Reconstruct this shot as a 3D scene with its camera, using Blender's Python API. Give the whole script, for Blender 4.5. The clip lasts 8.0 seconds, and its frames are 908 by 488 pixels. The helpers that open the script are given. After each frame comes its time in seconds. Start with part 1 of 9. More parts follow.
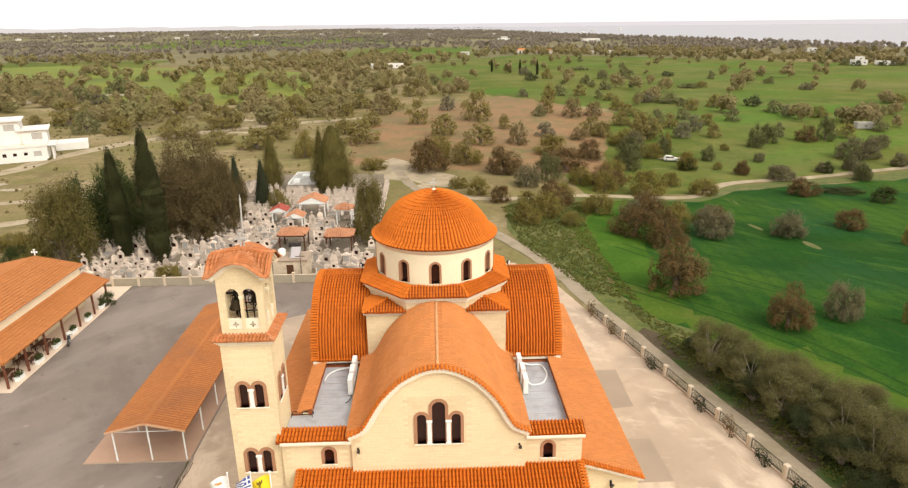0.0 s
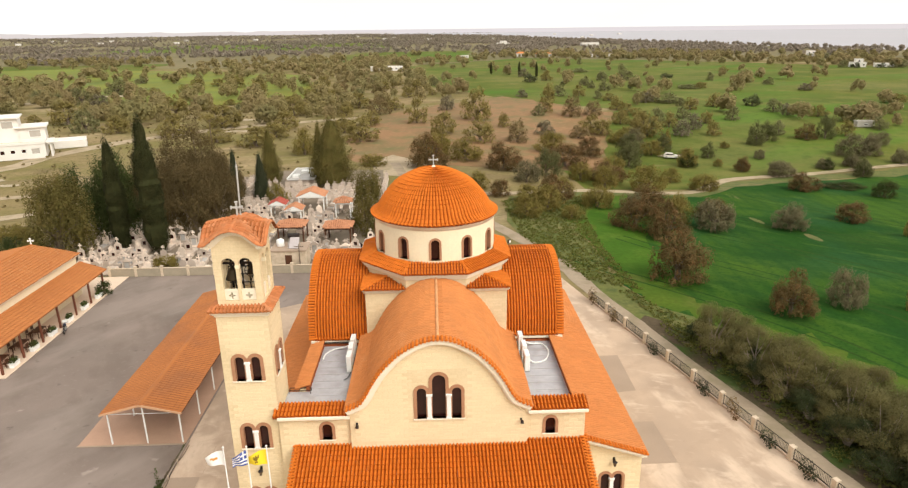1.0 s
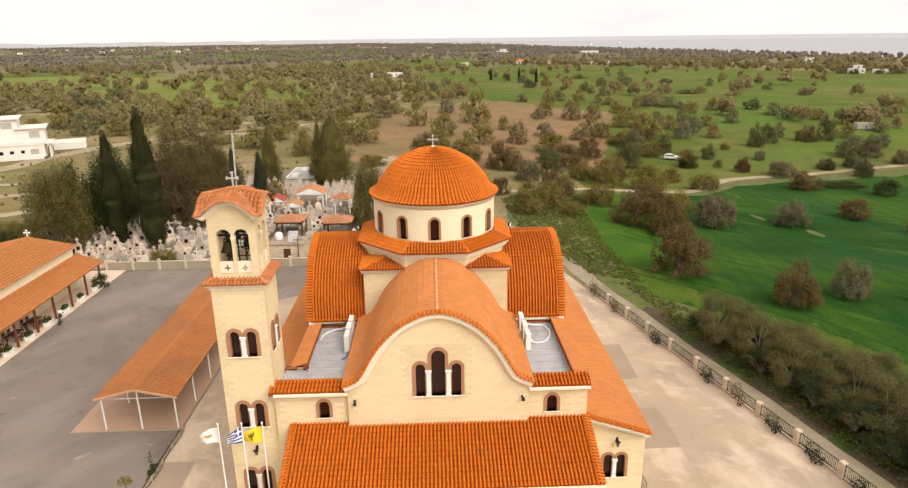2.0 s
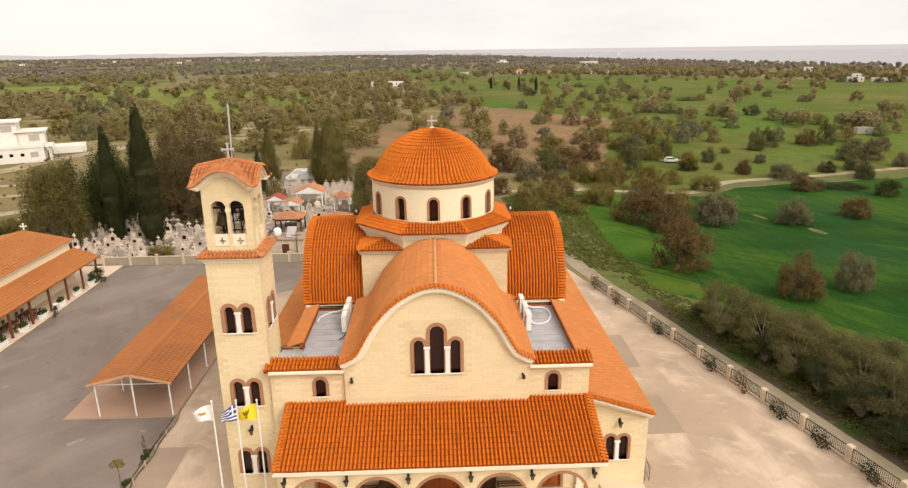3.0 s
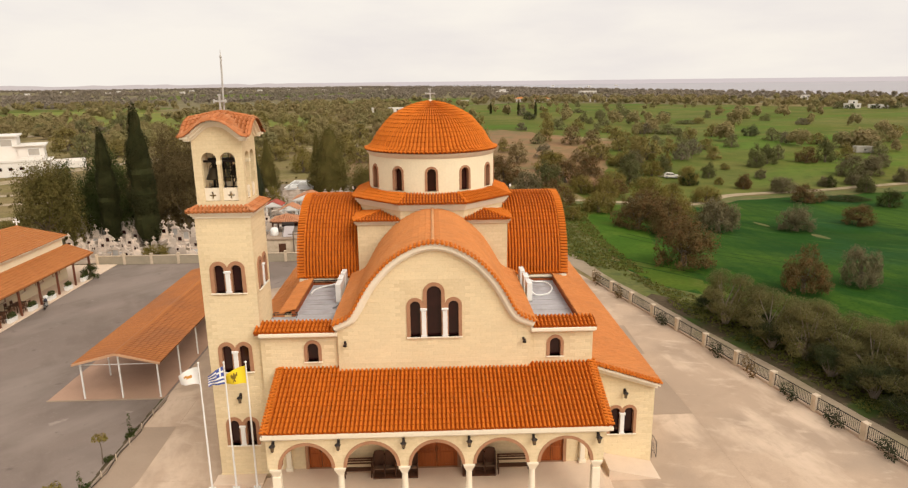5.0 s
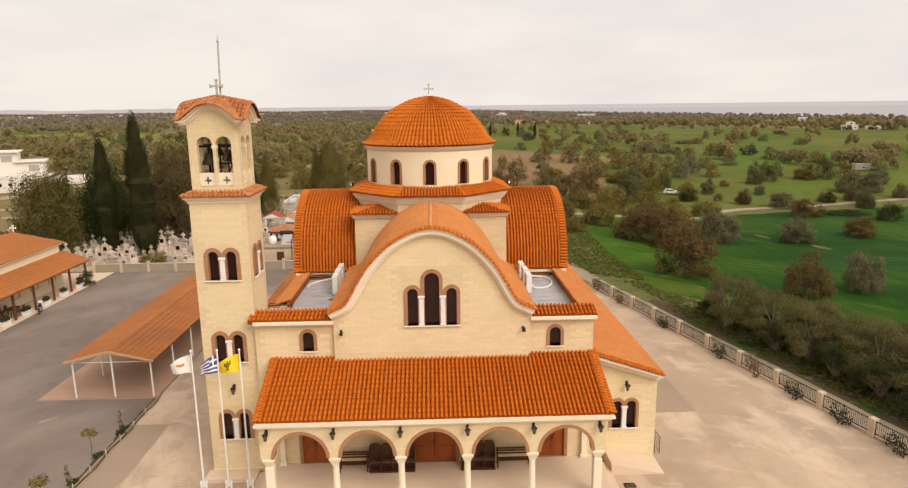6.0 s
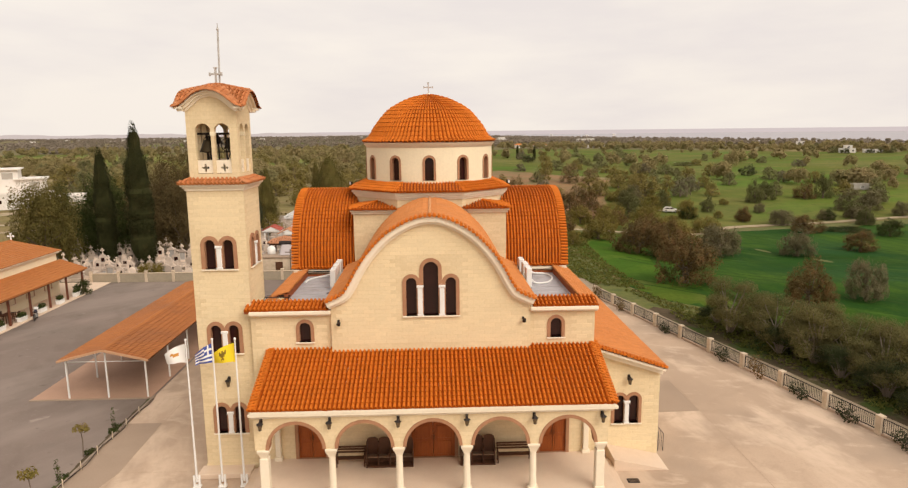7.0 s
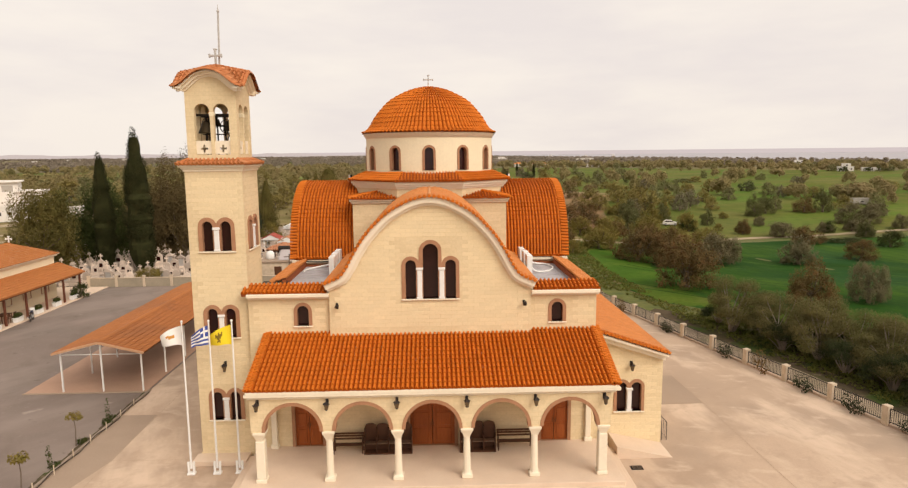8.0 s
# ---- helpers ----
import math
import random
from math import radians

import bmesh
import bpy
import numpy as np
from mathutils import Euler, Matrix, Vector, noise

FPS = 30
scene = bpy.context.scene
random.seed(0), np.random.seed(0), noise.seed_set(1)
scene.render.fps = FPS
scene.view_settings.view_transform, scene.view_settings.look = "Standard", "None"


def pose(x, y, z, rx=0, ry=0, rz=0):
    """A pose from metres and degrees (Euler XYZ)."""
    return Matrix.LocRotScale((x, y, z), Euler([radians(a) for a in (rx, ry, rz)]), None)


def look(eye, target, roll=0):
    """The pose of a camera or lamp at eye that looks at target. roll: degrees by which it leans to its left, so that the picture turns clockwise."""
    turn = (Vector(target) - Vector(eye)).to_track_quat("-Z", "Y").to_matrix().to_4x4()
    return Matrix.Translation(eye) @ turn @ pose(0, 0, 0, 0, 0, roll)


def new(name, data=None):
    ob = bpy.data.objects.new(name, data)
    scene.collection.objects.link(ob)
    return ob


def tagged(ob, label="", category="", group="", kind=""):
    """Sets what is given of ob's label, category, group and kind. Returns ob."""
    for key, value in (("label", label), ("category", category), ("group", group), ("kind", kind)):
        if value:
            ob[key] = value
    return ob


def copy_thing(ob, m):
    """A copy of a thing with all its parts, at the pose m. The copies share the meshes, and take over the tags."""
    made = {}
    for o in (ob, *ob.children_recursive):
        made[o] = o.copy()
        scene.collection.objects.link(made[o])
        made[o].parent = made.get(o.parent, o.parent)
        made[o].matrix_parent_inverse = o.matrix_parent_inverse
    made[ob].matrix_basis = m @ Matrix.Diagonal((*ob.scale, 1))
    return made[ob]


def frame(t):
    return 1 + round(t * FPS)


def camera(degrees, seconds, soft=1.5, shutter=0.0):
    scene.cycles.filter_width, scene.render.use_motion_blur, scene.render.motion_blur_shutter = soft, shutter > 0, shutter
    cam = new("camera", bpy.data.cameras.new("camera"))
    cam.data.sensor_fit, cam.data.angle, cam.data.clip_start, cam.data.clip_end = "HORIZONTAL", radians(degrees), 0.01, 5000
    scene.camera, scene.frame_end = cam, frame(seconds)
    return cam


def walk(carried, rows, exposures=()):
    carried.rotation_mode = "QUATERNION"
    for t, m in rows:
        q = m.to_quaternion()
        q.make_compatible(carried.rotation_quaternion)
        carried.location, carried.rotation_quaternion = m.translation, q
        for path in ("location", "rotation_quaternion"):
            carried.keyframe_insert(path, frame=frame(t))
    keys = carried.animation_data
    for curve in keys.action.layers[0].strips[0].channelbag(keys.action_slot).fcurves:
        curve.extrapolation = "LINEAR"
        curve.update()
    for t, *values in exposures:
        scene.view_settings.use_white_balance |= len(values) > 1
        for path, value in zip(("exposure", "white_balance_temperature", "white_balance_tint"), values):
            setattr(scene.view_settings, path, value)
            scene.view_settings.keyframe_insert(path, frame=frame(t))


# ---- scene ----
cam = camera(70.2, 8.0, 1.28)
METRES, EYE, TILT, LEAN, TURN = 16.0, 31.7, -18.9, 0.6, -2.0
ROWS = [
    (0.0, 0.0, 0.0, 0.0, 0.0, -0.0, 0.0),
    (0.5, -0.0019, 0.0198, -0.0607, -0.03, 0.18, 0.03),
    (1.0, -0.0031, 0.0399, -0.1224, -0.05, 0.45, 0.06),
    (1.5, -0.0032, 0.0601, -0.1836, -0.06, 0.81, 0.07),
    (3.0, 0.0026, 0.1222, -0.3705, -0.02, 2.2, 0.11),
    (3.5, 0.0038, 0.1434, -0.4307, -0.02, 2.75, 0.09),
    (4.0, 0.004, 0.1638, -0.4867, -0.03, 3.31, 0.06),
    (4.5, 0.0057, 0.1859, -0.5456, -0.03, 4.0, 0.03),
    (6.0, 0.0149, 0.2498, -0.7192, -0.03, 6.91, 0.02),
    (6.5, 0.0162, 0.2688, -0.775, -0.04, 8.04, 0.01),
    (7.0, 0.0163, 0.2867, -0.8298, -0.06, 9.11, -0.03),
    (7.5, 0.0157, 0.305, -0.8853, -0.09, 10.08, -0.06),
    (8.0, 0.016, 0.3263, -0.9447, -0.09, 10.9, -0.06),
]
walk(cam, [(t, pose(0, 0, EYE, TILT, LEAN, TURN) @ pose(METRES * x, METRES * y, METRES * z, 90 + pitch, roll, yaw)) for t, x, y, z, yaw, pitch, roll in ROWS],
     [(0.0, 0.43, 6150, 6), (1.5, 0.34, 6220, 7.5), (3.5, 0.18, 6440, 9), (4.5, 0.10, 6500, 10), (6.0, 0.015, 6570, 11.5), (6.5, 0.025, 6590, 12), (8.0, 0.02, 6650, 13)])

# ---- world, sun, exposure ----
SUN_EL, SUN_AZ = radians(42), radians(140)
world = bpy.data.worlds.new("overcast_sky")
scene.world = world
world.use_nodes = True
wn, wl = world.node_tree.nodes, world.node_tree.links
wn.clear()
w_out = wn.new("ShaderNodeOutputWorld")
w_bg = wn.new("ShaderNodeBackground")
w_sky = wn.new("ShaderNodeTexSky")
w_sky.sky_type = "NISHITA"
w_sky.sun_disc = False
w_sky.sun_elevation, w_sky.sun_rotation = SUN_EL, SUN_AZ
w_sky.dust_density = 4.0
w_scale = wn.new("ShaderNodeVectorMath")
w_scale.operation = "SCALE"
w_scale.inputs["Scale"].default_value = 0.09
w_co = wn.new("ShaderNodeTexCoord")
w_map = wn.new("ShaderNodeMapping")
w_map.inputs["Scale"].default_value = (1.3, 1.3, 5.5)
w_noise = wn.new("ShaderNodeTexNoise")
w_noise.inputs["Scale"].default_value = 2.2
w_noise.inputs["Detail"].default_value = 5
w_noise.inputs["Roughness"].default_value = 0.55
w_ramp = wn.new("ShaderNodeValToRGB")
w_ramp.color_ramp.elements[0].position, w_ramp.color_ramp.elements[1].position = 0.36, 0.62
w_ramp.color_ramp.elements[0].color = (0.865, 0.81, 0.77, 1)
w_ramp.color_ramp.elements[1].color = (0.965, 0.905, 0.82, 1)
w_mix = wn.new("ShaderNodeMix")
w_mix.data_type = "RGBA"
w_mix.inputs["Factor"].default_value = 0.93
wl.new(w_co.outputs["Generated"], w_map.inputs["Vector"])
wl.new(w_map.outputs["Vector"], w_noise.inputs["Vector"])
wl.new(w_noise.outputs["Fac"], w_ramp.inputs["Fac"])
wl.new(w_sky.outputs["Color"], w_scale.inputs[0])
wl.new(w_scale.outputs["Vector"], w_mix.inputs["A"])
wl.new(w_ramp.outputs["Color"], w_mix.inputs["B"])
wl.new(w_mix.outputs["Result"], w_bg.inputs["Color"])
w_bg.inputs["Strength"].default_value = 1.0
wl.new(w_bg.outputs["Background"], w_out.inputs["Surface"])

sun_data = bpy.data.lights.new("sun", "SUN")
sun_data.energy, sun_data.angle, sun_data.color = 2.55, radians(40), (1.0, 0.93, 0.82)
sun = new("sun", sun_data)
sun_dir = Vector((math.sin(SUN_AZ) * math.cos(SUN_EL), math.cos(SUN_AZ) * math.cos(SUN_EL), math.sin(SUN_EL)))
sun.matrix_world = look(sun_dir * 200, (0, 0, 0))

# ---- materials ----
def mat(name, base, rough=0.8, second=None, scale=1.0, amount=0.5, grain=0.0, grain_scale=20.0, bump=0.0, metal=0.0,
        island=0.0, per_object=0.0, spec=0.22, stain=None, stain_scale=0.15, stain_amount=0.0, stretch=(1, 1, 1)):
    """A surface with broad patches (second), fine grain, stains and relief, all in metres."""
    m = bpy.data.materials.new(name)
    m.use_nodes = True
    n, l = m.node_tree.nodes, m.node_tree.links
    b = n["Principled BSDF"]
    b.inputs["Roughness"].default_value, b.inputs["Metallic"].default_value = rough, metal
    b.inputs["Specular IOR Level"].default_value = spec
    geo = n.new("ShaderNodeNewGeometry")
    place = n.new("ShaderNodeMapping")
    place.inputs["Scale"].default_value = stretch
    l.new(geo.outputs["Position"], place.inputs["Vector"])
    colour = n.new("ShaderNodeRGB")
    colour.outputs[0].default_value = (*base, 1)
    col = colour.outputs[0]

    def noise_at(sc, detail=4, lo=0.35, hi=0.65):
        t = n.new("ShaderNodeTexNoise")
        t.inputs["Scale"].default_value, t.inputs["Detail"].default_value = sc, detail
        l.new(place.outputs["Vector"], t.inputs["Vector"])
        r = n.new("ShaderNodeMapRange")
        r.inputs["From Min"].default_value, r.inputs["From Max"].default_value = lo, hi
        l.new(t.outputs["Fac"], r.inputs["Value"])
        return r.outputs["Result"]

    def blend(fac, other, strength, mode="MIX"):
        nonlocal col
        k = n.new("ShaderNodeMath")
        k.operation = "MULTIPLY"
        k.inputs[1].default_value = strength
        l.new(fac, k.inputs[0])
        x = n.new("ShaderNodeMix")
        x.data_type, x.blend_type = "RGBA", mode
        l.new(k.outputs[0], x.inputs["Factor"])
        l.new(col, x.inputs["A"])
        x.inputs["B"].default_value = (*other, 1)
        col = x.outputs["Result"]

    if second:
        blend(noise_at(scale), second, amount)
    if stain:
        blend(noise_at(stain_scale, 6, 0.5, 0.68), stain, stain_amount)
    if island or per_object:
        hsv = n.new("ShaderNodeHueSaturation")
        v = n.new("ShaderNodeMapRange")
        k = island or per_object
        v.inputs["To Min"].default_value, v.inputs["To Max"].default_value = 1 - k, 1 + k * 0.8
        if island:
            l.new(geo.outputs["Random Per Island"], v.inputs["Value"])
        else:
            info = n.new("ShaderNodeObjectInfo")
            l.new(info.outputs["Random"], v.inputs["Value"])
        l.new(v.outputs["Result"], hsv.inputs["Value"])
        l.new(col, hsv.inputs["Color"])
        col = hsv.outputs["Color"]
    if grain:
        f = noise_at(grain_scale, 3, 0.3, 0.7)
        blend(f, tuple(c * 0.55 for c in base), grain)
    l.new(col, b.inputs["Base Color"])
    if bump:
        t = n.new("ShaderNodeTexNoise")
        t.inputs["Scale"].default_value, t.inputs["Detail"].default_value = grain_scale, 5
        l.new(place.outputs["Vector"], t.inputs["Vector"])
        bp = n.new("ShaderNodeBump")
        bp.inputs["Strength"].default_value, bp.inputs["Distance"].default_value = bump, 0.02
        l.new(t.outputs["Fac"], bp.inputs["Height"])
        l.new(bp.outputs["Normal"], b.inputs["Normal"])
    return m


def stone_mat(name, base, joint, course=0.2, length=0.56):
    """Sawn stone facing in courses, with fine recessed joints."""
    m = mat(name, base, 0.85, tuple(c * 0.86 for c in base), 0.35, 0.5, 0.22, 9.0, 0.0, stain=tuple(c * f for c, f in zip(base, (0.80, 0.74, 0.66))), stain_scale=0.5, stain_amount=0.35)
    n, l = m.node_tree.nodes, m.node_tree.links
    b = n["Principled BSDF"]
    old = b.inputs["Base Color"].links[0].from_socket
    geo = n.new("ShaderNodeNewGeometry")
    sep = n.new("ShaderNodeSeparateXYZ")
    l.new(geo.outputs["Position"], sep.inputs[0])
    add = n.new("ShaderNodeMath")
    l.new(sep.outputs["X"], add.inputs[0])
    l.new(sep.outputs["Y"], add.inputs[1])
    comb = n.new("ShaderNodeCombineXYZ")
    l.new(add.outputs[0], comb.inputs["X"])
    l.new(sep.outputs["Z"], comb.inputs["Y"])
    br = n.new("ShaderNodeTexBrick")
    br.inputs["Scale"].default_value = 1.0
    br.inputs["Brick Width"].default_value, br.inputs["Row Height"].default_value = length, course
    br.inputs["Mortar Size"].default_value = 0.008
    br.inputs["Mortar Smooth"].default_value = 0.3
    br.inputs["Color1"].default_value, br.inputs["Color2"].default_value = (1, 1, 1, 1), (0.91, 0.89, 0.86, 1)
    br.inputs["Mortar"].default_value = (*joint, 1)
    l.new(comb.outputs[0], br.inputs["Vector"])
    x = n.new("ShaderNodeMix")
    x.data_type, x.blend_type = "RGBA", "MULTIPLY"
    x.inputs["Factor"].default_value = 0.8
    l.new(old, x.inputs["A"])
    l.new(br.outputs["Color"], x.inputs["B"])
    l.new(x.outputs["Result"], b.inputs["Base Color"])
    inv = n.new("ShaderNodeMath")
    inv.operation = "SUBTRACT"
    inv.inputs[0].default_value = 1.0
    l.new(br.outputs["Fac"], inv.inputs[1])
    bp = n.new("ShaderNodeBump")
    bp.inputs["Strength"].default_value, bp.inputs["Distance"].default_value = 0.35, 0.012
    l.new(inv.outputs[0], bp.inputs["Height"])
    l.new(bp.outputs["Normal"], b.inputs["Normal"])
    return m


STONE = stone_mat("sawn_limestone", (0.79, 0.635, 0.40), (0.86, 0.83, 0.78))
TRIM = mat("cream_trim_paint", (0.82, 0.72, 0.56), 0.7, (0.75, 0.65, 0.49), 0.8, 0.5, 0.12, 6, 0.1)
PLASTER = mat("cream_plaster", (0.82, 0.71, 0.50), 0.85, (0.76, 0.65, 0.45), 0.6, 0.5, 0.15, 8, 0.15)
TILE = mat("terracotta_tile", (0.56, 0.148, 0.016), 0.7, (0.51, 0.13, 0.014), 0.5, 0.4, 0.1, 14, 0.2, island=0.09, spec=0.1, stain=(0.44, 0.12, 0.025), stain_scale=0.8, stain_amount=0.2)
TILE_ONE = mat("terracotta_tile_single", (0.56, 0.148, 0.016), 0.7, (0.51, 0.13, 0.014), 0.5, 0.4, 0.1, 14, 0.2, per_object=0.09, spec=0.1, stain=(0.44, 0.12, 0.025), stain_scale=0.8, stain_amount=0.2)
TILE_PALE = mat("weathered_terracotta_tile", (0.59, 0.222, 0.066), 0.8, (0.52, 0.19, 0.057), 0.45, 0.6, 0.25, 14, 0.2, island=0.08, stain=(0.42, 0.17, 0.06), stain_scale=0.5, stain_amount=0.35)
TILE_WORN = mat("worn_tower_tile", (0.50, 0.185, 0.072), 0.8, (0.44, 0.15, 0.055), 0.9, 0.6, 0.2, 14, 0.2, island=0.14, spec=0.1, stain=(0.56, 0.30, 0.16), stain_scale=1.4, stain_amount=0.4)
RIDGE = mat("pale_ridge_tile", (0.64, 0.33, 0.15), 0.8, (0.56, 0.27, 0.115), 1.5, 0.6, 0.2, 14, 0.2, island=0.1)
AMBER = mat("amber_lantern_glass", (0.12, 0.08, 0.04), 0.2, (0.08, 0.05, 0.03), 3, 0.5, spec=0.5)
HALL_ROOF = mat("orange_brown_roof_tiles", (0.455, 0.172, 0.051), 0.75, (0.39, 0.141, 0.042), 0.3, 0.7, 0.2, 10, 0.15, island=0.08)
SHEET_ROOF = mat("painted_profile_roof", (0.44, 0.158, 0.044), 0.75, (0.38, 0.132, 0.038), 0.25, 0.7, 0.2, 10, 0.15, island=0.08, stain=(0.22, 0.11, 0.06), stain_scale=0.25, stain_amount=0.5)
# pan colours: the tiles' own clay, darkened to carry the shade in the grooves
PAN_SHADE = mat("dark_pan_tile", (0.37, 0.082, 0.008), 0.8, (0.33, 0.07, 0.007), 0.6, 0.5, 0.2, 14, 0.2, island=0.12, spec=0.06)
PAN_SHADE_PALE = mat("weathered_pan_tile", (0.46, 0.17, 0.052), 0.8, (0.40, 0.145, 0.045), 0.6, 0.5, 0.2, 14, 0.2, island=0.12)
PAN_SHADE_HALL = mat("brown_pan_tile", (0.37, 0.135, 0.04), 0.8, (0.32, 0.115, 0.035), 0.6, 0.5, 0.2, 14, 0.2)
PAN_SHADE_SHEET = mat("profile_trough", (0.31, 0.105, 0.03), 0.8, (0.26, 0.09, 0.027), 0.4, 0.5, 0.2, 14, 0.2)
PAN_SHADES = {RIDGE: PAN_SHADE_PALE, TILE_WORN: PAN_SHADE_PALE, TILE: PAN_SHADE, TILE_ONE: PAN_SHADE, TILE_PALE: PAN_SHADE_PALE, HALL_ROOF: PAN_SHADE_HALL, SHEET_ROOF: PAN_SHADE_SHEET}
UNDER = mat("roof_underlay", (0.30, 0.085, 0.03), 0.9, (0.22, 0.06, 0.02), 2, 0.5)
SURROUND = mat("brown_stone_surround", (0.41, 0.21, 0.115), 0.8, (0.33, 0.165, 0.09), 2.5, 0.6, 0.2, 18, 0.2)
GLASS = mat("dark_window_glass", (0.022, 0.007, 0.006), 0.12, (0.045, 0.012, 0.009), 1.2, 0.5, spec=0.35)
WOOD = mat("varnished_door_wood", (0.37, 0.095, 0.022), 0.45, (0.26, 0.062, 0.016), 2.0, 0.6, 0.4, 12, 0.15, stretch=(6, 6, 0.8))
DARKWOOD = mat("dark_stained_wood", (0.105, 0.044, 0.022), 0.5, (0.065, 0.027, 0.014), 3.0, 0.5, 0.3, 20, 0.15)
WHITE = mat("white_paint", (0.80, 0.78, 0.74), 0.6, (0.68, 0.66, 0.62), 1.5, 0.4, 0.1, 12)
METAL = mat("galvanised_metal", (0.55, 0.54, 0.52), 0.4, (0.42, 0.41, 0.40), 3, 0.5, metal=0.8)
IRON = mat("black_iron", (0.025, 0.022, 0.02), 0.55, (0.05, 0.03, 0.02), 6, 0.5, metal=0.3)
BRONZE = mat("bell_bronze", (0.055, 0.038, 0.02), 0.6, (0.04, 0.035, 0.022), 4, 0.5, metal=0.7)
DECK = mat("grey_roof_membrane", (0.46, 0.44, 0.45), 0.8, (0.36, 0.34, 0.35), 1.1, 0.7, 0.2, 10, 0.1, stain=(0.30, 0.27, 0.25), stain_scale=1.3, stain_amount=0.5)
PAVING = mat("porch_paving", (0.70, 0.545, 0.41), 0.6, (0.63, 0.48, 0.355), 1.2, 0.5, 0.12, 14)

# ---- building helpers ----
from mathutils.geometry import tessellate_polygon as tess


class Geo:
    """Collects vertices and faces for one mesh."""

    def __init__(self):
        self.v, self.f = [], []

    def add(self, verts, faces):
        k = len(self.v)
        self.v.extend([tuple(p) for p in verts])
        self.f.extend([tuple(i + k for i in f) for f in faces])
        return self

    def box(self, x0, y0, z0, x1, y1, z1, c=0.0, m=None):
        """A box with chamfered edges (c)."""
        lo, hi = (x0, y0, z0), (x1, y1, z1)
        if c <= 0:
            p = [(x, y, z) for x in (x0, x1) for y in (y0, y1) for z in (z0, z1)]
            f = [(0, 1, 3, 2), (4, 6, 7, 5), (0, 4, 5, 1), (2, 3, 7, 6), (0, 2, 6, 4), (1, 5, 7, 3)]
        else:
            p, idx = [], {}
            for s in [(a, b, d) for a in (0, 1) for b in (0, 1) for d in (0, 1)]:
                for ax in range(3):
                    q = []
                    for k in range(3):
                        e = hi[k] if s[k] else lo[k]
                        q.append(e if k == ax else (e - c if s[k] else e + c))
                    idx[s, ax] = len(p)
                    p.append(tuple(q))
            f = []
            for ax in range(3):
                o1, o2 = (ax + 1) % 3, (ax + 2) % 3
                for side in (0, 1):
                    ring = []
                    for a, b in ((0, 0), (1, 0), (1, 1), (0, 1)):
                        s = [0, 0, 0]
                        s[ax], s[o1], s[o2] = side, a, b
                        ring.append(idx[tuple(s), ax])
                    f.append(tuple(ring if side else ring[::-1]))
                for a in (0, 1):
                    for b in (0, 1):
                        s0, s1 = [0, 0, 0], [0, 0, 0]
                        s0[ax], s1[ax] = 0, 1
                        s0[o1] = s1[o1] = a
                        s0[o2] = s1[o2] = b
                        s0, s1 = tuple(s0), tuple(s1)
                        f.append((idx[s0, o1], idx[s1, o1], idx[s1, o2], idx[s0, o2]))
            for s in {k[0] for k in idx}:
                f.append((idx[s, 0], idx[s, 1], idx[s, 2]))
        if m is not None:
            p = [m @ Vector(q) for q in p]
        return self.add(p, f)

    def prism(self, loops, y0, y1, m=None):
        """Outline loops in x, z (the first outside, the rest holes) made solid from y0 to y1."""
        flat = [[Vector((x, z, 0)) for x, z in lp] for lp in loops]
        from_tess = tess(flat)
        pts = [q for lp in flat for q in lp]
        n = len(pts)
        p = [(q.x, y0, q.y) for q in pts] + [(q.x, y1, q.y) for q in pts]
        f = [tuple(t) for t in from_tess] + [tuple(i + n for i in reversed(t)) for t in from_tess]
        k = 0
        for lp in flat:
            c = len(lp)
            for i in range(c):
                a, b = k + i, k + (i + 1) % c
                f.append((a, b, b + n, a + n))
            k += c
        if m is not None:
            p = [m @ Vector(q) for q in p]
        return self.add(p, f)

    def lathe(self, profile, seg=24, centre=(0, 0), a0=0.0, a1=2 * math.pi, caps=True):
        """A profile of (radius, z) turned round an upright axis."""
        full = abs(a1 - a0 - 2 * math.pi) < 1e-6
        cols = seg if full else seg + 1
        p = [(centre[0] + r * math.cos(a0 + (a1 - a0) * i / seg), centre[1] + r * math.sin(a0 + (a1 - a0) * i / seg), z) for r, z in profile for i in range(cols)]
        f = []
        for j in range(len(profile) - 1):
            for i in range(seg):
                i2 = (i + 1) % cols
                f.append((j * cols + i, j * cols + i2, (j + 1) * cols + i2, (j + 1) * cols + i))
        if caps and full:
            f.append(tuple(range(cols))[::-1])
            f.append(tuple(range((len(profile) - 1) * cols, len(profile) * cols)))
        return self.add(p, f)

    def tube(self, path, r, n=8, r2=None):
        """A round bar along a path; r2: its radius at the end."""
        path = [Vector(q) for q in path]
        rings = []
        for i, q in enumerate(path):
            d = (path[min(i + 1, len(path) - 1)] - path[max(i - 1, 0)]).normalized()
            side = d.cross(Vector((0, 0, 1)) if abs(d.z) < 0.9 else Vector((1, 0, 0))).normalized()
            up = side.cross(d)
            rr = r if r2 is None else r + (r2 - r) * i / (len(path) - 1)
            rings.append([q + rr * (math.cos(2 * math.pi * k / n) * side + math.sin(2 * math.pi * k / n) * up) for k in range(n)])
        p = [q for ring in rings for q in ring]
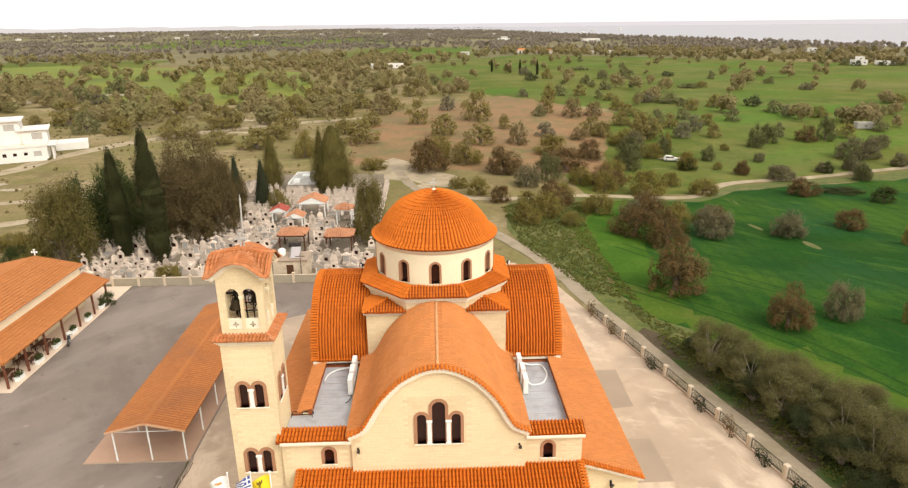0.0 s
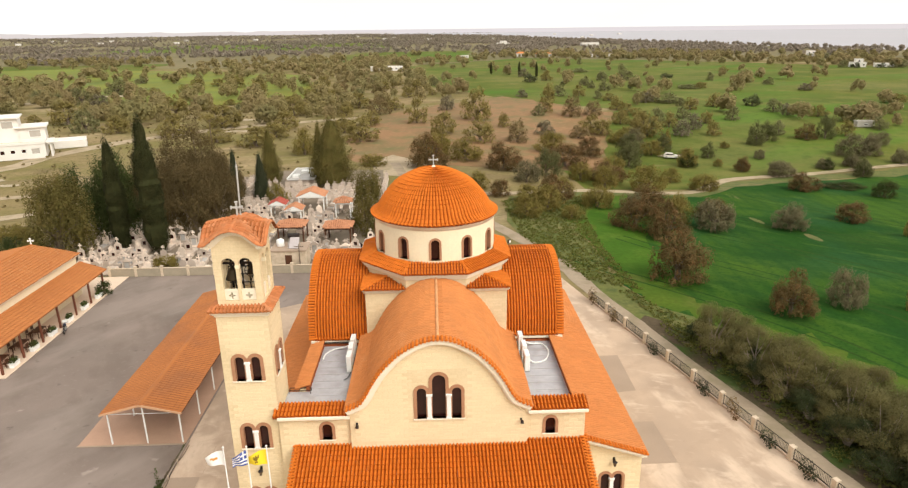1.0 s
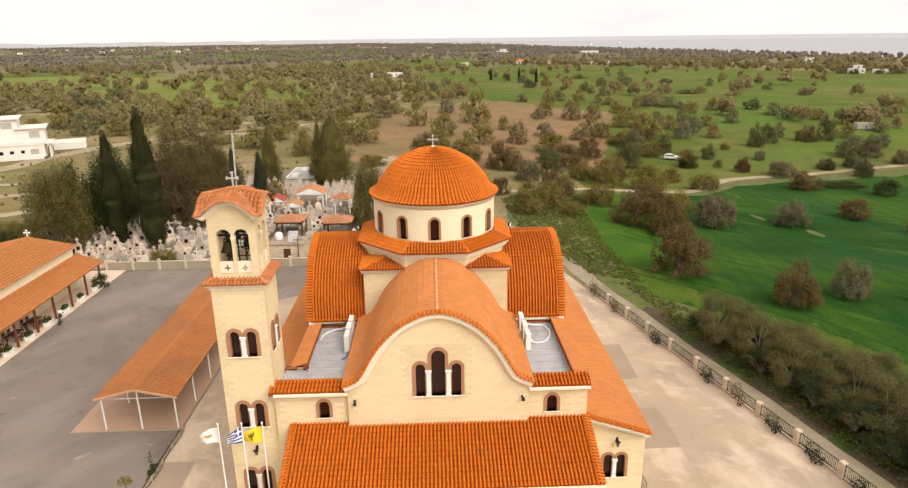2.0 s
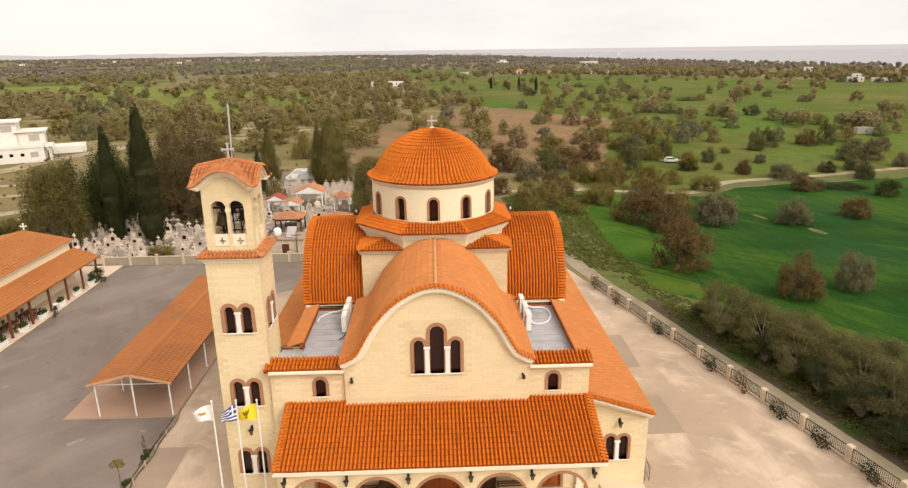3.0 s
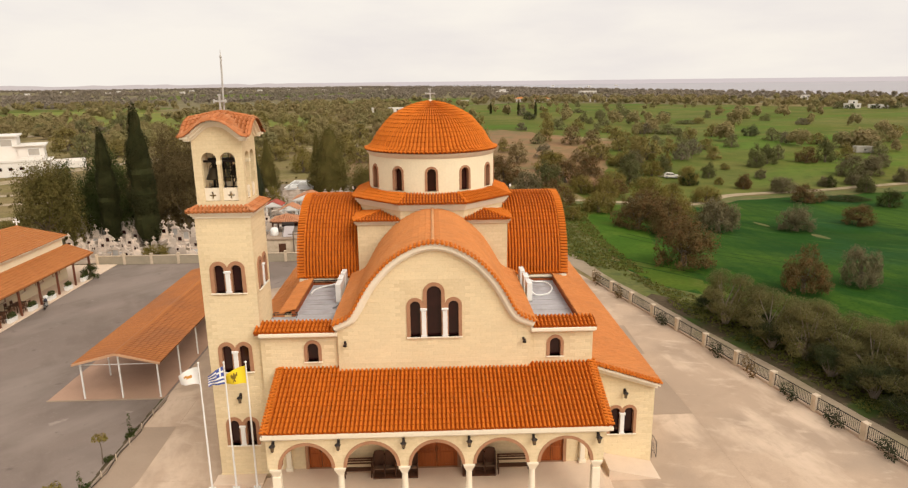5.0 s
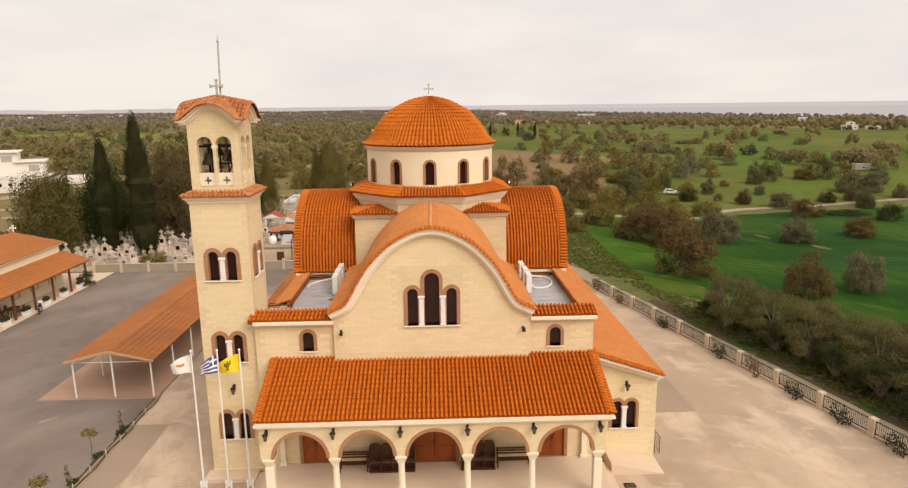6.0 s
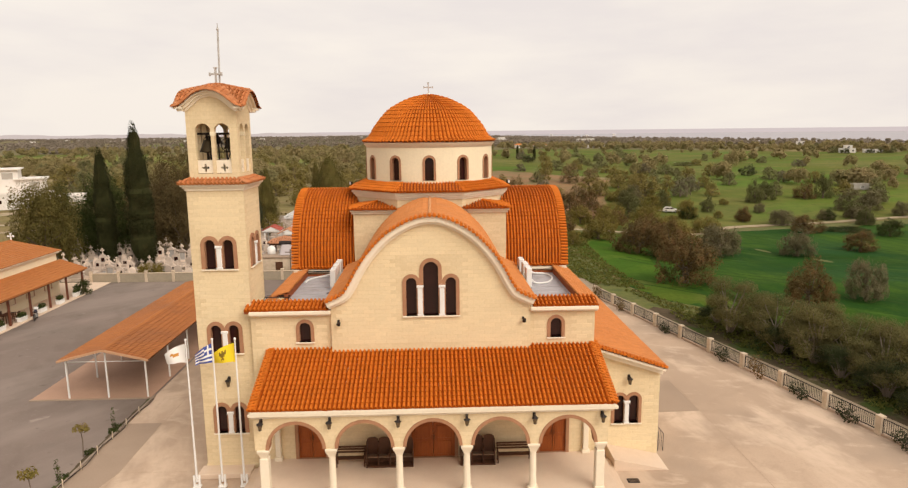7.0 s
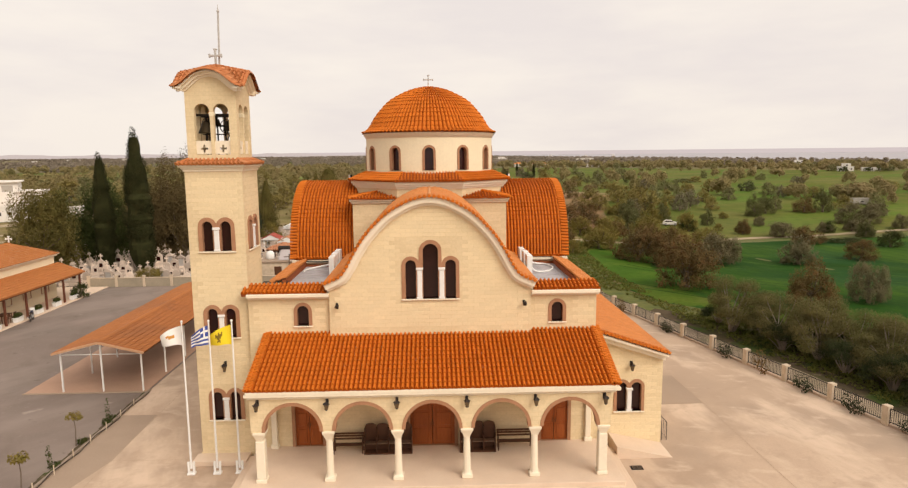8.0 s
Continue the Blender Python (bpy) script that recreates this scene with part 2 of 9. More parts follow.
        f = [(j * n + k, j * n + (k + 1) % n, (j + 1) * n + (k + 1) % n, (j + 1) * n + k) for j in range(len(path) - 1) for k in range(n)]
        f += [tuple(range(n))[::-1], tuple(range((len(path) - 1) * n, len(path) * n))]
        return self.add(p, f)

    def mesh(self, name, smooth=False):
        me = bpy.data.meshes.new(name)
        me.from_pydata([tuple(q) for q in self.v], [], self.f)
        bm = bmesh.new()
        bm.from_mesh(me)
        bmesh.ops.recalc_face_normals(bm, faces=bm.faces[:])
        bm.to_mesh(me)
        bm.free()
        if smooth:
            me.shade_smooth()
        return me


def part(name, geo, material, parent=None, label="", smooth=False, at=None):
    """One mesh object under a thing or a part."""
    me = geo if isinstance(geo, bpy.types.Mesh) else geo.mesh(name, smooth)
    if not me.materials:
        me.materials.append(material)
        if material in PAN_SHADES:
            me.materials.append(PAN_SHADES[material])
    ob = new(name, me)
    ob.parent = parent
    if at is not None:
        ob.matrix_basis = at
    if label:
        ob["label"] = label
    if name.endswith("_tiles") or name.endswith("_roof") or name in ("roof_slope", "seam", "truss"):
        ob["kind"] = "stuff"
    return ob


def thing(name, label, category, group="", kind="", at=None):
    """An Empty at the base of a thing, which parents its parts."""
    ob = new(name)
    ob.empty_display_size = 0.2
    if at is not None:
        ob.matrix_basis = at
    return tagged(ob, label, category, group, kind)


def arch(x, z0, w, h, n=10):
    """The outline of a round-headed opening of width w and full height h, its sill at z0."""
    r = w / 2
    zs = z0 + h - r
    return [(x - r, z0), (x + r, z0)] + [(x + r * math.cos(math.pi * i / n), zs + r * math.sin(math.pi * i / n)) for i in range(n + 1)]


def rect(x0, z0, x1, z1):
    return [(x0, z0), (x1, z0), (x1, z1), (x0, z1)]


PROFILE = np.array([(0.0, -0.1), (0.06, 0.5), (0.2, 0.95), (0.42, 0.95), (0.58, 0.5), (0.66, -0.15), (0.83, -0.55), (1.0, -0.15)])


def tile_grid(surface, width, length, u_size, v_size, keep=None, high=0.09, step=0.05, seed=1):
    """Lapped clay tiles on a surface(u, v) -> point, u across and v up the slope, both in metres. Returns a mesh and the count."""
    rng = np.random.RandomState(seed)
    nu, nv = max(1, round(width / u_size)), max(1, round(length / v_size))
    du, dv = width / nu, length / nv
    ii, jj = [a.ravel() for a in np.meshgrid(np.arange(nu), np.arange(nv), indexing="ij")]
    if keep is not None:
        ok = keep((ii + 0.5) * du, (jj + 0.5) * dv)
        ii, jj = ii[ok], jj[ok]
    n, k = len(ii), len(PROFILE)
    u = (ii[:, None] + PROFILE[None, :, 0]) * du + rng.normal(0, 0.004, (n, 1))
    lo = jj[:, None] * dv - 0.03 + rng.normal(0, 0.006, (n, 1)) + 0 * u
    hi = (jj[:, None] + 1) * dv + 0 * u
    bump = PROFILE[None, :, 1] * high + 0 * u
    lift = rng.normal(0, 0.004, (n, 1))

    def put(uu, vv, h):
        p = surface(uu, vv)
        e = 0.01
        a, b = surface(uu + e, vv) - p, surface(uu, vv + e) - p
        nrm = np.cross(a, b)
        nrm /= np.linalg.norm(nrm, axis=-1, keepdims=True) + 1e-12
        return p + nrm * h[..., None]

    low = put(u, lo, bump + step + lift)
    lip = put(u, lo, np.minimum(bump, 0) - 0.02)
    top = put(u, hi, bump + 0.004 + 0 * u)
    verts = np.stack([lip, low, top], axis=1).reshape(-1, 3)
    base = (np.arange(n) * 3 * k)[:, None]
    faces = []
    for row in (0, 1):
        for c in range(k - 1):
            a = row * k + c
            faces.append(np.concatenate([base + a, base + a + 1, base + a + k + 1, base + a + k], axis=1))
    faces = np.concatenate(faces)
    me = bpy.data.meshes.new("tiles")
    me.from_pydata(verts.tolist(), [], faces.tolist())
    # troughs and lap lips get the second material, shade painted as darker clay
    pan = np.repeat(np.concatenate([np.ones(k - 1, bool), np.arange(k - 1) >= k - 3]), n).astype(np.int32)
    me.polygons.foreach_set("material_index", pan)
    return me


def slope(origin, across, up):
    """A flat tiled slope: origin at its eave, unit vectors across and up the slope."""
    o, a, b = (np.array(q, float) for q in (origin, across, up))
    a, b = a / np.linalg.norm(a), b / np.linalg.norm(b)
    return lambda u, v: o + u[..., None] * a + v[..., None] * b


def in_polygon(poly):
    """A test of points (arrays u, v) against a convex outline given anticlockwise."""
    def keep(u, v):
        ok = np.ones(len(u), bool)
        for (x0, y0), (x1, y1) in zip(poly, poly[1:] + poly[:1]):
            ok &= (x1 - x0) * (v - y0) - (y1 - y0) * (u - x0) >= -0.02
        return ok
    return keep


def curve_surface(points, along, place):
    """A roof bent along a curve of (s, z) points; v runs along the curve from the first point, u along the ridge.
    place(s, z, u) gives the world point as three arrays."""
    pts = np.array(points, float)
    seg = np.r_[0, np.cumsum(np.hypot(*np.diff(pts, axis=0).T))]
    def surf(u, v):
        s, z = np.interp(v, seg, pts[:, 0]), np.interp(v, seg, pts[:, 1])
        d = v - np.clip(v, 0, seg[-1])
        e = (pts[1] - pts[0]) / np.hypot(*(pts[1] - pts[0]))
        s, z = s + np.minimum(d, 0) * e[0], z + np.minimum(d, 0) * e[1]
        return np.stack(place(s, z, u), axis=-1)
    return surf, seg[-1]


def smooth_curve(pts, n=8):
    """A Catmull-Rom curve through points."""
    p = [np.array(q, float) for q in pts]
    p = [2 * p[0] - p[1]] + p + [2 * p[-1] - p[-2]]
    out = []
    for i in range(1, len(p) - 2):
        for k in range(n):
            t = k / n
            out.append(tuple(0.5 * (2 * p[i] + (p[i + 1] - p[i - 1]) * t + (2 * p[i - 1] - 5 * p[i] + 4 * p[i + 1] - p[i + 2]) * t * t + (3 * p[i] - p[i - 1] - 3 * p[i + 1] + p[i + 2]) * t ** 3)))
    out.append(tuple(p[-2]))
    return out


def verge_ribs(geo, path, out, pitch=0.2, r=0.085):
    """Short half-round tiles laid side by side along a roof's edge, each pointing outwards."""
    path = [Vector(q) for q in path]
    out = Vector(out)
    ends = np.r_[0, np.cumsum([(b - a).length for a, b in zip(path, path[1:])])]
    count = max(1, round(ends[-1] / pitch))
    for i in range(count):
        d = ends[-1] * (i + 0.5) / count
        q = Vector([float(np.interp(d, ends, [w[c] for w in path])) for c in range(3)])
        geo.tube([q, q + out], r, 7, r * 1.12)
    return geo


def ridge_tiles(geo, path, r=0.11, size=0.38):
    """Half-round ridge tiles, one after another, along a path."""
    path = [Vector(q) for q in path]
    total = sum((b - a).length for a, b in zip(path, path[1:]))
    count = max(1, round(total / size))
    def at(d):
        for a, b in zip(path, path[1:]):
            ln = (b - a).length
            if d <= ln:
                return a + (b - a) * (d / ln)
            d -= ln
        return path[-1]
    for i in range(count):
        a, b = at(total * i / count), at(total * (i + 1) / count + 0.03)
        d = (b - a).normalized()
        side = d.cross(Vector((0, 0, 1)))
        side = side.normalized() if side.length > 0.05 else Vector((1, 0, 0))
        up = side.cross(d)
        p, n = [], 6
        for q, rr in ((a, r * 1.12), (b, r * 0.95)):
            p += [q + rr * (math.cos(math.pi * k / n) * side + math.sin(math.pi * k / n) * up) - 0.03 * up for k in range(n + 1)]
        f = [(k, k + 1, n + 2 + k, n + 1 + k) for k in range(n)] + [tuple(range(n + 1))]
        geo.add(p, f)
    return geo

# ---- the church ----
church = thing("church", "cream stone domed church with terracotta tile roofs and arcaded porch", "church")
FLOOR = 0.65


def bar(geo, pts, w0, w1, y0, y1):
    """A moulding that follows a curve in x, z: from w0 above it to w1 below it, y0 to y1 deep."""
    q = [Vector((x, 0, z)) for x, z in pts]
    out, inn = [], []
    for i, a in enumerate(q):
        d = (q[min(i + 1, len(q) - 1)] - q[max(i - 1, 0)]).normalized()
        nrm = Vector((-d.z, 0, d.x))
        out.append((a.x + nrm.x * w0, a.z + nrm.z * w0))
        inn.append((a.x - nrm.x * w1, a.z - nrm.z * w1))
    n = len(q)
    p = [(x, y, z) for y in (y0, y1) for x, z in out + inn]
    f = []
    for i in range(n - 1):
        f += [(i, i + 1, n + i + 1, n + i), (2 * n + i, 3 * n + i, 3 * n + i + 1, 2 * n + i + 1),
              (i, 2 * n + i, 2 * n + i + 1, i + 1), (n + i, n + i + 1, 3 * n + i + 1, 3 * n + i)]
    f += [(0, n, 3 * n, 2 * n), (n - 1, 3 * n - 1, 4 * n - 1, 2 * n - 1)[::-1]]
    return geo.add(p, f)


def window_part(parent, lights, m, band=0.16, deep=0.3, column=None, sill=True, grille=False):
    """A window of one or more round-headed lights (x, z0, w, h): a stone surround round a dark pane, with white shafts and sill."""
    g = Geo()
    # the surround follows the union of the widened lights
    xs = np.arange(min(x - w / 2 for x, _, w, _ in lights) - band, max(x + w / 2 for x, _, w, _ in lights) + band + 1e-6, 0.02)
    z_low = min(z0 for _, z0, _, _ in lights)
    def top(xx, grow):
        best = -1
        for x, z0, w, h in lights:
            r = w / 2 + grow
            d = abs(xx - x)
            if d <= r:
                best = max(best, z0 + h - w / 2 + math.sqrt(max(r * r - d * d, 0)))
        return best
    outer = [(xs[0], z_low), (xs[-1], z_low)]
    outer += [(x, max(top(x, band), z_low + 0.3)) for x in xs[::-1]]
    g.prism([outer] + [arch(*q) for q in lights], -0.045, deep, m)
    win = part("window", g, SURROUND, parent)
    for x, z0, w, h in lights:
        pane = Geo().prism([arch(x, z0, w, h)], deep - 0.09, deep - 0.05, m)
        part("pane", pane, GLASS, win)
    if column:
        for x, z0, z1 in column:
            c = Geo()
            c.box(x - 0.125, -0.1, z0 + 0.1, x + 0.125, 0.1, z1 - 0.13, 0.025, m)
            c.box(x - 0.155, -0.12, z0, x + 0.155, 0.1, z0 + 0.1, 0.012, m)
            c.box(x - 0.175, -0.14, z1 - 0.13, x + 0.175, 0.1, z1, 0.02, m)
            part("shaft", c, WHITE, win, "white marble shaft")
    if sill:
        s = Geo().box(xs[0] - 0.02, -0.11, z_low - 0.07, xs[-1] + 0.02, 0.02, z_low - 0.004, 0.012, m)
        part("sill", s, TRIM, win)
    return win


def lantern(parent, x, y, z, rz=0):
    """A black wall lantern on a bracket; the wall behind it at y."""
    at = pose(x, y, z, 0, 0, rz) @ Matrix.Diagonal((1.3, 1.2, 0.95, 1))
    g = Geo().tube([(0, 0.0, 0.22), (0, -0.06, 0.27), (0, -0.16, 0.32), (0, -0.24, 0.24)], 0.022, 6)
    body = part("lantern", g, IRON, parent, "black iron wall lantern", at=at)
    part("back_plate", Geo().box(-0.05, -0.02, 0.0, 0.05, 0.0, 0.3, 0.006), IRON, body)
    part("cap", Geo().lathe([(0.11, 0.11), (0.13, 0.13), (0.05, 0.22), (0.015, 0.26)], 6, (0, -0.24)), IRON, body)
    part("glass", Geo().lathe([(0.055, -0.13), (0.1, 0.11)], 6, (0, -0.24)), AMBER, body)
    part("foot", Geo().lathe([(0.02, -0.2), (0.065, -0.15), (0.065, -0.13)], 6, (0, -0.24)), IRON, body)
    return body


def spot(parent, x, y, z):
    """A small dark wall spotlight tilted down on a bracket."""
    at = pose(x, y, z)
    body = part("spotlight", Geo().tube([(0, 0, 0.12), (0, -0.14, 0.2), (0.05, -0.2, 0.12)], 0.02, 6), IRON, parent, "small dark wall spotlight", at=at)
    part("back_plate", Geo().box(-0.06, -0.02, 0.04, 0.06, 0.0, 0.2, 0.006), IRON, body)
    part("housing", Geo().tube([(0.05, -0.16, 0.14), (0.02, -0.3, 0.02)], 0.07, 8, 0.11), IRON, body)
    return body


def bend(half):
    """A curve mirrored to both sides, from the left end over the top to the right end."""
    return [(-x, z) for x, z in half[::-1]] + half[1:]


NAVE_HALF = smooth_curve([(0, 13.40), (0.3, 13.385), (0.65, 13.31), (1.2, 13.1), (2.1, 12.55), (3.0, 11.63), (3.6, 10.73), (4.0, 10.0), (4.4, 9.55), (5.3, 9.25)], 5)


def raised(half, up):
    """A half curve moved outwards by up, less towards its end."""
    out = []
    for i, (x, z) in enumerate(half):
        a, b = half[max(i - 1, 0)], half[min(i + 1, len(half) - 1)]
        d = math.hypot(b[0] - a[0], b[1] - a[1])
        k = up * min(1.0, 0.25 + (5.3 - x) / 1.6)
        out.append((max(0.0, x - (b[1] - a[1]) / d * k) if i else 0.0, z + (b[0] - a[0]) / d * k))
    return out


ROOF_HALF = raised(NAVE_HALF, 0.2)
ROOF = bend(ROOF_HALF)
F0, F1 = 32.0, 32.22          # faces of the gable wall and of the side bays
ARM_Y, ARM_R, ARM_Z = 45.8, 4.75, 9.2

# gable wall with the three-light window and the doors under the porch
triple = [(-0.985, 8.45, 0.53, 1.98), (0.01, 8.45, 0.76, 2.8), (1.02, 8.45, 0.53, 1.98)]
holes = [arch(x, z0 - 0.02, w + 0.06, h + 0.05) for x, z0, w, h in triple]
door_mid = rect(-1.2, FLOOR, 1.2, 3.35)
gable = [(-5.1, 0.0), (5.1, 0.0), (5.1, 9.1)] + [(x, z - 0.1) for x, z in ROOF[::-1] if abs(x) < 5.0] + [(-5.1, 9.1)]
g = Geo().prism([gable, door_mid] + holes, F0, F0 + 0.45)
gable_wall = part("gable_wall", g, STONE, church)
window_part(church, triple, pose(0, F0, 0), 0.19, 0.3, [(-0.54, 8.45, 10.05), (0.57, 8.45, 10.05)])

# white moulding under the gable's tiles
g = Geo()
bar(g, ROOF, -0.01, 0.29, F0 - 0.34, F0)
bar(g, ROOF, -0.29, 0.43, F0 - 0.15, F0)
part("gable_moulding", g, TRIM, church)

# side bays
for side in (-1, 1):
    x0, x1 = sorted((side * 5.1, side * (8.5 if side > 0 else 9.2)))
    g = Geo().prism([rect(x0, 0, x1, 8.72), rect(side * 6.4 - 0.75, FLOOR, side * 6.4 + 0.75, 3.25), arch(side * 6.48, 7.08, 0.66, 1.1)], F1, F1 + 0.4)
    part("bay_wall", g, STONE, church)
    window_part(church, [(side * 6.48, 7.1, 0.58, 1.03)], pose(0, F1, 0), 0.17)
    g = Geo().box(x0, F1 - 0.14, 8.5, x1 + (0.1 if side > 0 else 0), F1 + 0.3, 8.62, 0.02)
    g.box(x0, F1 - 0.38, 8.62, x1 + (0.1 if side > 0 else 0), F1 + 0.3, 8.82, 0.03)
    part("cornice", g, TRIM, church)
    spot(church, side * 4.72, F0, 8.1)

# flanks of the nave, the aisles and the east end
for side in (-1, 1):
    xi, xo = side * 8.1, side * 8.5
    g = Geo().box(min(xi, xo), F1 + 0.4 if side > 0 else 35.05, 0, max(xi, xo), 57, 8.75)
    g.box(min(side * 5.0, side * 5.35), F1 + 0.4, 8.0, max(side * 5.0, side * 5.35), 41.0, 9.2)
    part("clerestory_wall", g, STONE, church)
    x0, x1 = sorted((side * 8.5, side * 12.45))
    pair = [(side * 10.2, 1.85, 0.55, 1.6), (side * 10.98, 1.85, 0.55, 1.6)]
    wall = [(side * 8.5, 0), (side * 12.38, 0), (side * 12.38, 4.97), (side * 8.5, 6.2)]
    if side > 0:
        g = Geo().prism([wall] + [arch(x, z - 0.02, w + 0.06, h + 0.05) for x, z, w, h in pair], 33.0, 33.4)
        part("aisle_front", g, STONE, church)
        window_part(church, pair, pose(0, 33.0, 0), 0.17, column=[(side * 10.59, 1.85, 3.15)])
    x0, x1 = sorted((side * 11.98, side * 12.38))
    g = Geo().box(x0, 33.4 if side > 0 else 35.5, 0, x1, 58, 4.95)
    g.box(min(side * 8.5, side * 11.98), 57.6, 0, max(side * 8.5, side * 11.98), 58, 5.0)
    part("aisle_wall", g, STONE, church)
    if side > 0:
        lantern(church, 10.65, 33.0, 4.35)
g = Geo().box(-8.5, 57, 0, 8.5, 57.4, 9.0)
part("east_wall", g, STONE, church)
g = Geo().lathe([(3.6, 0), (3.6, 7.5), (3.9, 7.6), (3.9, 7.8), (0.0, 9.6)], 20, (0, 57.4), 0, math.pi, False)
part("apse", g, STONE, church)

# flat roofs between the nave and the tiled strips
for side in (-1, 1):
    x0, x1 = sorted((side * 5.3, side * 7.9))
    g = Geo().box(x0, 32.95, 8.2, x1, 41.1, 8.62)
    if side < 0:
        g.box(-9.2, 32.95, 8.2, -7.9, 35.0, 8.616)
    part("roof_deck", g, DECK, church, "grey membrane flat roof")
    seams = Geo()
    for k in range(9):
        y = 33.6 + k * 0.85
        seams.box(x0 + 0.05, y, 8.612, x1 - 0.05, y + 0.035, 8.632)
    part("seam", seams, METAL, church)
    g = Geo()
    xe = side * 7.9
    g.box(min(xe, xe + side * 0.2), 33.0 if side > 0 else 35.0, 8.5, max(xe, xe + side * 0.2), 41.1, 8.95)
    g.box(x0, 40.9, 8.5, x1, 41.1, 8.75)
    part("parapet", g, UNDER, church)

# ---- tiled roofs ----
def roof(name, tiles, material=None, label=""):
    return part(name, tiles, material or TILE, church, label)


# porch: the lower courses are single tiles, added last
POR_E, POR_T = Vector((0, 28.12, 5.18)), Vector((0, 32.45, 6.78))
por_up = (POR_T - POR_E).normalized()
por_len = (POR_T - POR_E).length
POR_NU, POR_NV = 80, 14
POR_SINGLE = 3
por_dv = por_len / POR_NV
upper = slope(Vector((-8.42, POR_E.y, POR_E.z)) + por_up * por_dv * POR_SINGLE, (1, 0, 0), por_up)
porch_roof = roof("porch_roof", tile_grid(upper, 17.04, por_len - por_dv * POR_SINGLE, 17.04 / POR_NU, por_dv))
porch_roof["kind"] = "stuff"
g = Geo().prism([[(28.1, 5.0), (32.4, 6.58), (32.4, 6.72), (28.1, 5.13)]], -8.36, 8.5, Matrix(((0, 1, 0, 0), (1, 0, 0, 0), (0, 0, 1, 0), (0, 0, 0, 1))))
part("porch_soffit", g, TRIM, church)
g = Geo()
for x in (-8.42, 8.62):
    e = 1 if x > 0 else -1
    verge_ribs(g, [(x - e * 0.34, POR_E.y - 0.02, POR_E.z + 0.13), (x - e * 0.34, POR_T.y, POR_T.z + 0.13)], (e * 0.42, 0, -0.12), 0.2, 0.062)
part("verge_tiles", g, TILE, church)

# strips over the side bays and beside the flat roofs
for side in (-1, 1):
    x0, x1 = sorted((side * 5.25, side * (8.62 if side > 0 else 9.45)))
    up = Vector((0, 1.05, 0.27)).normalized()
    roof("bay_roof", tile_grid(slope((x0, 31.93, 8.86), (1, 0, 0), up), x1 - x0, 1.08, 0.205, 0.34))
    part("roof_board", Geo().prism([[(31.95, 8.7), (33.0, 8.7), (33.0, 9.1), (31.95, 8.84)]], x0, x1, Matrix(((0, 1, 0, 0), (1, 0, 0, 0), (0, 0, 1, 0), (0, 0, 0, 1)))), UNDER, church)
    y0 = 32.9 if side > 0 else 35.0
    o = (side * 8.75, y0 if side > 0 else 41.2, 8.78)
    roof("strip_roof", tile_grid(slope(o, (0, side, 0), (-side * 0.92, 0, 0.3)), 41.2 - y0, 0.97, 0.18, 0.33), TILE_PALE)
    # aisle
    a = Vector((side * 12.52, 0, 5.14))
    b = Vector((side * 8.5, 0, 6.47))
    d = (b - a).normalized()
    yb, yf = 58.4, 32.35 if side > 0 else 35.5
    o = (a.x, yf if side > 0 else yb, a.z)
    roof("aisle_roof", tile_grid(slope(o, (0, side, 0), d), yb - yf, (b - a).length, 0.215, 0.38), TILE_PALE, "faded terracotta tile lean-to roof")
    g = Geo().prism([[(side * 12.46, 4.98), (side * 8.5, 6.27), (side * 8.5, 6.42), (side * 12.5, 5.09)]], yf + 0.06, yb)
    part("roof_board", g, TRIM, church)
    g = Geo()
    if side > 0:
        g.prism([[(side * 12.42, 4.7), (side * 8.55, 5.94), (side * 8.55, 6.2), (side * 12.45, 4.97)]], 32.75, 33.0)
        part("raking_moulding", g, TRIM, church)
    g = verge_ribs(Geo(), [(side * 12.52, yf - 0.06, 5.24), (side * 8.6, yf - 0.06, 6.54)], (0, 0.36, 0.0), 0.2, 0.08)
    part("verge_tiles", g, TILE, church)

# nave vault
right_half = ROOF_HALF[::-1]
for side in (-1, 1):
    pts = [(side * x, z) for x, z in right_half]
    for name, ya, yb in (("nave_roof", F0 - 0.45, 41.6), ("east_roof", 50.0, 57.6)):
        surf, ln = curve_surface(pts, 0, (lambda s, z, u, y0=ya: (s, u + y0, z)) if side > 0 else (lambda s, z, u, y1=yb: (s, y1 - u, z)))
        roof(name, tile_grid(surf, yb - ya, ln, 0.215, 0.36, high=0.06, step=0.04), TILE_PALE, "weathered terracotta vault tiles")
shell = Geo()
bar(shell, ROOF, -0.02, 0.16, F0 - 0.3, 41.6)
part("nave_vault", shell, UNDER, church)
part("nave_vault", bar(Geo(), ROOF, -0.02, 0.16, 50.0, 57.5), UNDER, church)
part("ridge_tiles", ridge_tiles(Geo(), [(0, F0 - 0.45, 13.64), (0, 41.0, 13.64)], 0.085, 0.4), RIDGE, church)
g = Geo()
verge_ribs(g, [(x, F0 - 0.5, z + 0.045) for x, z in ROOF], (0, 0.42, 0.03), 0.235, 0.08)
part("verge_tiles", g, TILE, church)

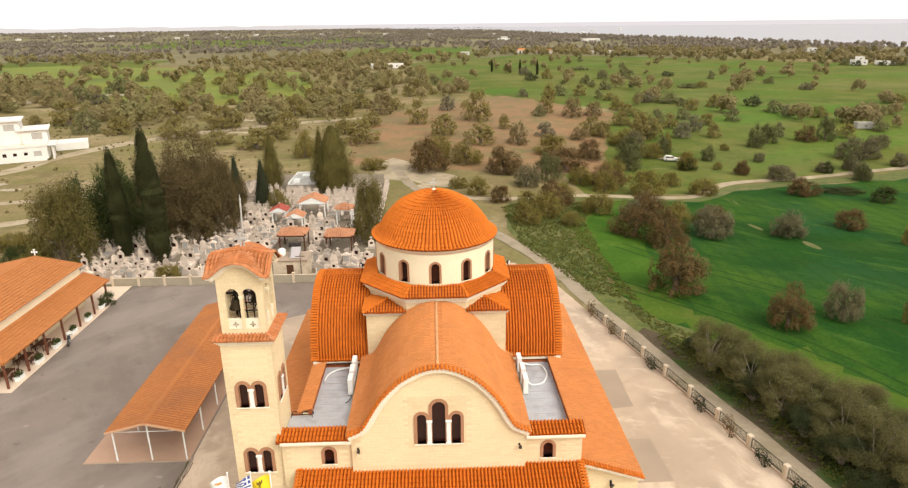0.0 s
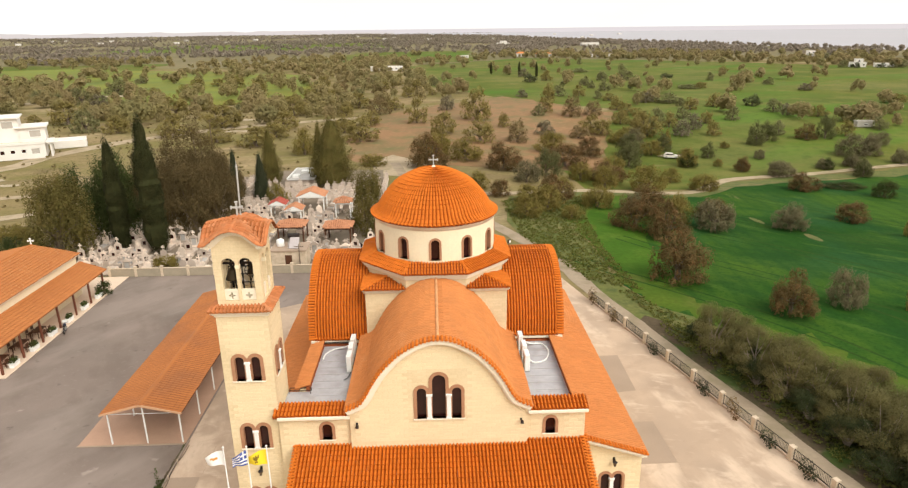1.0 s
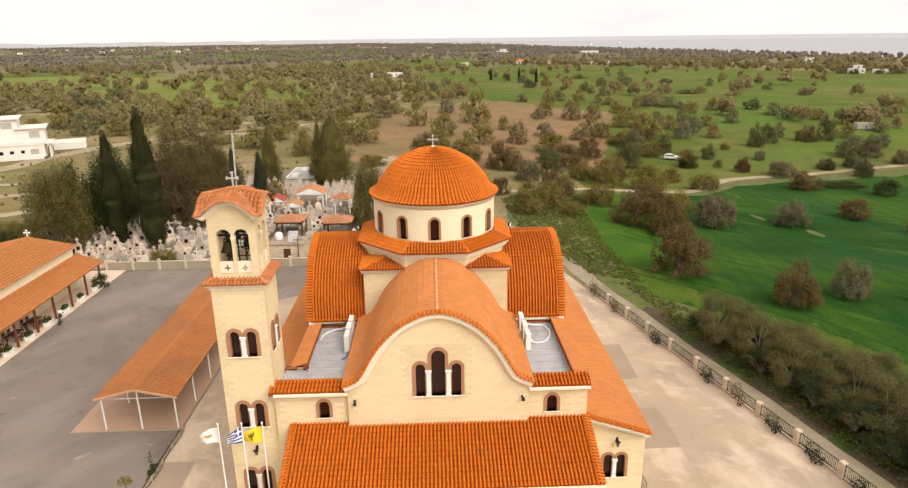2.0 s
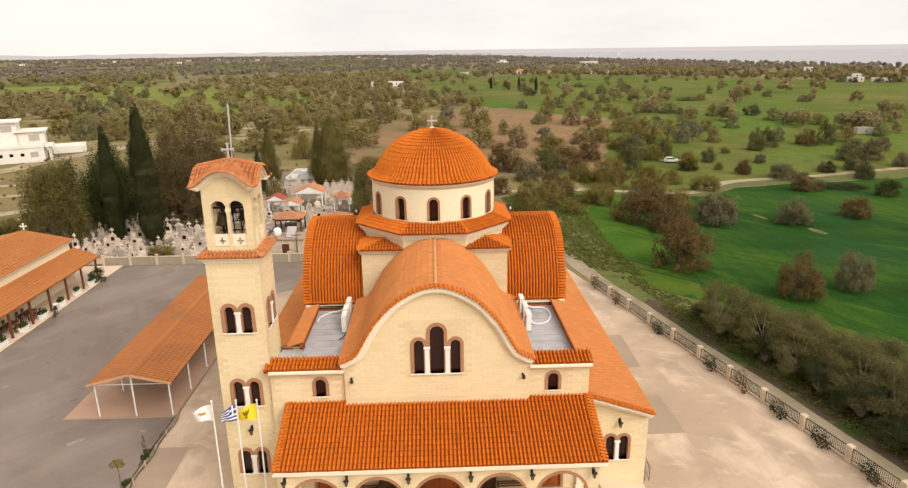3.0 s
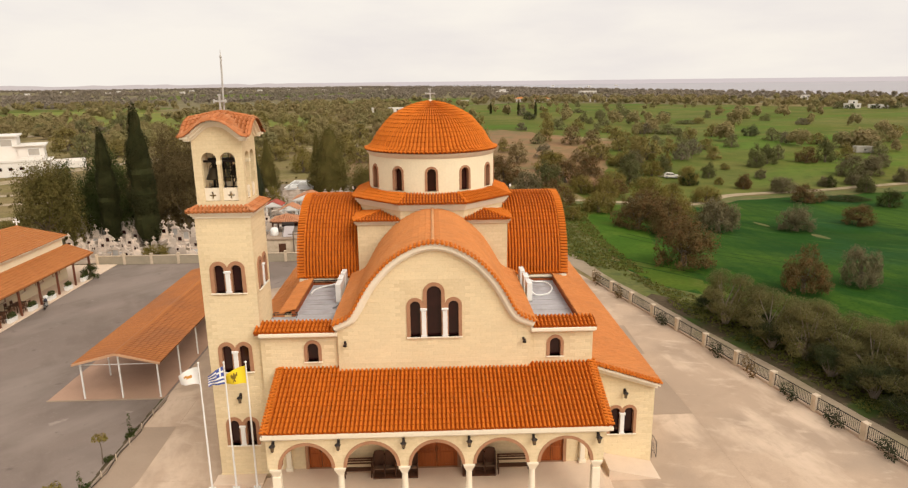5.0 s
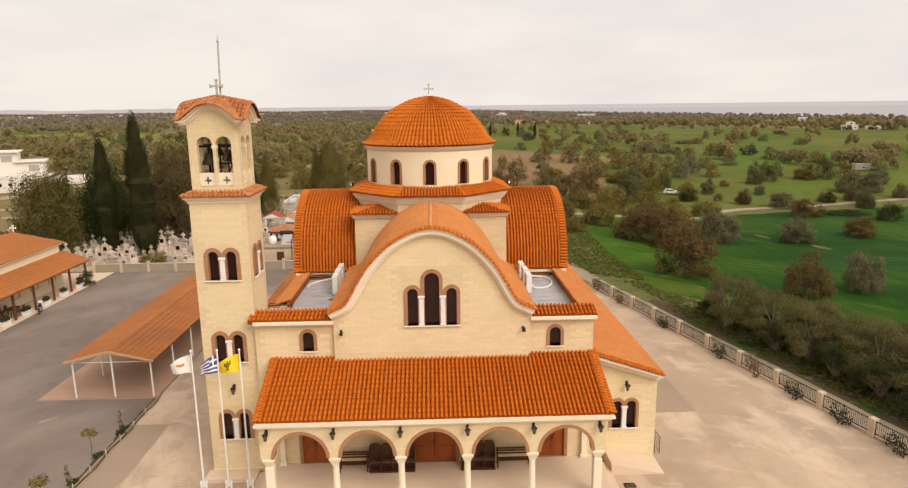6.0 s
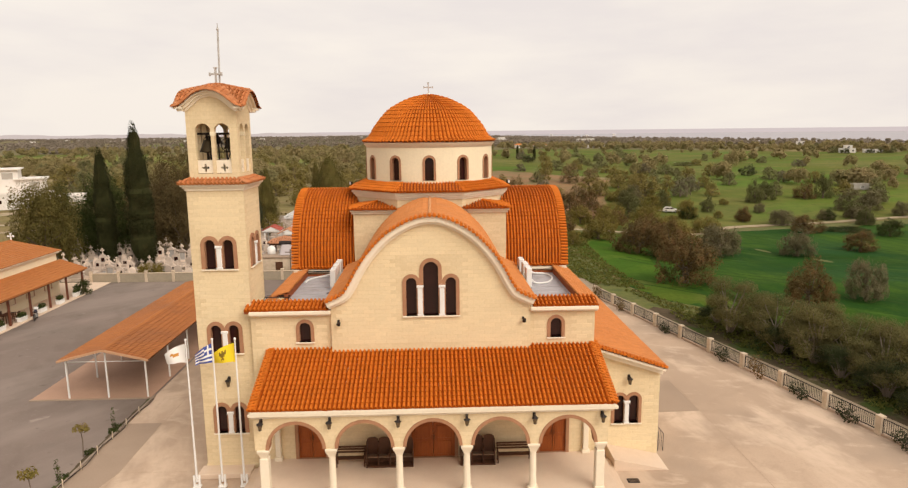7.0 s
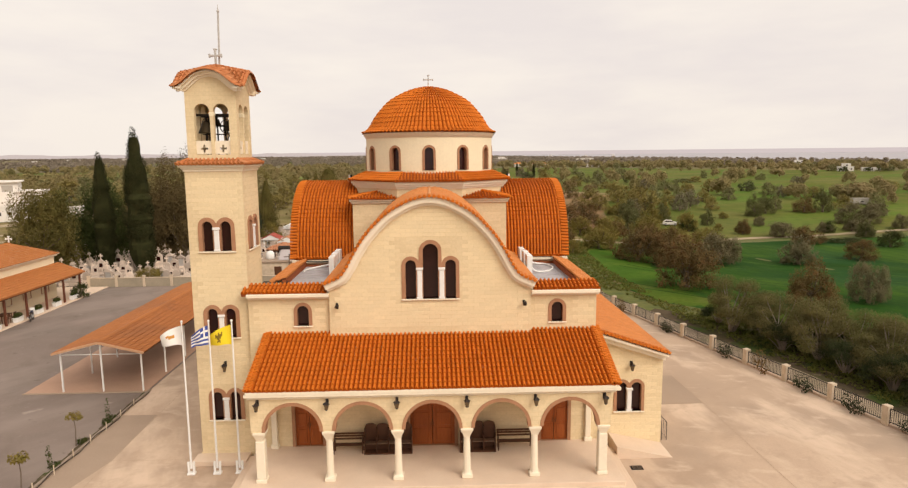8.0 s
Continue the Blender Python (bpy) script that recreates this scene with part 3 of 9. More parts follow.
# transept arms
arm = [(ARM_Y - ARM_R * math.cos(math.pi * i / 28), ARM_Z + 4.6 * math.sin(math.pi * i / 28)) for i in range(15)]
arm = [(arm[0][0] - 0.2, arm[0][1] - 0.06)] + arm
for side in (-1, 1):
    for face in (-1, 1):
        pts = [(y if face < 0 else 2 * ARM_Y - y, z) for y, z in arm]
        xi, xo = side * 4.8, side * 8.5
        flip = side * face < 0
        start = (xi, side) if flip else (xo, -side)
        surf, ln = curve_surface(pts, 0, lambda s, z, u, q=start: (q[0] + q[1] * u, s, z))
        roof("arm_roof", tile_grid(surf, 3.7, ln, 0.205, 0.32), TILE)
    x0, x1 = sorted((side * 4.8, side * 8.8))
    outline = [(ARM_Y - 4.74 * math.cos(math.pi * i / 28), ARM_Z + 4.58 * math.sin(math.pi * i / 28)) for i in range(29)]
    swap = Matrix(((0, 1, 0, 0), (1, 0, 0, 0), (0, 0, 1, 0), (0, 0, 0, 1)))
    part("arm_vault", Geo().prism([outline + [(ARM_Y + 4.74, 8.9), (ARM_Y - 4.74, 8.9)]], x0, x1, swap), UNDER, church)
    part("arm_wall", Geo().box(x0, ARM_Y - 4.7, 4.5, x1 - (0.05 if side > 0 else 0), ARM_Y + 4.7, 9.0), STONE, church)
    part("arm_cornice", Geo().box(x0, ARM_Y - 4.92, 8.86, x1 + 0.03, ARM_Y - 4.6, 9.06, 0.03), TRIM, church)
    g = Geo()
    for face in (-1, 1):
        verge_ribs(g, [(side * 8.46, y if face < 0 else 2 * ARM_Y - y, z + 0.05) for y, z in arm], (side * 0.46, 0, -0.03), 0.2, 0.08)
    part("verge_tiles", g, TILE, church)

# crossing: square block, corner roofs, octagon, drum, dome
CY = ARM_Y
part("crossing_wall", Geo().box(-4.85, CY - 4.95, 8.0, 4.85, CY + 4.95, 12.85), STONE, church)
g = Geo().box(-4.95, CY - 5.07, 12.62, 4.95, CY + 5.07, 12.76, 0.02)
g.box(-5.03, CY - 5.2, 12.76, 5.03, CY + 5.2, 12.9, 0.03)
part("cornice", g, TRIM, church)


def octo(ap):
    r = ap / math.cos(math.pi / 8)
    return [(r * math.cos(math.pi / 8 + k * math.pi / 4), CY + r * math.sin(math.pi / 8 + k * math.pi / 4)) for k in range(8)]


def octo_block(geo, ap, z0, z1):
    o = octo(ap)
    return geo.add([(x, y, z) for z in (z0, z1) for x, y in o], [(k, (k + 1) % 8, 8 + (k + 1) % 8, 8 + k) for k in range(8)] + [tuple(range(8))[::-1], tuple(range(8, 16))])


part("octagon_wall", octo_block(Geo(), 4.95, 12.8, 13.8), STONE, church)
g = octo_block(Geo(), 5.02, 13.5, 13.64)
octo_block(g, 5.14, 13.64, 13.78)
octo_block(g, 5.24, 13.78, 13.95)
part("cornice", g, TRIM, church)
for sx in (-1, 1):
    for sy in (-1, 1):
        c = Vector((sx * 5.1, CY + sy * 5.28, 12.93))
        top = Vector((sx * 3.35, CY + sy * 3.5, 13.27))
        a = Vector((sx * 1.9, c.y, c.z))
        b = Vector((c.x, CY + sy * 1.9, c.z))
        for p, q in ((a, c), (b, c)):
            across = (q - p)
            e = across.normalized()
            foot = p + e * (top - p).dot(e)
            up = top - foot
            nrm = e.cross(up)
            if nrm.z < 0:
                p, q, e = q, p, -e
            k = (top - p).dot(e)
            poly = [(0, 0), (across.length, 0), (k, up.length)]
            roof("corner_roof", tile_grid(slope(p, e, up), across.length, up.length, 0.205, 0.33, in_polygon(poly)), TILE)
        g = Geo().add([a, c, b, top, a - Vector((0, 0, .02)), c - Vector((0, 0, .02)), b - Vector((0, 0, .02))], [(0, 1, 3), (1, 2, 3), (4, 5, 6), (0, 3, 2)])
        part("roof_board", g, UNDER, church)
        part("hip_tiles", ridge_tiles(Geo(), [c + Vector((0, 0, 0.04)), top + Vector((0, 0, 0.05))], 0.11, 0.36), TILE, church)

lo, hi = octo(5.38), octo(4.2)
core = Geo()
core.add([(x, y, 14.0) for x, y in lo] + [(x, y, 14.5) for x, y in hi], [(k, (k + 1) % 8, 8 + (k + 1) % 8, 8 + k) for k in range(8)] + [tuple(range(8))[::-1]])
part("roof_board", core, UNDER, church)
hips = Geo()
for k in range(8):
    p, q = Vector((*lo[k], 14.0)), Vector((*lo[(k + 1) % 8], 14.0))
    t0, t1 = Vector((*hi[k], 14.5)), Vector((*hi[(k + 1) % 8], 14.5))
    e = (q - p).normalized()
    up = (t0 - p) - e * (t0 - p).dot(e)
    w = (q - p).length
    poly = [(0, 0), (w, 0), ((t1 - p).dot(e), up.length), ((t0 - p).dot(e), up.length)]
    roof("octagon_roof", tile_grid(slope(p, e, up), w, up.length, 0.205, 0.32, in_polygon(poly)), TILE)
    ridge_tiles(hips, [p + Vector((0, 0, 0.04)), t0 + Vector((0, 0, 0.05))], 0.1, 0.36)
part("hip_tiles", hips, TILE, church)

# drum with twelve windows
DR, DZ0, DZ1 = 4.36, 14.4, 16.85
WZ0, WW, WH = 14.62, 0.62, 1.5
g = Geo()
for k in range(12):
    mid = -math.pi / 2 + k * math.pi / 6
    half = WW / 2 / DR
    angles = [-math.pi / 12 + i * (math.pi / 12 - half) / 4 for i in range(5)]
    inner = [-half + i * 2 * half / 10 for i in range(11)]
    def ring(a, z, r):
        return (r * math.cos(mid + a), CY + r * math.sin(mid + a), z)
    for aa in (angles, [-a for a in angles[::-1]]):
        p = [ring(a, z, DR) for a in aa for z in (DZ0, DZ1)]
        g.add(p, [(2 * i, 2 * i + 2, 2 * i + 3, 2 * i + 1) for i in range(len(aa) - 1)])
    def head(a):
        d = abs(a) * DR
        return WZ0 + WH - WW / 2 + math.sqrt(max((WW / 2) ** 2 - d * d, 0))
    p = [ring(a, z, DR) for a in inner for z in (DZ0, WZ0)]
    g.add(p, [(2 * i, 2 * i + 2, 2 * i + 3, 2 * i + 1) for i in range(10)])
    p = [ring(a, z, DR) for a in inner for z in (head(a), DZ1)]
    g.add(p, [(2 * i, 2 * i + 2, 2 * i + 3, 2 * i + 1) for i in range(10)])
drum_me = g.mesh("drum_wall")
bm = bmesh.new()
bm.from_mesh(drum_me)
bmesh.ops.remove_doubles(bm, verts=bm.verts[:], dist=0.002)
bmesh.ops.recalc_face_normals(bm, faces=bm.faces[:])
bm.to_mesh(drum_me)
bm.free()
part("drum_wall", drum_me, PLASTER, church)
for k in range(12):
    a = k * 30
    m = pose(0, CY, 0, 0, 0, a) @ pose(0, -DR + 0.02, 0)
    window_part(church, [(0, WZ0 + 0.02, WW - 0.06, WH - 0.05)], m, 0.15, 0.32, sill=False)
part("drum_cornice", Geo().lathe([(4.34, 16.72), (4.4, 16.74), (4.42, 16.84), (4.49, 16.87), (4.52, 16.98), (4.58, 17.04), (4.3, 17.1)], 64, (0, CY), caps=False), TRIM, church, smooth=True)
dome_curve = smooth_curve([(4.62, 17.08), (4.3, 17.22), (4.06, 17.46), (3.86, 17.8), (3.6, 18.22), (2.9, 19.03), (2.4, 19.4), (1.39, 19.9), (0.5, 20.13), (0.02, 20.18)], 6)
part("dome_shell", Geo().lathe([(r, z - 0.03) for r, z in dome_curve], 64, (0, CY), caps=False), UNDER, church)
dome = Geo()
pts = np.array(dome_curve)
seg = np.r_[0, np.cumsum(np.hypot(*np.diff(pts, axis=0).T))]
rows = round(seg[-1] / 0.34)
rng = random.Random(5)
for j in range(rows):
    v0, v1 = seg[-1] * j / rows, seg[-1] * (j + 1) / rows
    r0, z0 = np.interp(v0 - 0.02, seg, pts[:, 0]), np.interp(v0 - 0.02, seg, pts[:, 1])
    r1, z1 = np.interp(v1, seg, pts[:, 0]), np.interp(v1, seg, pts[:, 1])
    nn = np.array((z1 - z0, r0 - r1)) / math.hypot(z1 - z0, r0 - r1)
    n = 98 if r0 > 1.3 else 49 if r0 > 0.55 else 14
    for i in range(n):
        p = []
        for r, z, lift in ((r0, z0, -0.012), (r0, z0, 0.04 + rng.gauss(0, 0.004)), (r1, z1, 0.0)):
            for u, h in ((0, -0.2), (0.1, 0.65), (0.4, 1.0), (0.7, 0.65), (0.8, -0.2), (1, -0.3)):
                a = 2 * math.pi * (i + u) / n
                hh = lift + h * 0.085
                p.append(((r + nn[0] * hh) * math.cos(a), CY + (r + nn[0] * hh) * math.sin(a), z + nn[1] * hh))
        dome.add(p, [(q * 6 + c, q * 6 + c + 1, q * 6 + c + 7, q * 6 + c + 6) for q in (0, 1) for c in range(5)])
me = bpy.data.meshes.new("dome_roof")
me.from_pydata(dome.v, [], dome.f)
# dome grooves and lips also take the colour with painted shade
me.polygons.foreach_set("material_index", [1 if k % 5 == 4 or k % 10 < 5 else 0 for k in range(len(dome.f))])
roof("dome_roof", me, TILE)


def cross_geo(w, h, t, ends=True):
    """A cross with widened ends, its foot at the origin."""
    g = Geo()
    g.box(-t, -t, 0, t, t, h, t * 0.3)
    z = h * 0.64
    g.box(-w / 2, -t * 0.98, z - t, w / 2, t * 0.98, z + t, t * 0.3)
    if ends:
        for x in (-w / 2, w / 2):
            g.box(x - t * 0.8, -t * 1.2, z - t * 1.9, x + t * 0.8, t * 1.2, z + t * 1.9, t * 0.3)
        g.box(-t * 1.9, -t * 1.2, h - t * 0.8, t * 1.9, t * 1.2, h + t * 0.8, t * 0.3)
    return g


g = cross_geo(0.62, 0.85, 0.04)
CROSS = mat("aged_white_metal", (0.52, 0.49, 0.45), 0.5, (0.42, 0.40, 0.37), 3, 0.5, metal=0.2)
part("dome_cross", g, CROSS, church, at=pose(0, CY, 20.2))
part("finial", Geo().lathe([(0.2, 20.14), (0.16, 20.26), (0.07, 20.34)], 12, (0, CY)), TRIM, church)

# ---- porch ----
for i, x in enumerate((-7.92, -4.77, -1.6, 1.6, 4.77, 7.97)):
    c = Geo()
    c.box(x - 0.25, 28.35, FLOOR, x + 0.25, 28.85, FLOOR + 0.2, 0.03)
    if i in (0, 5):
        c.box(x - 0.21, 28.39, FLOOR + 0.2, x + 0.21, 28.81, 2.68, 0.03)
    c.lathe([(0.2, FLOOR + 0.2), (0.175, FLOOR + 0.28), (0.165, FLOOR + 1.2), (0.15, 2.62), (0.17, 2.65), (0.16, 2.68)], 12, (x, 28.6))
    c.lathe([(0.2, 2.66), (0.25, 2.78), (0.33, 2.92), (0.4, 3.02), (0.4, 3.05)], 4, (x, 28.6), math.pi / 4, math.pi * 2.25)
    c.box(x - 0.29, 28.31, 3.04, x + 0.29, 28.89, 3.12, 0.015)
    part("column", c, TRIM, church, "white stone column")
    lantern(church, x, 28.38, 4.42)
bays = [-6.4, -3.2, 0, 3.2, 6.4]
outline = [(-8.3, 3.12)]
for b in bays:
    outline += [(b - 1.36 * math.cos(math.pi * i / 18), 3.12 + 1.36 * math.sin(math.pi * i / 18)) for i in range(19)]
outline += [(8.3, 3.12), (8.3, 5.0), (-8.3, 5.0)]
g = Geo().prism([outline], 28.4, 28.8)
part("arcade_wall", g, STONE, church)
for b in bays:
    ring_out = [(b + 1.4 * math.cos(math.pi * i / 18), 3.13 + 1.4 * math.sin(math.pi * i / 18)) for i in range(19)]
    ring_in = [(b + 1.24 * math.cos(math.pi * i / 18), 3.13 + 1.24 * math.sin(math.pi * i / 18)) for i in range(18, -1, -1)]
    part("arch_surround", Geo().prism([ring_out + ring_in], 28.365, 28.835), SURROUND, church)
for x in (-8.15, 8.15):
    sw = Matrix(((0, 1, 0, x), (1, 0, 0, 0), (0, 0, 1, 0), (0, 0, 0, 1)))
    span = [(30.5 - 1.4 * math.cos(math.pi * i / 18), 3.12 + 1.3 * math.sin(math.pi * i / 18)) for i in range(19)]
    part("end_wall", Geo().prism([[(28.8, 3.12)] + span + [(F1 - 0.01, 3.12), (F1 - 0.01, 6.4), (28.8, 5.2)]], -0.15, 0.15, sw), STONE, church)
    c = Geo()
    c.box(x - 0.2, F1 - 0.3, FLOOR, x + 0.2, F1 - 0.01, FLOOR + 0.2, 0.02)
    c.box(x - 0.14, F1 - 0.24, FLOOR + 0.2, x + 0.14, F1 - 0.01, 3.12, 0.02)
    part("pilaster", c, TRIM, church)
g = Geo().box(-8.48, 28.12, 4.86, 8.68, 28.42, 5.02, 0.03)
g.box(-8.38, 28.3, 4.72, 8.5, 28.44, 4.86, 0.02)
part("porch_cornice", g, TRIM, church)
part("porch_floor", Geo().box(-8.9, 27.75, 0.0, 8.9, 32.3, FLOOR, 0.02), PAVING, church, "pale stone porch floor")
part("step", Geo().box(-9.2, 27.45, 0.0, 9.2, 32.25, FLOOR * 0.66, 0.02), PAVING, church)
part("step", Geo().box(-9.5, 27.1, 0.0, 9.5, 32.15, FLOOR * 0.33, 0.02), PAVING, church)
g = Geo().prism([[(9.5, 0.0), (12.4, 0.0), (9.5, FLOOR)]], 31.2, 32.98)
part("side_ramp", g, PAVING, church)
part("tower_step", Geo().box(-12.25, 31.5, 0, -9.52, 32.44, 0.28, 0.02), PAVING, church)

for x, w, h, y in ((-6.4, 1.42, 2.58, F1), (0.0, 2.32, 2.68, F0), (6.4, 1.42, 2.58, F1)):
    fr = Geo().prism([rect(x - w / 2 - 0.16, FLOOR, x + w / 2 + 0.16, FLOOR + h + 0.16), rect(x - w / 2 + 0.01, FLOOR + 0.002, x + w / 2 - 0.01, FLOOR + h)], y - 0.06, y + 0.2)
    door = part("door", fr, SURROUND, church, "double wooden door in a brown frame")
    for s in (-1, 1):
        leaf = Geo()
        xa, xb = sorted((x + s * 0.012, x + s * w / 2))
        leaf.box(xa, y + 0.08, FLOOR + 0.01, xb, y + 0.14, FLOOR + h, 0.008)
        lw = xb - xa
        for z0, z1 in ((0.15, 0.9), (1.05, 1.75), (1.9, h - 0.14)):
            leaf.box(xa + lw * 0.16, y + 0.05, FLOOR + z0, xb - lw * 0.16, y + 0.085, FLOOR + z1, 0.02)
        lf = part("door_leaf", leaf, WOOD, door)
        part("door_handle", Geo().tube([(x + s * 0.07, y + 0.03, FLOOR + 1.0), (x + s * 0.07, y + 0.03, FLOOR + 1.25)], 0.015, 6), BRONZE, lf)

# ---- bell tower ----
TX, TY, TH = -10.63, 33.87, 1.4
pairs = ((10.95, 1.5), (6.5, 1.5), (2.1, 1.5))
def tower_lights():
    out = []
    for z, h in pairs:
        out += [(-0.45, z, 0.52, h), (0.45, z, 0.52, h)]
    return out
for k in range(4):
    m = pose(TX, TY, 0, 0, 0, k * 90) @ pose(0, -TH, 0)
    edge = TH if k % 2 == 0 else TH - 0.35
    holes = [arch(x, z - 0.02, w + 0.05, h + 0.04) for x, z, w, h in tower_lights()] if k in (0, 1, 3) else []
    part("tower_wall", Geo().prism([rect(-edge, 0, edge, 14.95)] + holes, 0, 0.35, m), STONE, church)
    if holes:
        lights = tower_lights()
        for j in range(3):
            z, h = pairs[j]
            window_part(church, lights[2 * j:2 * j + 2], m, 0.2, column=[(0, z, z + h * 0.8)])
lantern(church, -10.57, TY - TH, 4.95)
g = Geo().box(TX - 1.47, TY - 1.47, 14.92, TX + 1.47, TY + 1.47, 15.04, 0.02)
g.box(TX - 1.55, TY - 1.55, 15.04, TX + 1.55, TY + 1.55, 15.13, 0.03)
g.box(TX - 1.64, TY - 1.64, 15.13, TX + 1.64, TY + 1.64, 15.26, 0.03)
part("tower_cornice", g, TRIM, church)
part("tower_base", Geo().box(TX - 1.45, TY - 1.45, 0, TX + 1.45, TY + 1.45, 0.35, 0.03), STONE, church)
for k in range(4):
    m = pose(TX, TY, 0, 0, 0, k * 90)
    p = m @ Vector((-1.7, -1.7, 15.28))
    e = m.to_3x3() @ Vector((1, 0, 0))
    up = m.to_3x3() @ Vector((0, 0.52, 0.25))
    ln = up.length
    roof("skirt_roof", tile_grid(slope(p, e, up), 3.4, ln, 0.205, 0.32, in_polygon([(0, 0), (3.4, 0), (3.4 - 0.52, ln), (0.52, ln)]), high=0.075), TILE_WORN)
    part("hip_tiles", ridge_tiles(Geo(), [p + Vector((0, 0, 0.04)), m @ Vector((-1.2, -1.2, 15.57))], 0.08, 0.3), TILE_WORN, church)
part("roof_board", Geo().add([(TX + s * sx, TY + s * sy, z) for s, z in ((1.66, 15.26), (1.15, 15.53)) for sx, sy in ((-1, -1), (1, -1), (1, 1), (-1, 1))], [(k, (k + 1) % 4, 4 + (k + 1) % 4, 4 + k) for k in range(4)] + [(4, 5, 6, 7)]), UNDER, church)
BH = 1.23
belfry_half = smooth_curve([(0, 19.82), (0.5, 19.71), (0.9, 19.44), (1.2, 19.18), (1.45, 19.03), (1.66, 19.0)], 4)
belfry_top = bend(belfry_half)
for k in range(4):
    m = pose(TX, TY, 0, 0, 0, k * 90) @ pose(0, -BH, 0)
    edge = BH if k % 2 == 0 else BH - 0.3
    lights = [(-0.44, 15.75, 0.76, 2.46), (0.48, 15.75, 0.76, 2.46)]
    outline = [(-edge, 15.3), (edge, 15.3), (edge, 18.9)] + [(x, z - 0.12) for x, z in belfry_top[::-1] if abs(x) < edge] + [(-edge, 18.9)]
    part("belfry_wall", Geo().prism([outline] + [arch(*q) for q in lights], 0, 0.3, m), STONE, church)
    mould = Geo()
    bar(mould, belfry_top, 0.0, 0.1, -0.36, 0.0)
    bar(mould, [q for q in belfry_top if abs(q[0]) < 1.56], -0.09, 0.22, -0.2, 0.0)
    bar(mould, [q for q in belfry_top if abs(q[0]) < 1.42], -0.2, 0.32, -0.07, 0.0)
    for i, q in enumerate(mould.v):
        mould.v[i] = tuple(m @ Vector(q))
    part("belfry_moulding", mould, TRIM, church)
    shaft = Geo().box(-0.05, 0.05, 16.4, 0.09, 0.2, 17.75, 0.02, m)
    shaft.box(-0.1, -0.02, 17.6, 0.14, 0.25, 17.8, 0.02, m)
    part("shaft", shaft, PLASTER, church)
    for x in (-0.44, 0.48):
        hole = [(x - 0.05, 15.85), (x + 0.05, 15.85), (x + 0.05, 15.99), (x + 0.17, 15.99), (x + 0.17, 16.09), (x + 0.05, 16.09), (x + 0.05, 16.23), (x - 0.05, 16.23), (x - 0.05, 16.09), (x - 0.17, 16.09), (x - 0.17, 15.99), (x - 0.05, 15.99)]
        part("belfry_panel", Geo().prism([rect(x - 0.38, 15.78, x + 0.38, 16.42), hole], 0.08, 0.16, m), TRIM, church, "cream panel pierced with a cross")
# crossed vault roof of the belfry
for k in range(4):
    m = np.array(pose(TX, TY, 0, 0, 0, k * 90))
    for side in (-1, 1):
        pts = [(side * x, z) for x, z in belfry_half[::-1]]
        def place(s, z, u, m=m, side=side):
            y = -1.66 + u if side > 0 else -u
            rise = 0.34 * np.clip(1.66 + y, 0, 1.66) / 1.66
            p = np.stack([s, y, z + rise, np.ones_like(s)], axis=-1) @ m.T
            return p[..., 0], p[..., 1], p[..., 2]
        surf, ln = curve_surface(pts, 0, place)
        ss = np.array(pts)
        sg = np.r_[0, np.cumsum(np.hypot(*np.diff(ss, axis=0).T))]
        def keep(u, v, side=side, ss=ss, sg=sg):
            s = np.abs(np.interp(v, sg, ss[:, 0]))
            y = np.abs(-1.66 + u if side > 0 else -u)
            return y >= s - 0.12
        roof("belfry_roof", tile_grid(surf, 1.66, ln, 0.2, 0.33, keep), TILE_WORN)
    front = [(x, -1.66, z + 0.03) for x, z in belfry_half]
    mm = pose(TX, TY, 0, 0, 0, k * 90)
    g = ridge_tiles(Geo(), [mm @ Vector((0, -1.66, 19.86)), mm @ Vector((0, 0, 20.18))], 0.11, 0.33)
    ridge_tiles(g, [mm @ Vector(q) for q in front[::-1]], 0.1, 0.24)
    ridge_tiles(g, [mm @ Vector((-x, y, z)) for x, y, z in front[::-1]], 0.1, 0.24)
    part("ridge_tiles", g, TILE_WORN, church)
grid_n = 16
cap = Geo()
ax = [-1.62 + 3.24 * i / grid_n for i in range(grid_n + 1)]
bx, bz = [q[0] for q in belfry_half], [q[1] for q in belfry_half]
cap.add([(TX + x, TY + y, float(np.interp(min(abs(x), abs(y)), bx, bz)) - 0.06 + 0.34 * (1 - max(abs(x), abs(y)) / 1.66)) for x in ax for y in ax],
        [(i * (grid_n + 1) + j, (i + 1) * (grid_n + 1) + j, (i + 1) * (grid_n + 1) + j + 1, i * (grid_n + 1) + j + 1) for i in range(grid_n) for j in range(grid_n)])
part("belfry_vault", cap, UNDER, church)
part("belfry_floor", Geo().box(TX - 1.2, TY - 1.2, 15.3, TX + 1.2, TY + 1.2, 15.6), PLASTER, church)
part("tower_cross", cross_geo(0.58, 0.85, 0.048), CROSS, church, at=pose(TX, TY, 20.12))
g = Geo().tube([(TX + 0.12, TY + 0.15, 19.95), (TX + 0.2, TY + 0.15, 22.75)], 0.046, 8)
g.lathe([(0.035, 22.75), (0.07, 22.83), (0.02, 22.95), (0.01, 23.15)], 8, (TX + 0.2, TY + 0.15))
part("lightning_rod", g, mat("grey_painted_rod", (0.46, 0.43, 0.39), 0.6, (0.38, 0.35, 0.32), 3, 0.5), church)
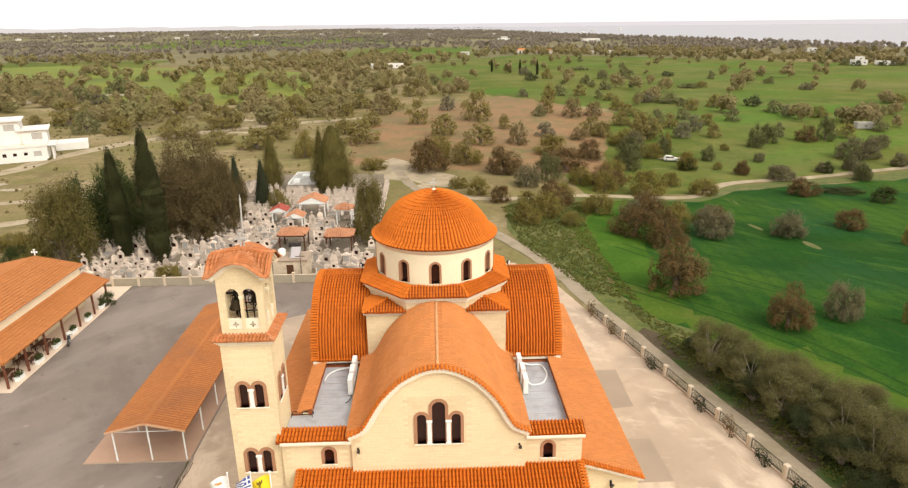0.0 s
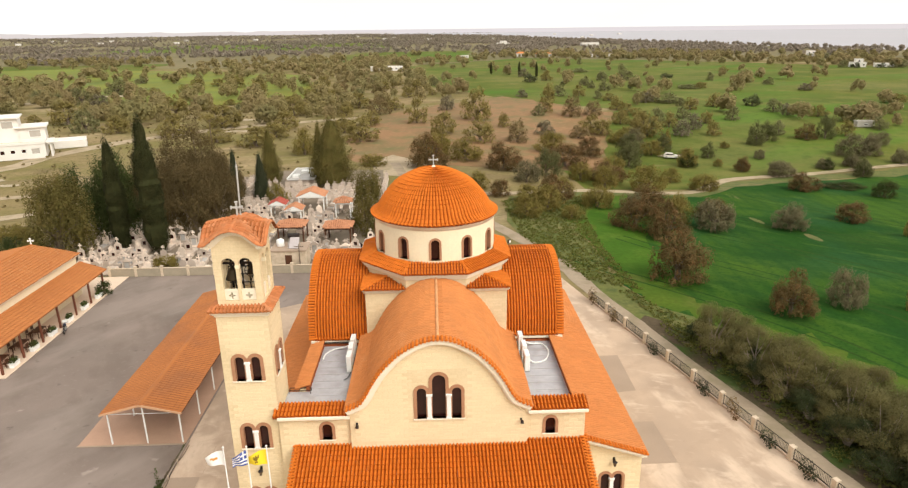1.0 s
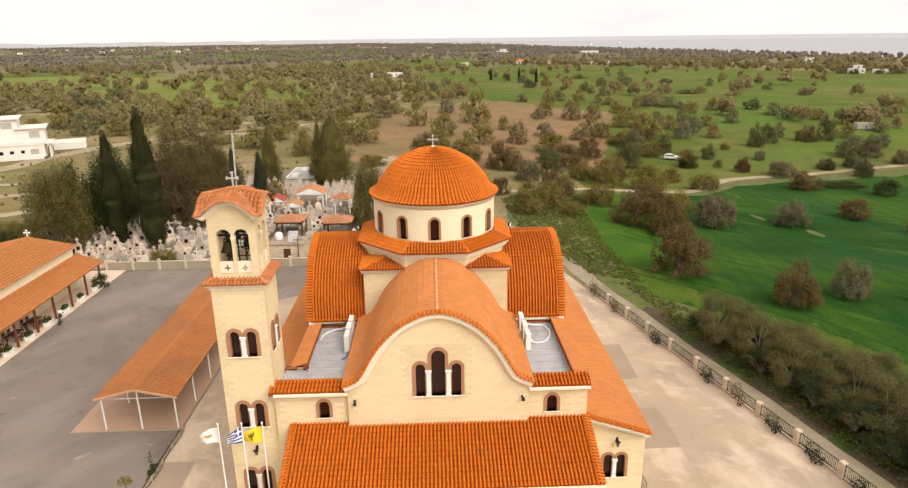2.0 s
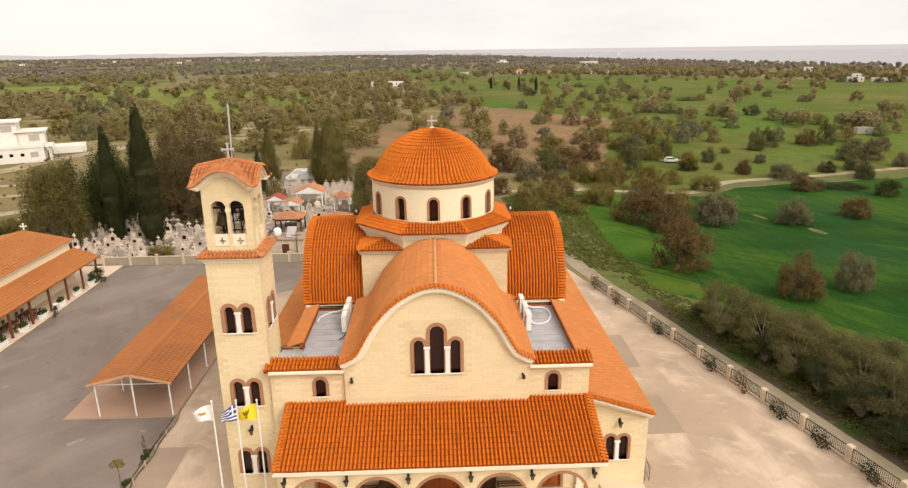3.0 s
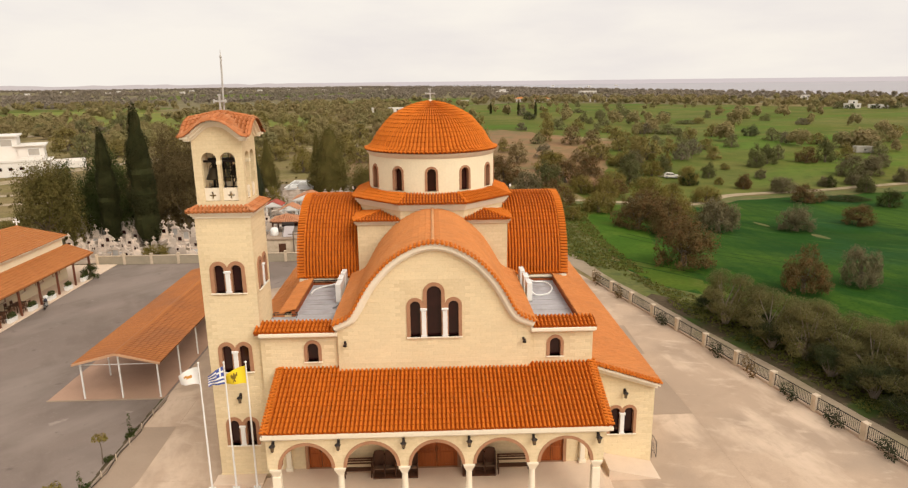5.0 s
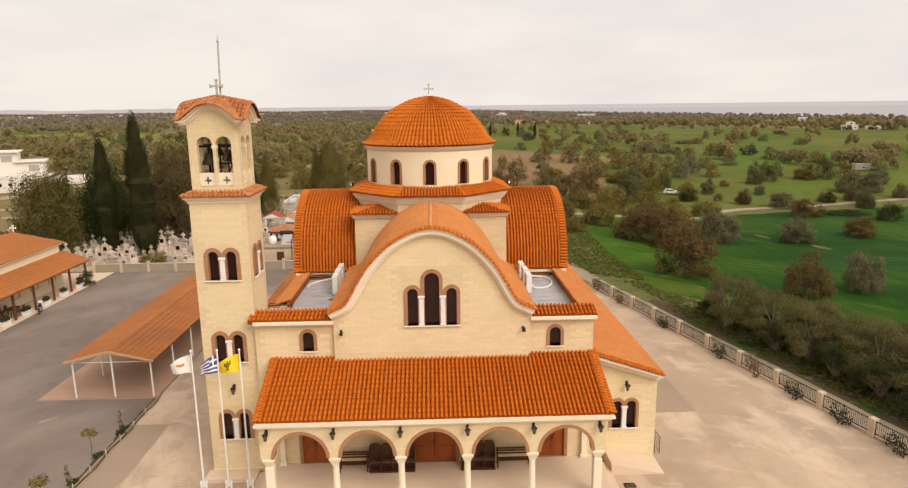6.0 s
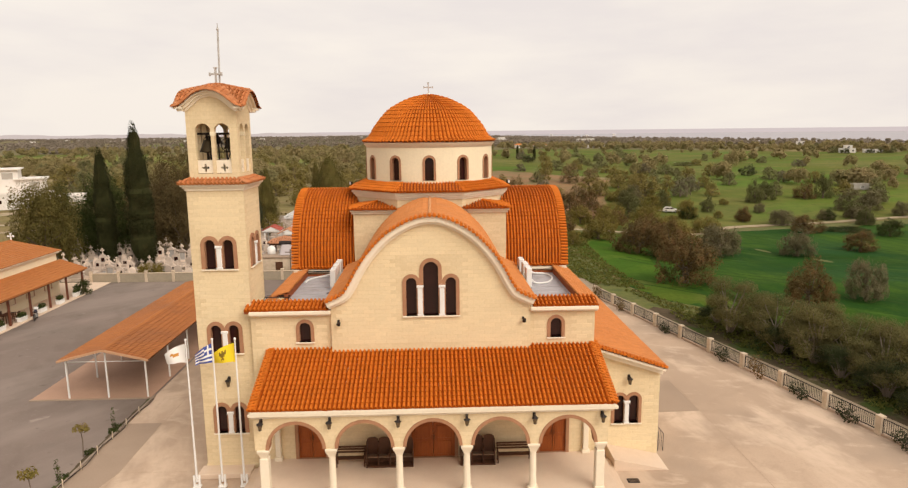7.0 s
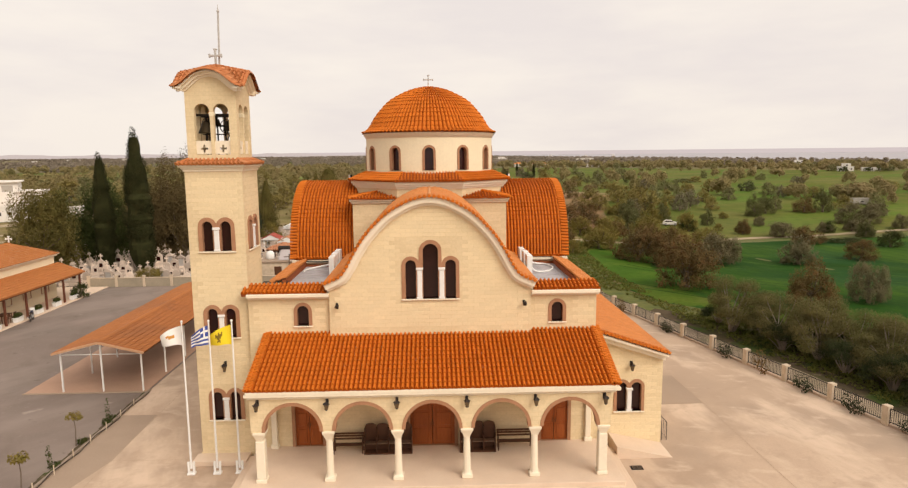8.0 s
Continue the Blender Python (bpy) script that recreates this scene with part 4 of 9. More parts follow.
for x, y, z, s in ((-0.45, -0.55, 17.05, 0.42), (0.5, 0.1, 17.15, 0.36), (-0.35, 0.6, 17.35, 0.28)):
    bell = Geo().lathe([(s, 0), (s * 0.96, 0.06), (s * 0.72, s * 0.7), (s * 0.55, s * 1.25), (s * 0.3, s * 1.45), (0.04, s * 1.5), (0.04, s * 1.75)], 18)
    part("bell", bell, BRONZE, church, smooth=True, at=pose(TX + x, TY + y, z - s * 0.6))
g = Geo()
for y in (-0.55, 0.1, 0.6):
    g.box(TX - 1.1, TY + y - 0.05, 17.65, TX + 1.1, TY + y + 0.05, 17.76)
for x in (-0.95, 0.95):
    g.box(TX + x - 0.05, TY - 0.9, 15.6, TX + x + 0.05, TY - 0.8, 17.7)
    g.box(TX + x - 0.05, TY + 0.8, 15.6, TX + x + 0.05, TY + 0.9, 17.7)
for x in (-0.62, -0.2, 0.2, 0.62):
    g.box(TX + x - 0.03, TY + 0.28, 15.6, TX + x + 0.03, TY + 0.34, 17.7)
for z in (16.25, 16.75, 17.2):
    g.box(TX - 0.95, TY + 0.22, z, TX + 0.95, TY + 0.28, z + 0.05)
for x in (-0.62, 0.2):
    g.tube([(TX + x, TY + 0.2, 16.2), (TX + x + 0.42, TY + 0.2, 17.3)], 0.03, 5)
    g.tube([(TX + x + 0.42, TY + 0.18, 16.2), (TX + x, TY + 0.18, 17.3)], 0.03, 5)
for x, y, z, r in ((-0.45, -0.3, 17.5, 0.3), (0.45, -0.25, 17.35, 0.34)):
    ring = [(TX + x + r * math.cos(i * math.pi / 8), TY + y, z - 0.2 + r * math.sin(i * math.pi / 8)) for i in range(17)]
    g.tube(ring, 0.025, 5)
    g.tube([ring[0], ring[8]], 0.02, 4)
    g.tube([ring[4], ring[12]], 0.02, 4)
part("bell_frame", g, IRON, church)

# ---- ground, fields, roads, water ----
SCRUB = mat("dry_scrub_grass", (0.285, 0.205, 0.105), 0.95, (0.165, 0.15, 0.05), 0.03, 0.9, 0.45, 1.3, 0.3, stain=(0.33, 0.245, 0.14), stain_scale=0.018, stain_amount=0.85, spec=0.03)
WHEAT = mat("young_wheat", (0.0255, 0.075, 0.0105), 0.9, (0.015, 0.052, 0.0078), 0.06, 0.9, 0.5, 1.6, 0.4, stain=(0.055, 0.11, 0.015), stain_scale=0.06, stain_amount=0.8, spec=0.03)
MEADOW = mat("green_meadow", (0.125, 0.140, 0.027), 0.9, (0.078, 0.108, 0.022), 0.018, 0.9, 0.4, 0.9, 0.4, stain=(0.18, 0.165, 0.06), stain_scale=0.014, stain_amount=0.8, spec=0.03)
LEMON = mat("flowering_meadow", (0.195, 0.195, 0.022), 0.9, (0.130, 0.140, 0.022), 0.02, 0.8, 0.4, 0.8, 0.4)
SOIL = mat("tilled_red_soil", (0.27, 0.15, 0.07), 0.95, (0.21, 0.13, 0.062), 0.03, 0.8, 0.35, 1.1, 0.3, stain=(0.15, 0.125, 0.05), stain_scale=0.04, stain_amount=0.7)
VERGE = mat("weedy_verge", (0.110, 0.128, 0.027), 0.95, (0.15, 0.14, 0.046), 0.14, 0.8, 0.5, 2.0, 0.4)
DIRT = mat("packed_dirt", (0.42, 0.33, 0.22), 0.95, (0.33, 0.25, 0.16), 0.15, 0.7, 0.3, 3.0, 0.3, stain=(0.24, 0.20, 0.10), stain_scale=0.3, stain_amount=0.6)
ASPHALT = mat("grey_asphalt", (0.228, 0.176, 0.146), 0.9, (0.188, 0.145, 0.12), 0.12, 0.7, 0.2, 12, 0.15, stain=(0.145, 0.12, 0.10), stain_scale=0.11, stain_amount=0.6)
CONCRETE = mat("yard_concrete", (0.525, 0.385, 0.274), 0.85, (0.44, 0.318, 0.224), 0.13, 0.7, 0.18, 9, 0.15, stain=(0.30, 0.23, 0.175), stain_scale=0.13, stain_amount=0.7)
PATCH = mat("darker_concrete", (0.375, 0.276, 0.20), 0.85, (0.32, 0.236, 0.17), 0.3, 0.7, 0.2, 9, 0.15)
PALE_SOIL = mat("pale_quarry_soil", (0.44, 0.36, 0.26), 0.95, (0.30, 0.24, 0.15), 0.15, 0.7, 0.25, 2)
SEA = mat("pale_sea", (0.30, 0.27, 0.29), 0.35, (0.27, 0.25, 0.27), 0.004, 0.6, spec=0.5)


def streaks(m, angle, scale, dark, amount):
    """Drill rows and wheel marks across a field."""
    n, l = m.node_tree.nodes, m.node_tree.links
    b = n["Principled BSDF"]
    old = b.inputs["Base Color"].links[0].from_socket
    geo = n.new("ShaderNodeNewGeometry")
    mp = n.new("ShaderNodeMapping")
    mp.inputs["Rotation"].default_value = (0, 0, radians(angle))
    l.new(geo.outputs["Position"], mp.inputs["Vector"])
    col = old
    for sc, k in ((scale, amount), (scale * 0.23, amount * 0.9)):
        w = n.new("ShaderNodeTexWave")
        w.inputs["Scale"].default_value, w.inputs["Distortion"].default_value = sc, 9.0
        w.inputs["Detail"].default_value, w.inputs["Detail Scale"].default_value = 4.0, 0.25
        l.new(mp.outputs["Vector"], w.inputs["Vector"])
        r = n.new("ShaderNodeMapRange")
        r.inputs["From Min"].default_value, r.inputs["From Max"].default_value = 0.55, 0.95
        r.inputs["To Max"].default_value = k
        l.new(w.outputs["Fac"], r.inputs["Value"])
        x = n.new("ShaderNodeMix")
        x.data_type = "RGBA"
        l.new(r.outputs["Result"], x.inputs["Factor"])
        l.new(col, x.inputs["A"])
        x.inputs["B"].default_value = (*dark, 1)
        col = x.outputs["Result"]
    l.new(col, b.inputs["Base Color"])


def patches(m, scale, colour, lo, hi, amount, stretch=(1, 1), angle=0.0, detail=5, fine=0.6):
    """One more layer of soft-edged patches, drawn out along a direction if wanted."""
    n, l = m.node_tree.nodes, m.node_tree.links
    b = n["Principled BSDF"]
    geo = n.new("ShaderNodeNewGeometry")
    mp = n.new("ShaderNodeMapping")
    mp.vector_type = "TEXTURE"
    mp.inputs["Rotation"].default_value = (0, 0, radians(angle))
    mp.inputs["Scale"].default_value = (stretch[0], stretch[1], 1)
    l.new(geo.outputs["Position"], mp.inputs["Vector"])
    t = n.new("ShaderNodeTexNoise")
    t.inputs["Scale"].default_value, t.inputs["Detail"].default_value, t.inputs["Roughness"].default_value = scale, detail, fine
    l.new(mp.outputs["Vector"], t.inputs["Vector"])
    r = n.new("ShaderNodeMapRange")
    r.inputs["From Min"].default_value, r.inputs["From Max"].default_value = lo, hi
    r.inputs["To Max"].default_value = amount
    l.new(t.outputs["Fac"], r.inputs["Value"])
    x = n.new("ShaderNodeMix")
    x.data_type = "RGBA"
    l.new(r.outputs["Result"], x.inputs["Factor"])
    l.new(b.inputs["Base Color"].links[0].from_socket, x.inputs["A"])
    x.inputs["B"].default_value = (*colour, 1)
    l.new(x.outputs["Result"], b.inputs["Base Color"])


# wheat: drill rows run away from the church, with thin, yellowing and lush places
patches(WHEAT, 0.04, (0.055, 0.105, 0.012), 0.46, 0.60, 0.9)
patches(WHEAT, 0.05, (0.022, 0.070, 0.022), 0.50, 0.62, 0.8, (1, 2), -20)
patches(WHEAT, 0.42, (0.013, 0.046, 0.012), 0.50, 0.64, 0.4, (1, 4), 40, 3)
patches(WHEAT, 0.5, (0.060, 0.115, 0.018), 0.57, 0.68, 0.7, (1, 5), 40, 3)
patches(WHEAT, 0.14, (0.150, 0.145, 0.050), 0.66, 0.71, 0.9, (1, 4), -8)
streaks(WHEAT, 6, 0.12, (0.014, 0.048, 0.010), 0.25)
patches(WHEAT, 2.5, (0.012, 0.045, 0.007), 0.5, 0.66, 0.6)
for m in (SCRUB,):
    patches(m, 0.035, (0.165, 0.145, 0.05), 0.46, 0.58, 0.85)
    patches(m, 0.06, (0.34, 0.26, 0.15), 0.52, 0.64, 0.85, (2.5, 1), 20)
    patches(m, 0.15, (0.155, 0.115, 0.06), 0.52, 0.64, 0.7, (2, 1), 10)
    patches(m, 0.5, (0.15, 0.125, 0.055), 0.52, 0.64, 0.6)
    patches(m, 1.6, (0.10, 0.085, 0.04), 0.55, 0.68, 0.6)
patches(MEADOW, 0.05, (0.165, 0.155, 0.045), 0.47, 0.62, 0.7)
patches(MEADOW, 0.02, (0.075, 0.150, 0.018), 0.52, 0.62, 0.7, (3, 1), 25)
patches(MEADOW, 0.35, (0.060, 0.090, 0.020), 0.52, 0.68, 0.55)
patches(MEADOW, 0.12, (0.26, 0.20, 0.11), 0.64, 0.72, 0.6, (3, 1), 10)
patches(LEMON, 0.05, (0.105, 0.145, 0.03), 0.45, 0.62, 0.7)
patches(LEMON, 0.02, (0.16, 0.19, 0.02), 0.5, 0.6, 0.7, (3, 1), 10)
patches(SOIL, 0.12, (0.13, 0.125, 0.045), 0.5, 0.64, 0.75)
patches(SOIL, 0.5, (0.33, 0.20, 0.10), 0.55, 0.7, 0.5)
patches(VERGE, 0.09, (0.165, 0.14, 0.056), 0.5, 0.62, 0.7)
patches(VERGE, 0.5, (0.065, 0.085, 0.022), 0.48, 0.64, 0.8)
patches(VERGE, 1.6, (0.18, 0.155, 0.055), 0.55, 0.7, 0.5)
patches(DIRT, 0.25, (0.20, 0.16, 0.085), 0.5, 0.66, 0.6)
# yard: stains, washed-out places, tyre sweeps
patches(CONCRETE, 0.07, (0.395, 0.288, 0.205), 0.47, 0.62, 0.7, (1, 1.6), 14)
patches(CONCRETE, 0.2, (0.63, 0.48, 0.355), 0.51, 0.62, 0.8, (1, 2.5), 14)
patches(CONCRETE, 0.45, (0.37, 0.265, 0.186), 0.53, 0.66, 0.65, (1, 1.8), -60)
patches(CONCRETE, 0.9, (0.60, 0.46, 0.34), 0.56, 0.68, 0.6, (1, 2.6), 76)
patches(CONCRETE, 1.9, (0.40, 0.292, 0.21), 0.55, 0.70, 0.4, (1, 2.5), 14)
patches(CONCRETE, 0.8, (0.29, 0.21, 0.15), 0.67, 0.74, 0.5)
patches(ASPHALT, 0.25, (0.16, 0.122, 0.098), 0.50, 0.64, 0.7, (1, 2), 30)
patches(ASPHALT, 0.10, (0.28, 0.225, 0.19), 0.50, 0.62, 0.7, (1, 2.5), -35)
patches(ASPHALT, 0.7, (0.115, 0.09, 0.075), 0.64, 0.70, 0.6)
patches(ASPHALT, 0.5, (0.40, 0.33, 0.28), 0.66, 0.74, 0.6)
patches(ASPHALT, 2.2, (0.26, 0.21, 0.175), 0.58, 0.72, 0.5)
patches(TILE_PALE, 0.5, (0.66, 0.31, 0.13), 0.62, 0.72, 0.35, (1, 4), 8)
patches(TILE_PALE, 0.35, (0.47, 0.165, 0.05), 0.54, 0.68, 0.4)
RIM = mat("thin_yellowish_wheat", (0.085, 0.125, 0.017), 0.9, (0.055, 0.105, 0.014), 0.2, 0.9, 0.5, 2.0, 0.4, stain=(0.12, 0.13, 0.03), stain_scale=0.25, stain_amount=0.8, spec=0.03)
LANE = mat("sandy_lane", (0.34, 0.265, 0.185), 0.95, (0.27, 0.205, 0.14), 0.3, 0.8, 0.3, 3.0, 0.3, stain=(0.17, 0.15, 0.07), stain_scale=0.4, stain_amount=0.6)
# litter and soil; the tone is darkened to hold the shade below the hedge
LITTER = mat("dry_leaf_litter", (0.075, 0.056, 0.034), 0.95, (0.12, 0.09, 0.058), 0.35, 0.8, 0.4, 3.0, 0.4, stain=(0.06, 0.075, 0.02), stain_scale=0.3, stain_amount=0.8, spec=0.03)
patches(LITTER, 0.8, (0.24, 0.18, 0.12), 0.58, 0.70, 0.7)
patches(LITTER, 0.25, (0.05, 0.085, 0.018), 0.52, 0.62, 0.8)


def ragged(pts, size, wob, rng):
    """An outline with its long edges broken up and shaken a little."""
    out = []
    for (x0, y0), (x1, y1) in zip(pts, pts[1:] + pts[:1]):
        n = max(1, int(math.hypot(x1 - x0, y1 - y0) / size))
        for k in range(n):
            t = k / n
            w = wob if k else wob * 0.3
            out.append((x0 + (x1 - x0) * t + rng.gauss(0, w), y0 + (y1 - y0) * t + rng.gauss(0, w)))
    return out


# the fields beside and beyond the church lie in a shallow valley
VALE_STEP, VALE_X, VALE_Y = 6.0, (12, 288), (66, 258)


def depth_at(x, y):
    across = min(max((x - 12) / 40, 0), 1) * min(max((288 - x) / 60, 0), 1)
    along = np.interp(y, [72, 90, 112, 127, 140, 152, 175, 200, 250], [0, 2.2, 3.2, 4.6, 4.3, 3.6, 2.6, 1.4, 0])
    return across * across * (3 - 2 * across) * float(along)


VALE_DEPTH = [[depth_at(VALE_X[0] + i * VALE_STEP, VALE_Y[0] + j * VALE_STEP) for j in range(33)] for i in range(47)]


def sink(x, y):
    """Depth of the valley, linear over the triangles of a 6 m grid."""
    u, v = (x - VALE_X[0]) / VALE_STEP, (y - VALE_Y[0]) / VALE_STEP
    if not (0 < u < 46 and 0 < v < 32):
        return 0.0
    i, j = min(int(u), 45), min(int(v), 31)
    u, v = u - i, v - j
    a, d = VALE_DEPTH[i][j], VALE_DEPTH[i + 1][j + 1]
    if u > v:
        b = VALE_DEPTH[i + 1][j]
        return a + (b - a) * u + (d - b) * v
    b = VALE_DEPTH[i][j + 1]
    return a + (b - a) * v + (d - b) * u


def spread(h):
    """Plan distances grow as the ground falls away."""
    return 1 + h / 31.7


def sunk(x, y, z=0.0):
    h = sink(x, y)
    k = spread(h)
    return x * k, y * k, z * (1 + min(h, 1)) - h


def drape(me):
    """Cuts a flat sheet along the valley's grid and lowers it onto the valley."""
    co = np.array([v.co for v in me.vertices])
    (x0, y0), (x1, y1) = co[:, :2].min(axis=0), co[:, :2].max(axis=0)
    x0, x1, y0, y1 = max(x0, VALE_X[0]), min(x1, VALE_X[1]), max(y0, VALE_Y[0]), min(y1, VALE_Y[1])
    if x0 >= x1 or y0 >= y1:
        return
    bm = bmesh.new()
    bm.from_mesh(me)
    cuts = [((VALE_X[0] + i * VALE_STEP, 0, 0), (1, 0, 0)) for i in range(47) if x0 < VALE_X[0] + i * VALE_STEP < x1]
    cuts += [((0, VALE_Y[0] + j * VALE_STEP, 0), (0, 1, 0)) for j in range(33) if y0 < VALE_Y[0] + j * VALE_STEP < y1]
    cuts += [((VALE_X[0] + n * VALE_STEP, VALE_Y[0], 0), (1, -1, 0)) for n in range(-32, 47) if x0 - y1 < VALE_X[0] - VALE_Y[0] + n * VALE_STEP < x1 - y0]
    for at, normal in cuts:
        bmesh.ops.bisect_plane(bm, geom=bm.verts[:] + bm.edges[:] + bm.faces[:], dist=1e-4, plane_co=at, plane_no=normal)
    for v in bm.verts:
        v.co = sunk(*v.co)
    bm.to_mesh(me)
    bm.free()


def sheet(name, pts, z, material, label, category="ground", size=0, wob=0.0, seed=1):
    if size:
        pts = ragged(pts, size, wob, random.Random(seed))
    me = bpy.data.meshes.new(name)
    tri = tess([[Vector((x, y, 0)) for x, y in pts]])
    me.from_pydata([(x, y, z) for x, y in pts], [], [tuple(t) for t in tri])
    bm = bmesh.new()
    bm.from_mesh(me)
    for f in bm.faces:
        f.normal_update()
        if f.normal.z < 0:
            f.normal_flip()
    bm.to_mesh(me)
    bm.free()
    drape(me)
    return tagged(part(name, me, material), label, category, kind="structure")


sheet("ground", [(-4800, -400), (4800, -400), (4800, 4800), (-4800, 4800)], -0.06, SCRUB, "dry scrubby grass plain reaching the horizon")
WHEAT_EDGE = [(22.5, 84), (23, 102), (27, 112), (32, 116), (49, 113.5), (59, 121), (77, 125), (99, 129), (140, 150), (150, 60), (90, 10), (40, 10), (38.5, 47), (34, 54), (30.5, 60), (25, 65), (22.5, 72)]
FAR_SCRUB = mat("olive_scrubland", (0.205, 0.170, 0.098), 0.95, (0.150, 0.135, 0.068), 0.012, 0.9, 0.3, 0.3, 0.2, stain=(0.27, 0.215, 0.115), stain_scale=0.006, stain_amount=0.7, spec=0.03)
sheet("ground_far", [(d * math.sin(radians(a)), d * math.cos(radians(a))) for d, a in [(640 + 60 * math.sin(k * 1.7), -50 + k * 5) for k in range(21)] + [(4690, 50 - k * 5) for k in range(21)]], -0.056, FAR_SCRUB, "olive-green scrubland under far woods", "ground", 40, 7, 51)
sheet("field_wheat", WHEAT_EDGE, -0.02, WHEAT, "dark green field of young wheat", "field", 4, 0.35, 2)
sheet("field_meadow", [(71, 244), (32, 289), (5, 348), (-21, 559), (92, 690), (201, 610), (330, 480), (520, 420), (400, 150), (240, 161), (160, 153), (103, 139), (79, 132), (60, 128), (50, 119), (30, 121.5), (30, 140), (40, 175), (50, 200)], -0.045, MEADOW, "green meadow with scattered trees", "field", 15, 2.5, 3)
sheet("field_orchard", [(-24, 180), (-22, 231), (3, 271), (33, 301), (66, 236), (52, 190), (40, 138), (19, 138), (2, 146), (-8, 148), (-19, 152)], -0.03, SOIL, "tilled reddish soil under an orchard", "field", 9, 1.6, 4)
sheet("field_lemon", [(-142, 300), (-229, 409), (-266, 419), (-357, 567), (-310, 590), (-204, 536), (-83, 469), (-50, 310), (-88, 278), (-121, 287)], -0.045, LEMON, "bright yellow-green meadow", "field", 15, 3.0, 5)
sheet("field_track_side", [(30, 118), (48, 115.5), (61, 125.5), (79, 129.5), (104, 136), (160, 150), (150, 140), (99, 129), (77, 125), (59, 121), (49, 113.5), (32, 116)], -0.016, VERGE, "weedy grass beside the farm track", "grass", 4, 0.5, 31)
sheet("field_rim", [(22.5, 72), (22.4, 84), (23, 102), (27, 112), (32, 116), (40, 114.8), (31, 108), (28.5, 99), (29.5, 88), (26.5, 80), (28, 72), (29.5, 67), (34, 60), (38, 55), (42, 47), (42, 40), (39, 40), (38.5, 47), (34, 54), (30.5, 60), (25, 65)], -0.016, RIM, "thin yellowish wheat along the field edge", "field", 1.2, 0.75, 32)
YOUNG = mat("fresh_green_wheat", (0.065, 0.128, 0.014), 0.9, (0.040, 0.096, 0.011), 0.12, 0.9, 0.5, 1.8, 0.4, stain=(0.10, 0.15, 0.022), stain_scale=0.2, stain_amount=0.7, spec=0.03)
sheet("field_young", [(23.4, 78), (24.0, 90), (25.5, 102), (29.5, 112), (37, 113.5), (34, 108), (33.2, 100), (32.2, 92), (30.5, 85), (29.5, 78), (31, 71), (28, 70)], -0.0145, YOUNG, "fresh bright green wheat beside the verge", "field", 1.6, 0.5, 34)
sheet("field_far_west", [(-420, 500), (-470, 640), (-250, 660), (-230, 520)], -0.05, MEADOW, "far green field", "field", 25, 5, 6)
sheet("field_far_mid", [(-90, 600), (-100, 900), (60, 950), (40, 640)], -0.048, MEADOW, "far green field", "field", 25, 5, 7)
sheet("field_far_north", [(-500, 1000), (-560, 1500), (-100, 1600), (-60, 1050)], -0.045, MEADOW, "far green field", "field", 25, 6, 8)
sheet("field_east", [(330, 330), (300, 430), (520, 640), (760, 600), (700, 330)], -0.04, MEADOW, "far green field", "field", 25, 5, 9)
sheet("verge", [(27.5, 25), (25.8, 42), (21, 61), (17.5, 76), (12.5, 90), (12, 100), (14, 116), (28, 120), (32, 116), (27, 112), (23, 102), (22.5, 84), (22.5, 72), (25, 65), (30.5, 60), (34, 54), (38.5, 47), (42, 25)], -0.035, VERGE, "weedy grass verge", "grass", 4, 0.4, 10)


def strip(name, pts, width, z, material, label, category="path", seed=1):
    """A lane of a given width along a line, with uneven edges."""
    rng = random.Random(seed)
    q = smooth_curve(pts, 6)
    left, right = [], []
    for i, p in enumerate(q):
        a, b = q[max(i - 1, 0)], q[min(i + 1, len(q) - 1)]
        d = math.hypot(b[0] - a[0], b[1] - a[1])
        n = (-(b[1] - a[1]) / d, (b[0] - a[0]) / d)
        w = width / 2 * (1 + rng.uniform(-0.12, 0.12))
        left.append((p[0] + n[0] * w, p[1] + n[1] * w))
        right.append((p[0] - n[0] * w, p[1] - n[1] * w))
    n = len(q)
    me = bpy.data.meshes.new(name)
    me.from_pydata([(x, y, z) for x, y in left + right], [], [(i, n + i, n + i + 1, i + 1) for i in range(n - 1)])
    drape(me)
    return tagged(part(name, me, material), label, category, kind="structure")


strip("lane", [(35.4, 5), (29.0, 29), (26.6, 38.5), (24.0, 48.5), (21.2, 59.5), (18.9, 68.5), (17.0, 78), (15.8, 82), (14.5, 86), (9.5, 98), (2, 115), (-5, 132), (-9, 150)], 2.1, -0.009, LANE, "pale dirt lane beside the yard fence", "lane", 2)
# ground under the hedge, with tree shade put into its dark colour
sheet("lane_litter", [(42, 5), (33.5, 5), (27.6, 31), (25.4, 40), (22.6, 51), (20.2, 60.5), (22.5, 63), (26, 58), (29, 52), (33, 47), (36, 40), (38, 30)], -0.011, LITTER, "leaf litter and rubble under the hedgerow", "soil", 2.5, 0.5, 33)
strip("track", [(-3, 131), (2, 124), (11, 118.5), (28, 120), (48, 117), (60, 127), (79, 131), (103, 138), (160, 152), (240, 160)], 2.2, -0.010, DIRT, "pale farm track", "track", 3)
sheet("clearing", [(-12, 138), (4, 128), (6, 136), (-4, 150), (-10, 160), (-14, 152)], -0.015, DIRT, "bare pale earth", "ground", 3, 0.6, 12)
